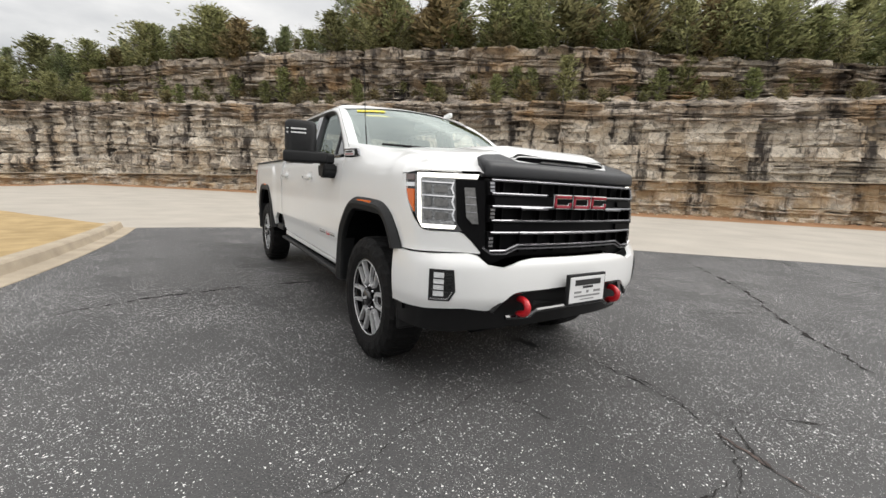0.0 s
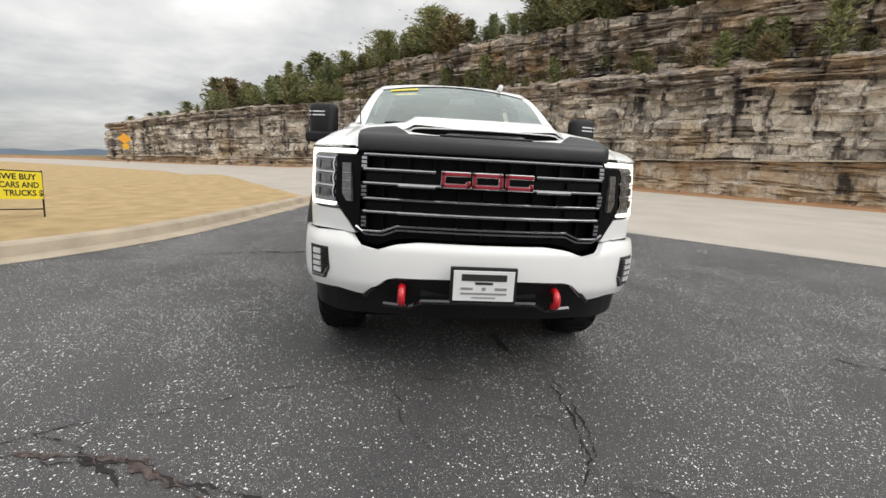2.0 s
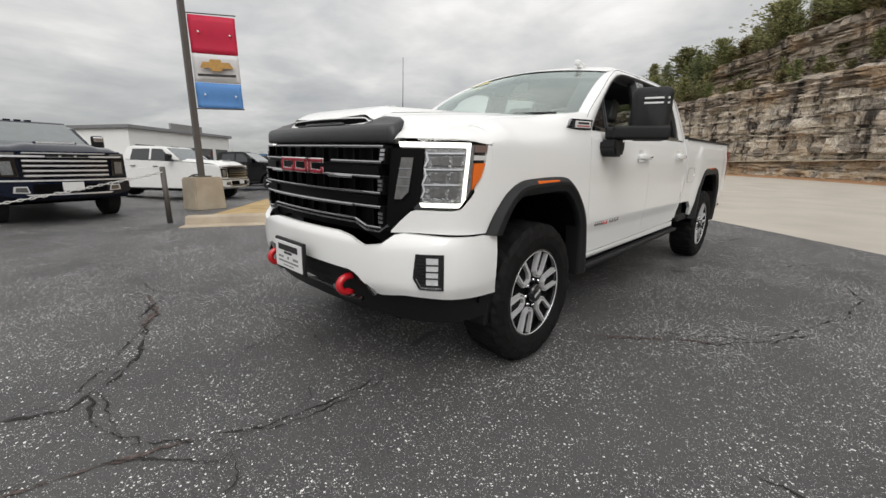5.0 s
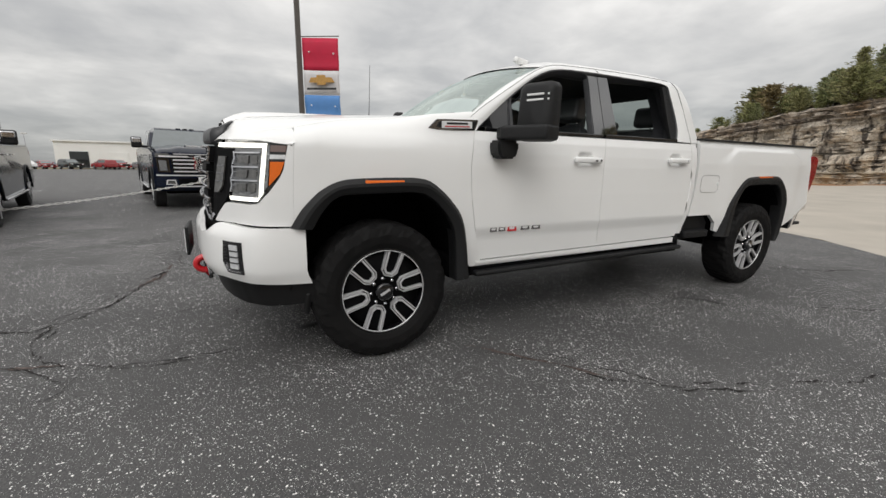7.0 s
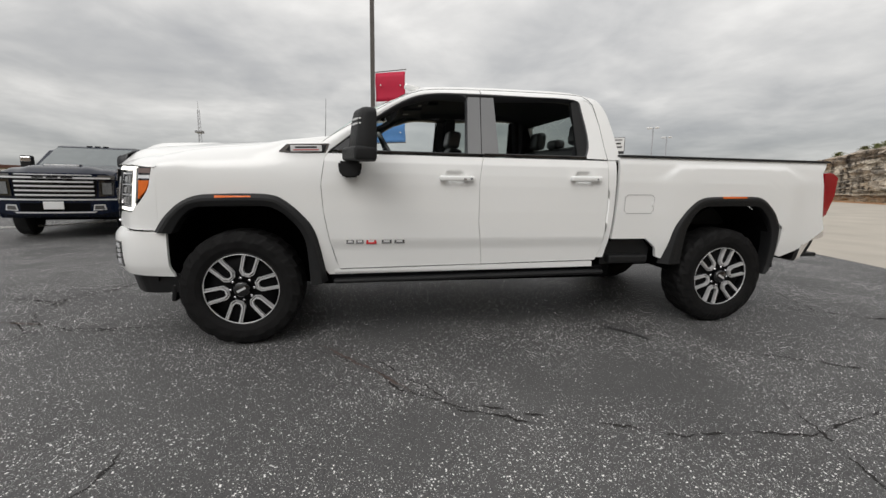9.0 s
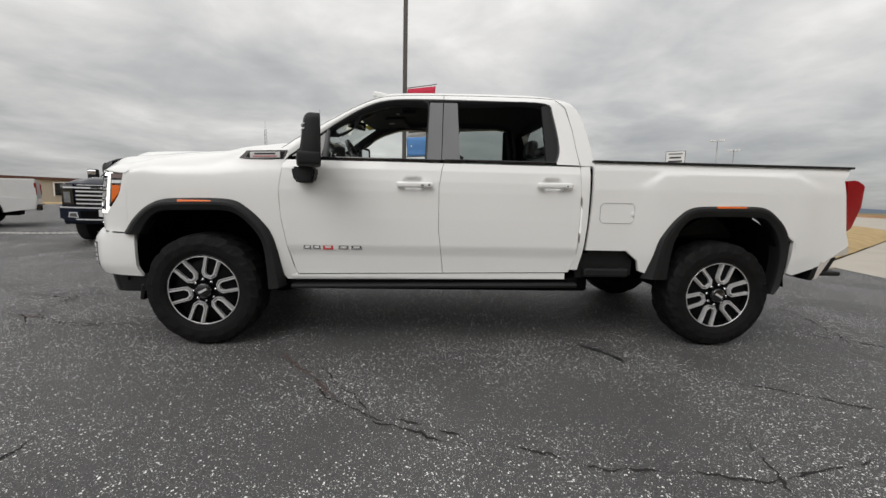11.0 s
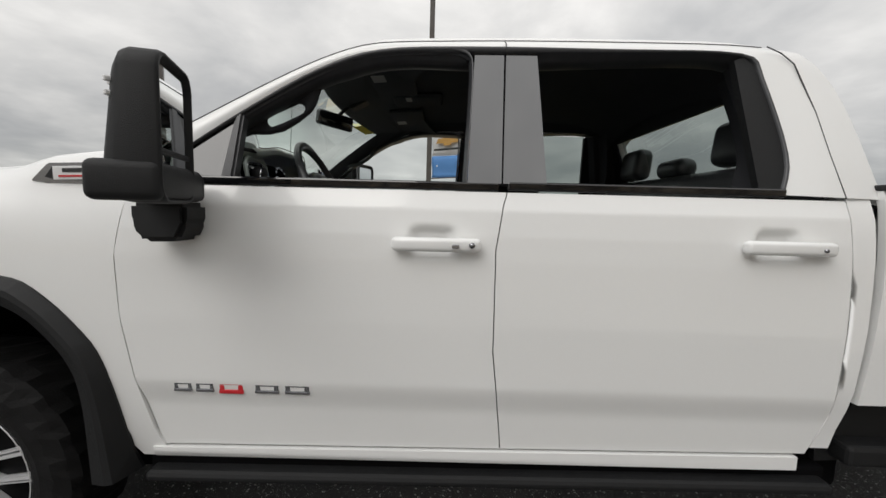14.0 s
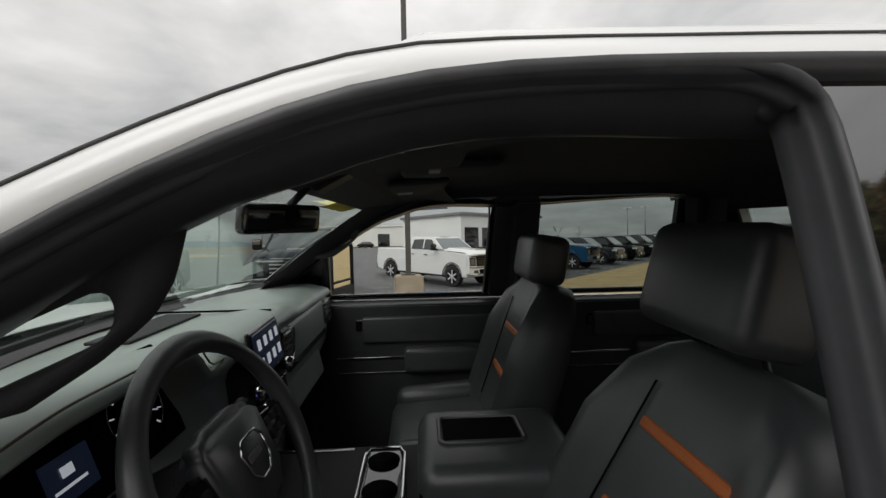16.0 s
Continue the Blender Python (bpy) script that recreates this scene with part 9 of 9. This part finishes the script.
def hills():
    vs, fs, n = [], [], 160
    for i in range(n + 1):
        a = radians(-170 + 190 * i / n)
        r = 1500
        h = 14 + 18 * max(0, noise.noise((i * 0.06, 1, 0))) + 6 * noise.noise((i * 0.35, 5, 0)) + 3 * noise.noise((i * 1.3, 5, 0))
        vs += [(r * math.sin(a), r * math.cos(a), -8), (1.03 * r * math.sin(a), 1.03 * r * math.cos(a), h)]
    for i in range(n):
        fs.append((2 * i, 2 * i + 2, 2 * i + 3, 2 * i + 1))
    # distance haze is put into the hills' blue-grey colour
    tagged(mesh_ob("backdrop", vs, fs, mat("haze_blue_far_hills", (0.10, 0.13, 0.17), 0.95, var=0.15, scale=0.01, bscale=0.2), smooth=True), "low wooded hills on the horizon, painted blue-grey for haze", "hills", kind="structure")


hills()


# ---- trees and scrub ----
def leaf_material(name, a, b):
    m = bpy.data.materials.new(name)
    m.use_nodes = True
    nd, lk = m.node_tree.nodes, m.node_tree.links
    p = nd["Principled BSDF"]
    oi = nd.new("ShaderNodeObjectInfo")
    ge = nd.new("ShaderNodeNewGeometry")
    mix = rgb_mix(nd, lk, oi.outputs["Random"], a, b)
    hs = nd.new("ShaderNodeHueSaturation")
    r = nd.new("ShaderNodeMapRange")
    r.inputs["To Min"].default_value, r.inputs["To Max"].default_value = 0.40, 1.6
    lk.new(ge.outputs["Random Per Island"], r.inputs["Value"])
    lk.new(r.outputs[0], hs.inputs["Value"])
    lk.new(mix, hs.inputs["Color"])
    lk.new(hs.outputs[0], p.inputs["Base Color"])
    tr, mx = nd.new("ShaderNodeBsdfTranslucent"), nd.new("ShaderNodeMixShader")
    lk.new(hs.outputs[0], tr.inputs["Color"])
    mx.inputs[0].default_value = 0.45
    lk.new(p.outputs[0], mx.inputs[1])
    lk.new(tr.outputs[0], mx.inputs[2])
    lk.new(mx.outputs[0], nd["Material Output"].inputs[0])
    p.inputs["Roughness"].default_value = 0.8
    p.inputs["Specular IOR Level"].default_value = 0.2
    return m


M_CEDAR = leaf_material("cedar_foliage", (0.225, 0.252, 0.108), (0.32, 0.312, 0.16))
M_PINE = leaf_material("pine_foliage", (0.20, 0.235, 0.12), (0.28, 0.296, 0.16))
M_SCRUB = leaf_material("scrub_foliage", (0.27, 0.21, 0.115), (0.19, 0.195, 0.095))
M_BARK = mat("grey_brown_bark", (0.21, 0.19, 0.17), 0.9, var=0.3, scale=8, bump=0.8, bscale=30)


def crown_mesh(rng, height, spread, low, tips, blade, pine):
    """A crown of fine sprays set along limbs, which thin out towards the tips and leave gaps between them."""
    vs, fs = [], []
    limbs = int(tips / 26)
    lop = rng.uniform(0, 6.28)
    for b in range(limbs):
        t = (b + rng.random()) / limbs
        if pine:
            t = t ** 0.75
            reach = spread * (0.30 + 0.70 * math.sin(math.pi * min(1, 0.22 + 0.74 * t))) * rng.uniform(0.45, 1.1)
            rise = rng.uniform(-0.05, 0.35) + 0.5 * t
        else:
            reach = (spread * min(1, 0.60 + t * 1.9) * (1 - t) ** 0.80 + 0.10) * rng.uniform(0.45, 1.25)
            rise = rng.uniform(0.25, 0.75) + 0.5 * t
        a = b * 2.39996 + rng.uniform(-0.4, 0.4)
        reach *= 1 + 0.18 * math.sin(a - lop)
        z = low + (height - low) * t
        out = Vector((math.cos(a), math.sin(a), 0))
        for k in range(13):
            u = (k + rng.random()) / 13
            c = out * reach * u + Vector((0, 0, z + rise * reach * u * (0.6 + 0.4 * u) - 0.10 * reach * u * u))
            for side_ in (-1, 1):
                swing = side_ * rng.uniform(0.2, 1.25) * (1.15 - 0.6 * u)
                d = Vector((math.cos(a + swing), math.sin(a + swing), rng.uniform(-0.15, 0.75))).normalized()
                w = Vector((rng.uniform(-1, 1), rng.uniform(-1, 1), rng.uniform(-1, 1))).cross(d).normalized()
                s = blade * rng.uniform(0.7, 1.7) * (1.15 - 0.45 * u)
                o = c + Vector((rng.uniform(-1, 1), rng.uniform(-1, 1), rng.uniform(-1, 1))) * blade * 0.5
                n = len(vs)
                vs += [o - w * s * 0.13, o + w * s * 0.13, o + d * s * 0.55 + w * s * 0.15, o + d * s, o + d * s * 0.5 - w * s * 0.16]
                fs += [(n, n + 1, n + 2, n + 3, n + 4)]
    return vs, fs


def tree_kind(name, seed, height, spread, low, tips, blade, material, label, pine=False):
    rng = random.Random(seed)
    root = empty(name, pose(0, 0, -500))
    tagged(root, label, "tree", kind="")
    bm = bmesh.new()
    bend = [(0.12 * math.sin(seed + k), 0.12 * math.cos(seed * 2 + k), height * k / 5) for k in range(6)]
    add_tube(bm, bend, [0.05 * height / 3 * (1 - k / 5.4) + 0.012 for k in range(6)], 6)
    for k in range(14):
        t = rng.uniform(0.2, 0.95)
        a = rng.random() * 6.28
        z = low + (height - low) * t
        reach = spread * (0.7 * (1 - t) + 0.25)
        add_tube(bm, [(0, 0, z - 0.1), (reach * 0.5 * math.cos(a), reach * 0.5 * math.sin(a), z + 0.05), (reach * math.cos(a), reach * math.sin(a), z + 0.25 * reach)], [0.03, 0.02, 0.008], 4)
    part("trunk", bm, M_BARK, root)
    vs, fs = crown_mesh(rng, height, spread, low, tips, blade, pine)
    mesh_ob("crown", vs, fs, material, root)
    return root


def bare_kind(seed, height):
    rng = random.Random(seed)
    root = empty("bare_tree", pose(0, 0, -500))
    tagged(root, "leafless winter tree with fine grey branches", "tree")
    bm = bmesh.new()

    def grow(p, d, l, r, depth):
        q = p + d * l
        mid = p.lerp(q, 0.5) + Vector((rng.uniform(-1, 1), rng.uniform(-1, 1), 0)) * l * 0.06
        add_tube(bm, [p, mid, q], [r, r * 0.85, r * 0.65], 5 if depth > 2 else 3, False)
        if depth == 0:
            return
        for _ in range(3 if depth > 1 else 2):
            n = (d + Vector((rng.uniform(-0.8, 0.8), rng.uniform(-0.8, 0.8), rng.uniform(-0.1, 0.5)))).normalized()
            grow(q if rng.random() < 0.6 else mid, n, l * rng.uniform(0.6, 0.8), r * 0.55, depth - 1)
    grow(Vector((0, 0, 0)), Vector((0, 0, 1)), height * 0.32, height * 0.014, 5)
    part("crown", bm, M_BARK, root, "bare grey twigs")
    return root


KINDS = [
    tree_kind("cedar_tree", 1, 4.8, 2.0, 0.2, 2100, 0.25, M_CEDAR, "slender olive-green cedar on the rocky hill top"),
    tree_kind("cedar_tree", 2, 3.9, 2.5, 0.15, 2200, 0.26, M_CEDAR, "broad olive-green cedar on the rocky hill top"),
    tree_kind("cedar_tree", 3, 6.0, 2.2, 0.5, 2300, 0.27, M_PINE, "tall dark conifer on the hill top"),
    tree_kind("pine_tree", 4, 7.0, 2.1, 1.6, 1500, 0.30, M_PINE, "open-crowned pine with a bare lower trunk", True),
    tree_kind("pine_tree", 5, 8.0, 2.3, 2.4, 1500, 0.31, M_PINE, "tall open-crowned pine above the cutting", True),
    tree_kind("cedar_tree", 6, 2.9, 1.7, 0.05, 1300, 0.27, M_SCRUB, "rusty brown-green winter cedar on the hill top"),
]
BARE = [bare_kind(11, 6.5), bare_kind(12, 8.0), bare_kind(13, 7.2)]
SHRUBS = [
    tree_kind("cedar_shrub", 21, 1.9, 0.72, 0.05, 620, 0.22, M_CEDAR, "young green cedar on the rock bench"),
    tree_kind("scrub_bush", 22, 1.1, 0.9, 0.02, 520, 0.20, M_SCRUB, "low brownish scrub on the rock bench"),
    tree_kind("cedar_shrub", 23, 2.6, 0.95, 0.05, 780, 0.24, M_CEDAR, "bushy green cedar on the rock bench"),
]


def beside_wall(s, off):
    (x, y), (dx, dy) = along(WALL_LINE, min(TOTAL - 0.05, max(0, s)))
    nx, ny = -dy, dx
    if nx * 0.7 + ny * 0.7 < 0:
        nx, ny = -nx, -ny
    return x + nx * off, y + ny * off


rng = random.Random(5)
used = set()


def plant(kinds, k, m):
    """The first of a kind is moved to its place, the rest are copies."""
    if id(kinds[k]) not in used:
        used.add(id(kinds[k]))
        kinds[k].matrix_basis = Matrix.LocRotScale(m.translation, m.to_quaternion(), None)
        return kinds[k]
    return copy_thing(kinds[k], m)


NATIVE = (4.8, 3.9, 6.0, 7.0, 8.0, 2.9)
TALL = [(44, 7.6), (60, 7.0), (78, 6.6), (89, 6.8), (92, 5.6), (95, 3.4), (100, 4.2), (103, 5.0), (112, 4.6), (126, 4.5), (136, 3.3), (147, 2.0)]
for row, (off, gap) in enumerate(((6.0, 1.5), (7.4, 1.5), (9.8, 1.8), (13.5, 2.4))):
    s = 44.0
    while s < 147:
        s += gap * rng.uniform(0.5, 1.5)
        o = off + rng.uniform(-0.8, 0.8)
        x, y = beside_wall(s, o)
        hi = interp(s, UPPER_TOP) + (0.35 + 0.09 * (o - 6) if o > 6 else 0)
        if s > 132 and (row > 1 or rng.random() < 0.45):
            continue
        top = interp(s, TALL)
        if row < 2:
            k = rng.choice([0, 1, 1, 5, 1, 5, 2])
            high = min(top, 3.3) * (rng.uniform(0.35, 1.05) if rng.random() < 0.8 else rng.uniform(1.0, 1.5))
        else:
            k = rng.choice([0, 2, 2, 3, 4, 1, 3])
            high = top * rng.uniform(0.5, 1.08)
            s += 1.6 * smooth01(84, 70, s)
        sc = high / NATIVE[k]
        wide = sc * rng.uniform(1.0, 1.45)
        plant(KINDS, k, pose(x, y, hi - 0.3, rng.uniform(-4, 4), rng.uniform(-4, 4), rng.uniform(0, 360)) @ Matrix.Diagonal((wide, wide, sc, 1)))
        if rng.random() < (0.35 if row < 2 else 0.75):
            x, y = beside_wall(s + 0.7, o + 1.2)
            sc = top * rng.uniform(0.6, 1.1) / 7.2
            plant(BARE, rng.choice([0, 1, 2]), pose(x, y, hi - 0.2, 0, 0, rng.uniform(0, 360)) @ Matrix.Diagonal((sc, sc, sc, 1)))
s = 108.0
while s < 134:
    s += rng.uniform(0.7, 2.0)
    off = rng.uniform(1.6, 5.4)
    k = rng.choice([0, 1, 1, 2])
    x, y = beside_wall(s, off)
    sc = rng.uniform(1.6, 3.4) * smooth01(106, 118, s) * (1 - 0.4 * smooth01(124, 136, s)) / NATIVE[k] + 0.1
    plant(KINDS, k, pose(x, y, interp(s, LOWER_TOP) + 0.2 * off, 0, 0, rng.uniform(0, 360)) @ Matrix.Diagonal((sc * 1.3, sc * 1.3, sc, 1)))
s = 46.0
while s < 137:
    s += rng.uniform(0.3, 1.5)
    off = rng.choice([1.6, 2.6, 3.6, 4.4, 4.8])
    x, y = beside_wall(s, off + 0.6)
    z = interp(s, LOWER_TOP) + interp(off, [(0.3, 0), (1.2, 0.35), (2.6, 0.8), (4.2, 1.1), (5.6, 1.6)])
    sc = rng.uniform(0.55, 1.25) * (1 - 0.5 * smooth01(110, 135, s))
    plant(SHRUBS, rng.choice([0, 1, 1, 2]), pose(x, y, z - 0.15, 0, 0, rng.uniform(0, 360)) @ Matrix.Diagonal((sc, sc, sc, 1)))
for k in range(16):
    x, y = -150 + rng.uniform(-20, 20), -75 + 9 * k
    sc = rng.uniform(0.7, 1.1)
    plant(BARE, k % 3, pose(x, y, land(-150, y), 0, 0, rng.uniform(0, 360)) @ Matrix.Diagonal((sc, sc, sc, 1)))


# ---- cracks, stains, pebbles ----
def crack(pts, w, material, label, seed, jag=0.05):
    r = random.Random(seed)
    fine = []
    for a, b in zip(pts, pts[1:]):
        n = max(2, int(math.dist(a, b) / 0.018))
        fine += [(a[0] + (b[0] - a[0]) * i / n, a[1] + (b[1] - a[1]) * i / n) for i in range(n)]
    fine.append(pts[-1])
    vs, fs = [], []
    n = len(fine)
    for i, (x, y) in enumerate(fine):
        a, b = fine[max(0, i - 1)], fine[min(n - 1, i + 1)]
        d = math.dist(a, b) or 1
        nx, ny = -(b[1] - a[1]) / d, (b[0] - a[0]) / d
        o = jag * noise.noise((x * 3.1, y * 3.1, seed)) + jag * 0.5 * noise.noise((x * 11, y * 11, seed)) + jag * 0.35 * noise.noise((x * 34, y * 34, seed))
        ww = 0.42 * w * max(0.10, 0.55 + 1.5 * noise.noise((x * 7, y * 7, seed + 9)) + 0.9 * noise.noise((x * 23, y * 23, seed + 5))) * min(1, 4 * i / n + 0.1, 4 * (n - 1 - i) / n + 0.1)
        for s in (-0.5, 0.5):
            px, py = x + nx * (o + s * ww), y + ny * (o + s * ww)
            vs.append((px, py, land(px, py) + 0.004))
    for i in range(n - 1):
        fs.append((2 * i, 2 * i + 2, 2 * i + 3, 2 * i + 1))
    tagged(mesh_ob("crack", vs, fs, material), label, "crack", kind="structure")


M_RUST = mat("rusty_crack_stain", (0.060, 0.040, 0.034), 0.85, var=0.6, scale=40, bump=1.0, bscale=160, col2=(0.10, 0.075, 0.066))
CRACKS = [
    ([(0.36, -0.36), (0.47, -0.67), (0.54, -0.97), (0.54, -1.27), (0.47, -1.53), (0.56, -1.70), (0.40, -1.85), (0.22, -1.98), (0.12, -2.4), (0.1, -2.9), (0.3, -3.8)], 0.022),
    ([(0.47, -1.55), (0.70, -1.71), (0.89, -1.88), (1.12, -2.19), (1.9, -2.6)], 0.024),
    ([(7.12, 2.98), (6.4, 1.57), (5.1, 0.29), (4.27, -0.41), (3.65, -0.79), (3.01, -1.28), (2.39, -1.87), (1.6, -2.9)], 0.10),
    ([(9.1, 1.6), (8.56, 0.65), (7.5, -0.25), (7.41, -0.73), (6.9, -1.6)], 0.10),
    ([(3.52, -0.84), (2.82, -0.58), (2.58, -0.24)], 0.04),
    ([(-3.06, 1.81), (-2.74, 2.01), (-2.23, 2.20), (-1.54, 2.33), (-0.6, 2.35)], 0.09),
    ([(-2.37, -1.64), (-1.9, -1.44), (-1.45, -1.5), (-1.09, -1.67), (-0.8, -1.85), (-0.47, -2.03), (-0.35, -2.5)], 0.030),
    ([(0.78, -1.85), (0.45, -1.57), (0.42, -1.22), (0.1, -0.95), (-0.42, -0.78), (-1.2, -1.0), (-2.04, -1.37), (-3.4, -1.5), (-5, -2.3)], 0.017),
    ([(-0.47, -1.97), (0.18, -1.95), (0.45, -1.6)], 0.03),
    ([(0.9, 0.42), (1.14, 0.6), (1.53, 0.98), (1.76, 1.07), (1.95, 1.37), (2.17, 1.89), (2.4, 2.4), (2.5, 3.3), (2.2, 4.5)], 0.03),
    ([(1.1, 5.2), (0.2, 5.6), (-1.0, 5.5), (-2.4, 5.9)], 0.05),
    ([(2.0, 3.4), (3.2, 3.0), (4.4, 3.3)], 0.03),
    ([(1.12, 0.76), (1.50, 1.05), (2.02, 1.41), (2.35, 2.06)], 0.03),
    ([(2.12, -0.23), (2.35, -0.24), (2.46, -0.44)], 0.03),
    ([(0.47, -0.87), (0.48, -1.28), (0.455, -1.49), (0.36, -1.66)], 0.05),
    ([(-2.0, -1.31), (-1.34, -1.61), (-0.80, -1.70), (-0.53, -1.85), (-0.37, -2.0), (-0.19, -2.03), (0.27, -1.92)], 0.05),
    ([(-0.44, -0.83), (-0.41, -1.19), (-0.24, -1.43)], 0.03),
    ([(-0.57, -2.70), (-0.32, -2.09), (-0.81, -1.67)], 0.04),
    ([(0.59, 5.05), (0.89, 5.37), (1.10, 5.76), (1.3, 6.3)], 0.07),
    ([(1.54, 3.68), (1.73, 3.97), (1.97, 4.44), (2.3, 4.8)], 0.05),
]
for k, (pts, w) in enumerate(CRACKS):
    crack(pts, w, M_CRACK, "thin jagged dark crack in the asphalt", 3 + k)
for k, (pts, w) in enumerate((([(-1.95, -1.44), (-1.45, -1.5), (-1.05, -1.69)], 0.16), ([(0.35, -1.7), (0.2, -2.2), (0.1, -2.7)], 0.08), ([(1.0, 0.5), (1.5, 0.95), (1.8, 1.15)], 0.07))):
    crack(pts, w, M_RUST, "rusty worn strip beside a crack", 40 + k, 0.03)
for k, (pts, w) in enumerate((([(0.25, -0.05), (0.29, -0.30), (0.325, -0.50), (0.335, -0.70)], 0.13), ([(0.44, -0.42), (0.50, -0.46)], 0.05), ([(0.33, -0.80), (0.36, -0.86)], 0.04), ([(0.9, 2.9), (1.15, 3.1), (1.3, 3.15)], 0.12))):
    crack(pts, w, M_STAIN, "wet dark oil drip on the asphalt", 60 + k, 0.02)
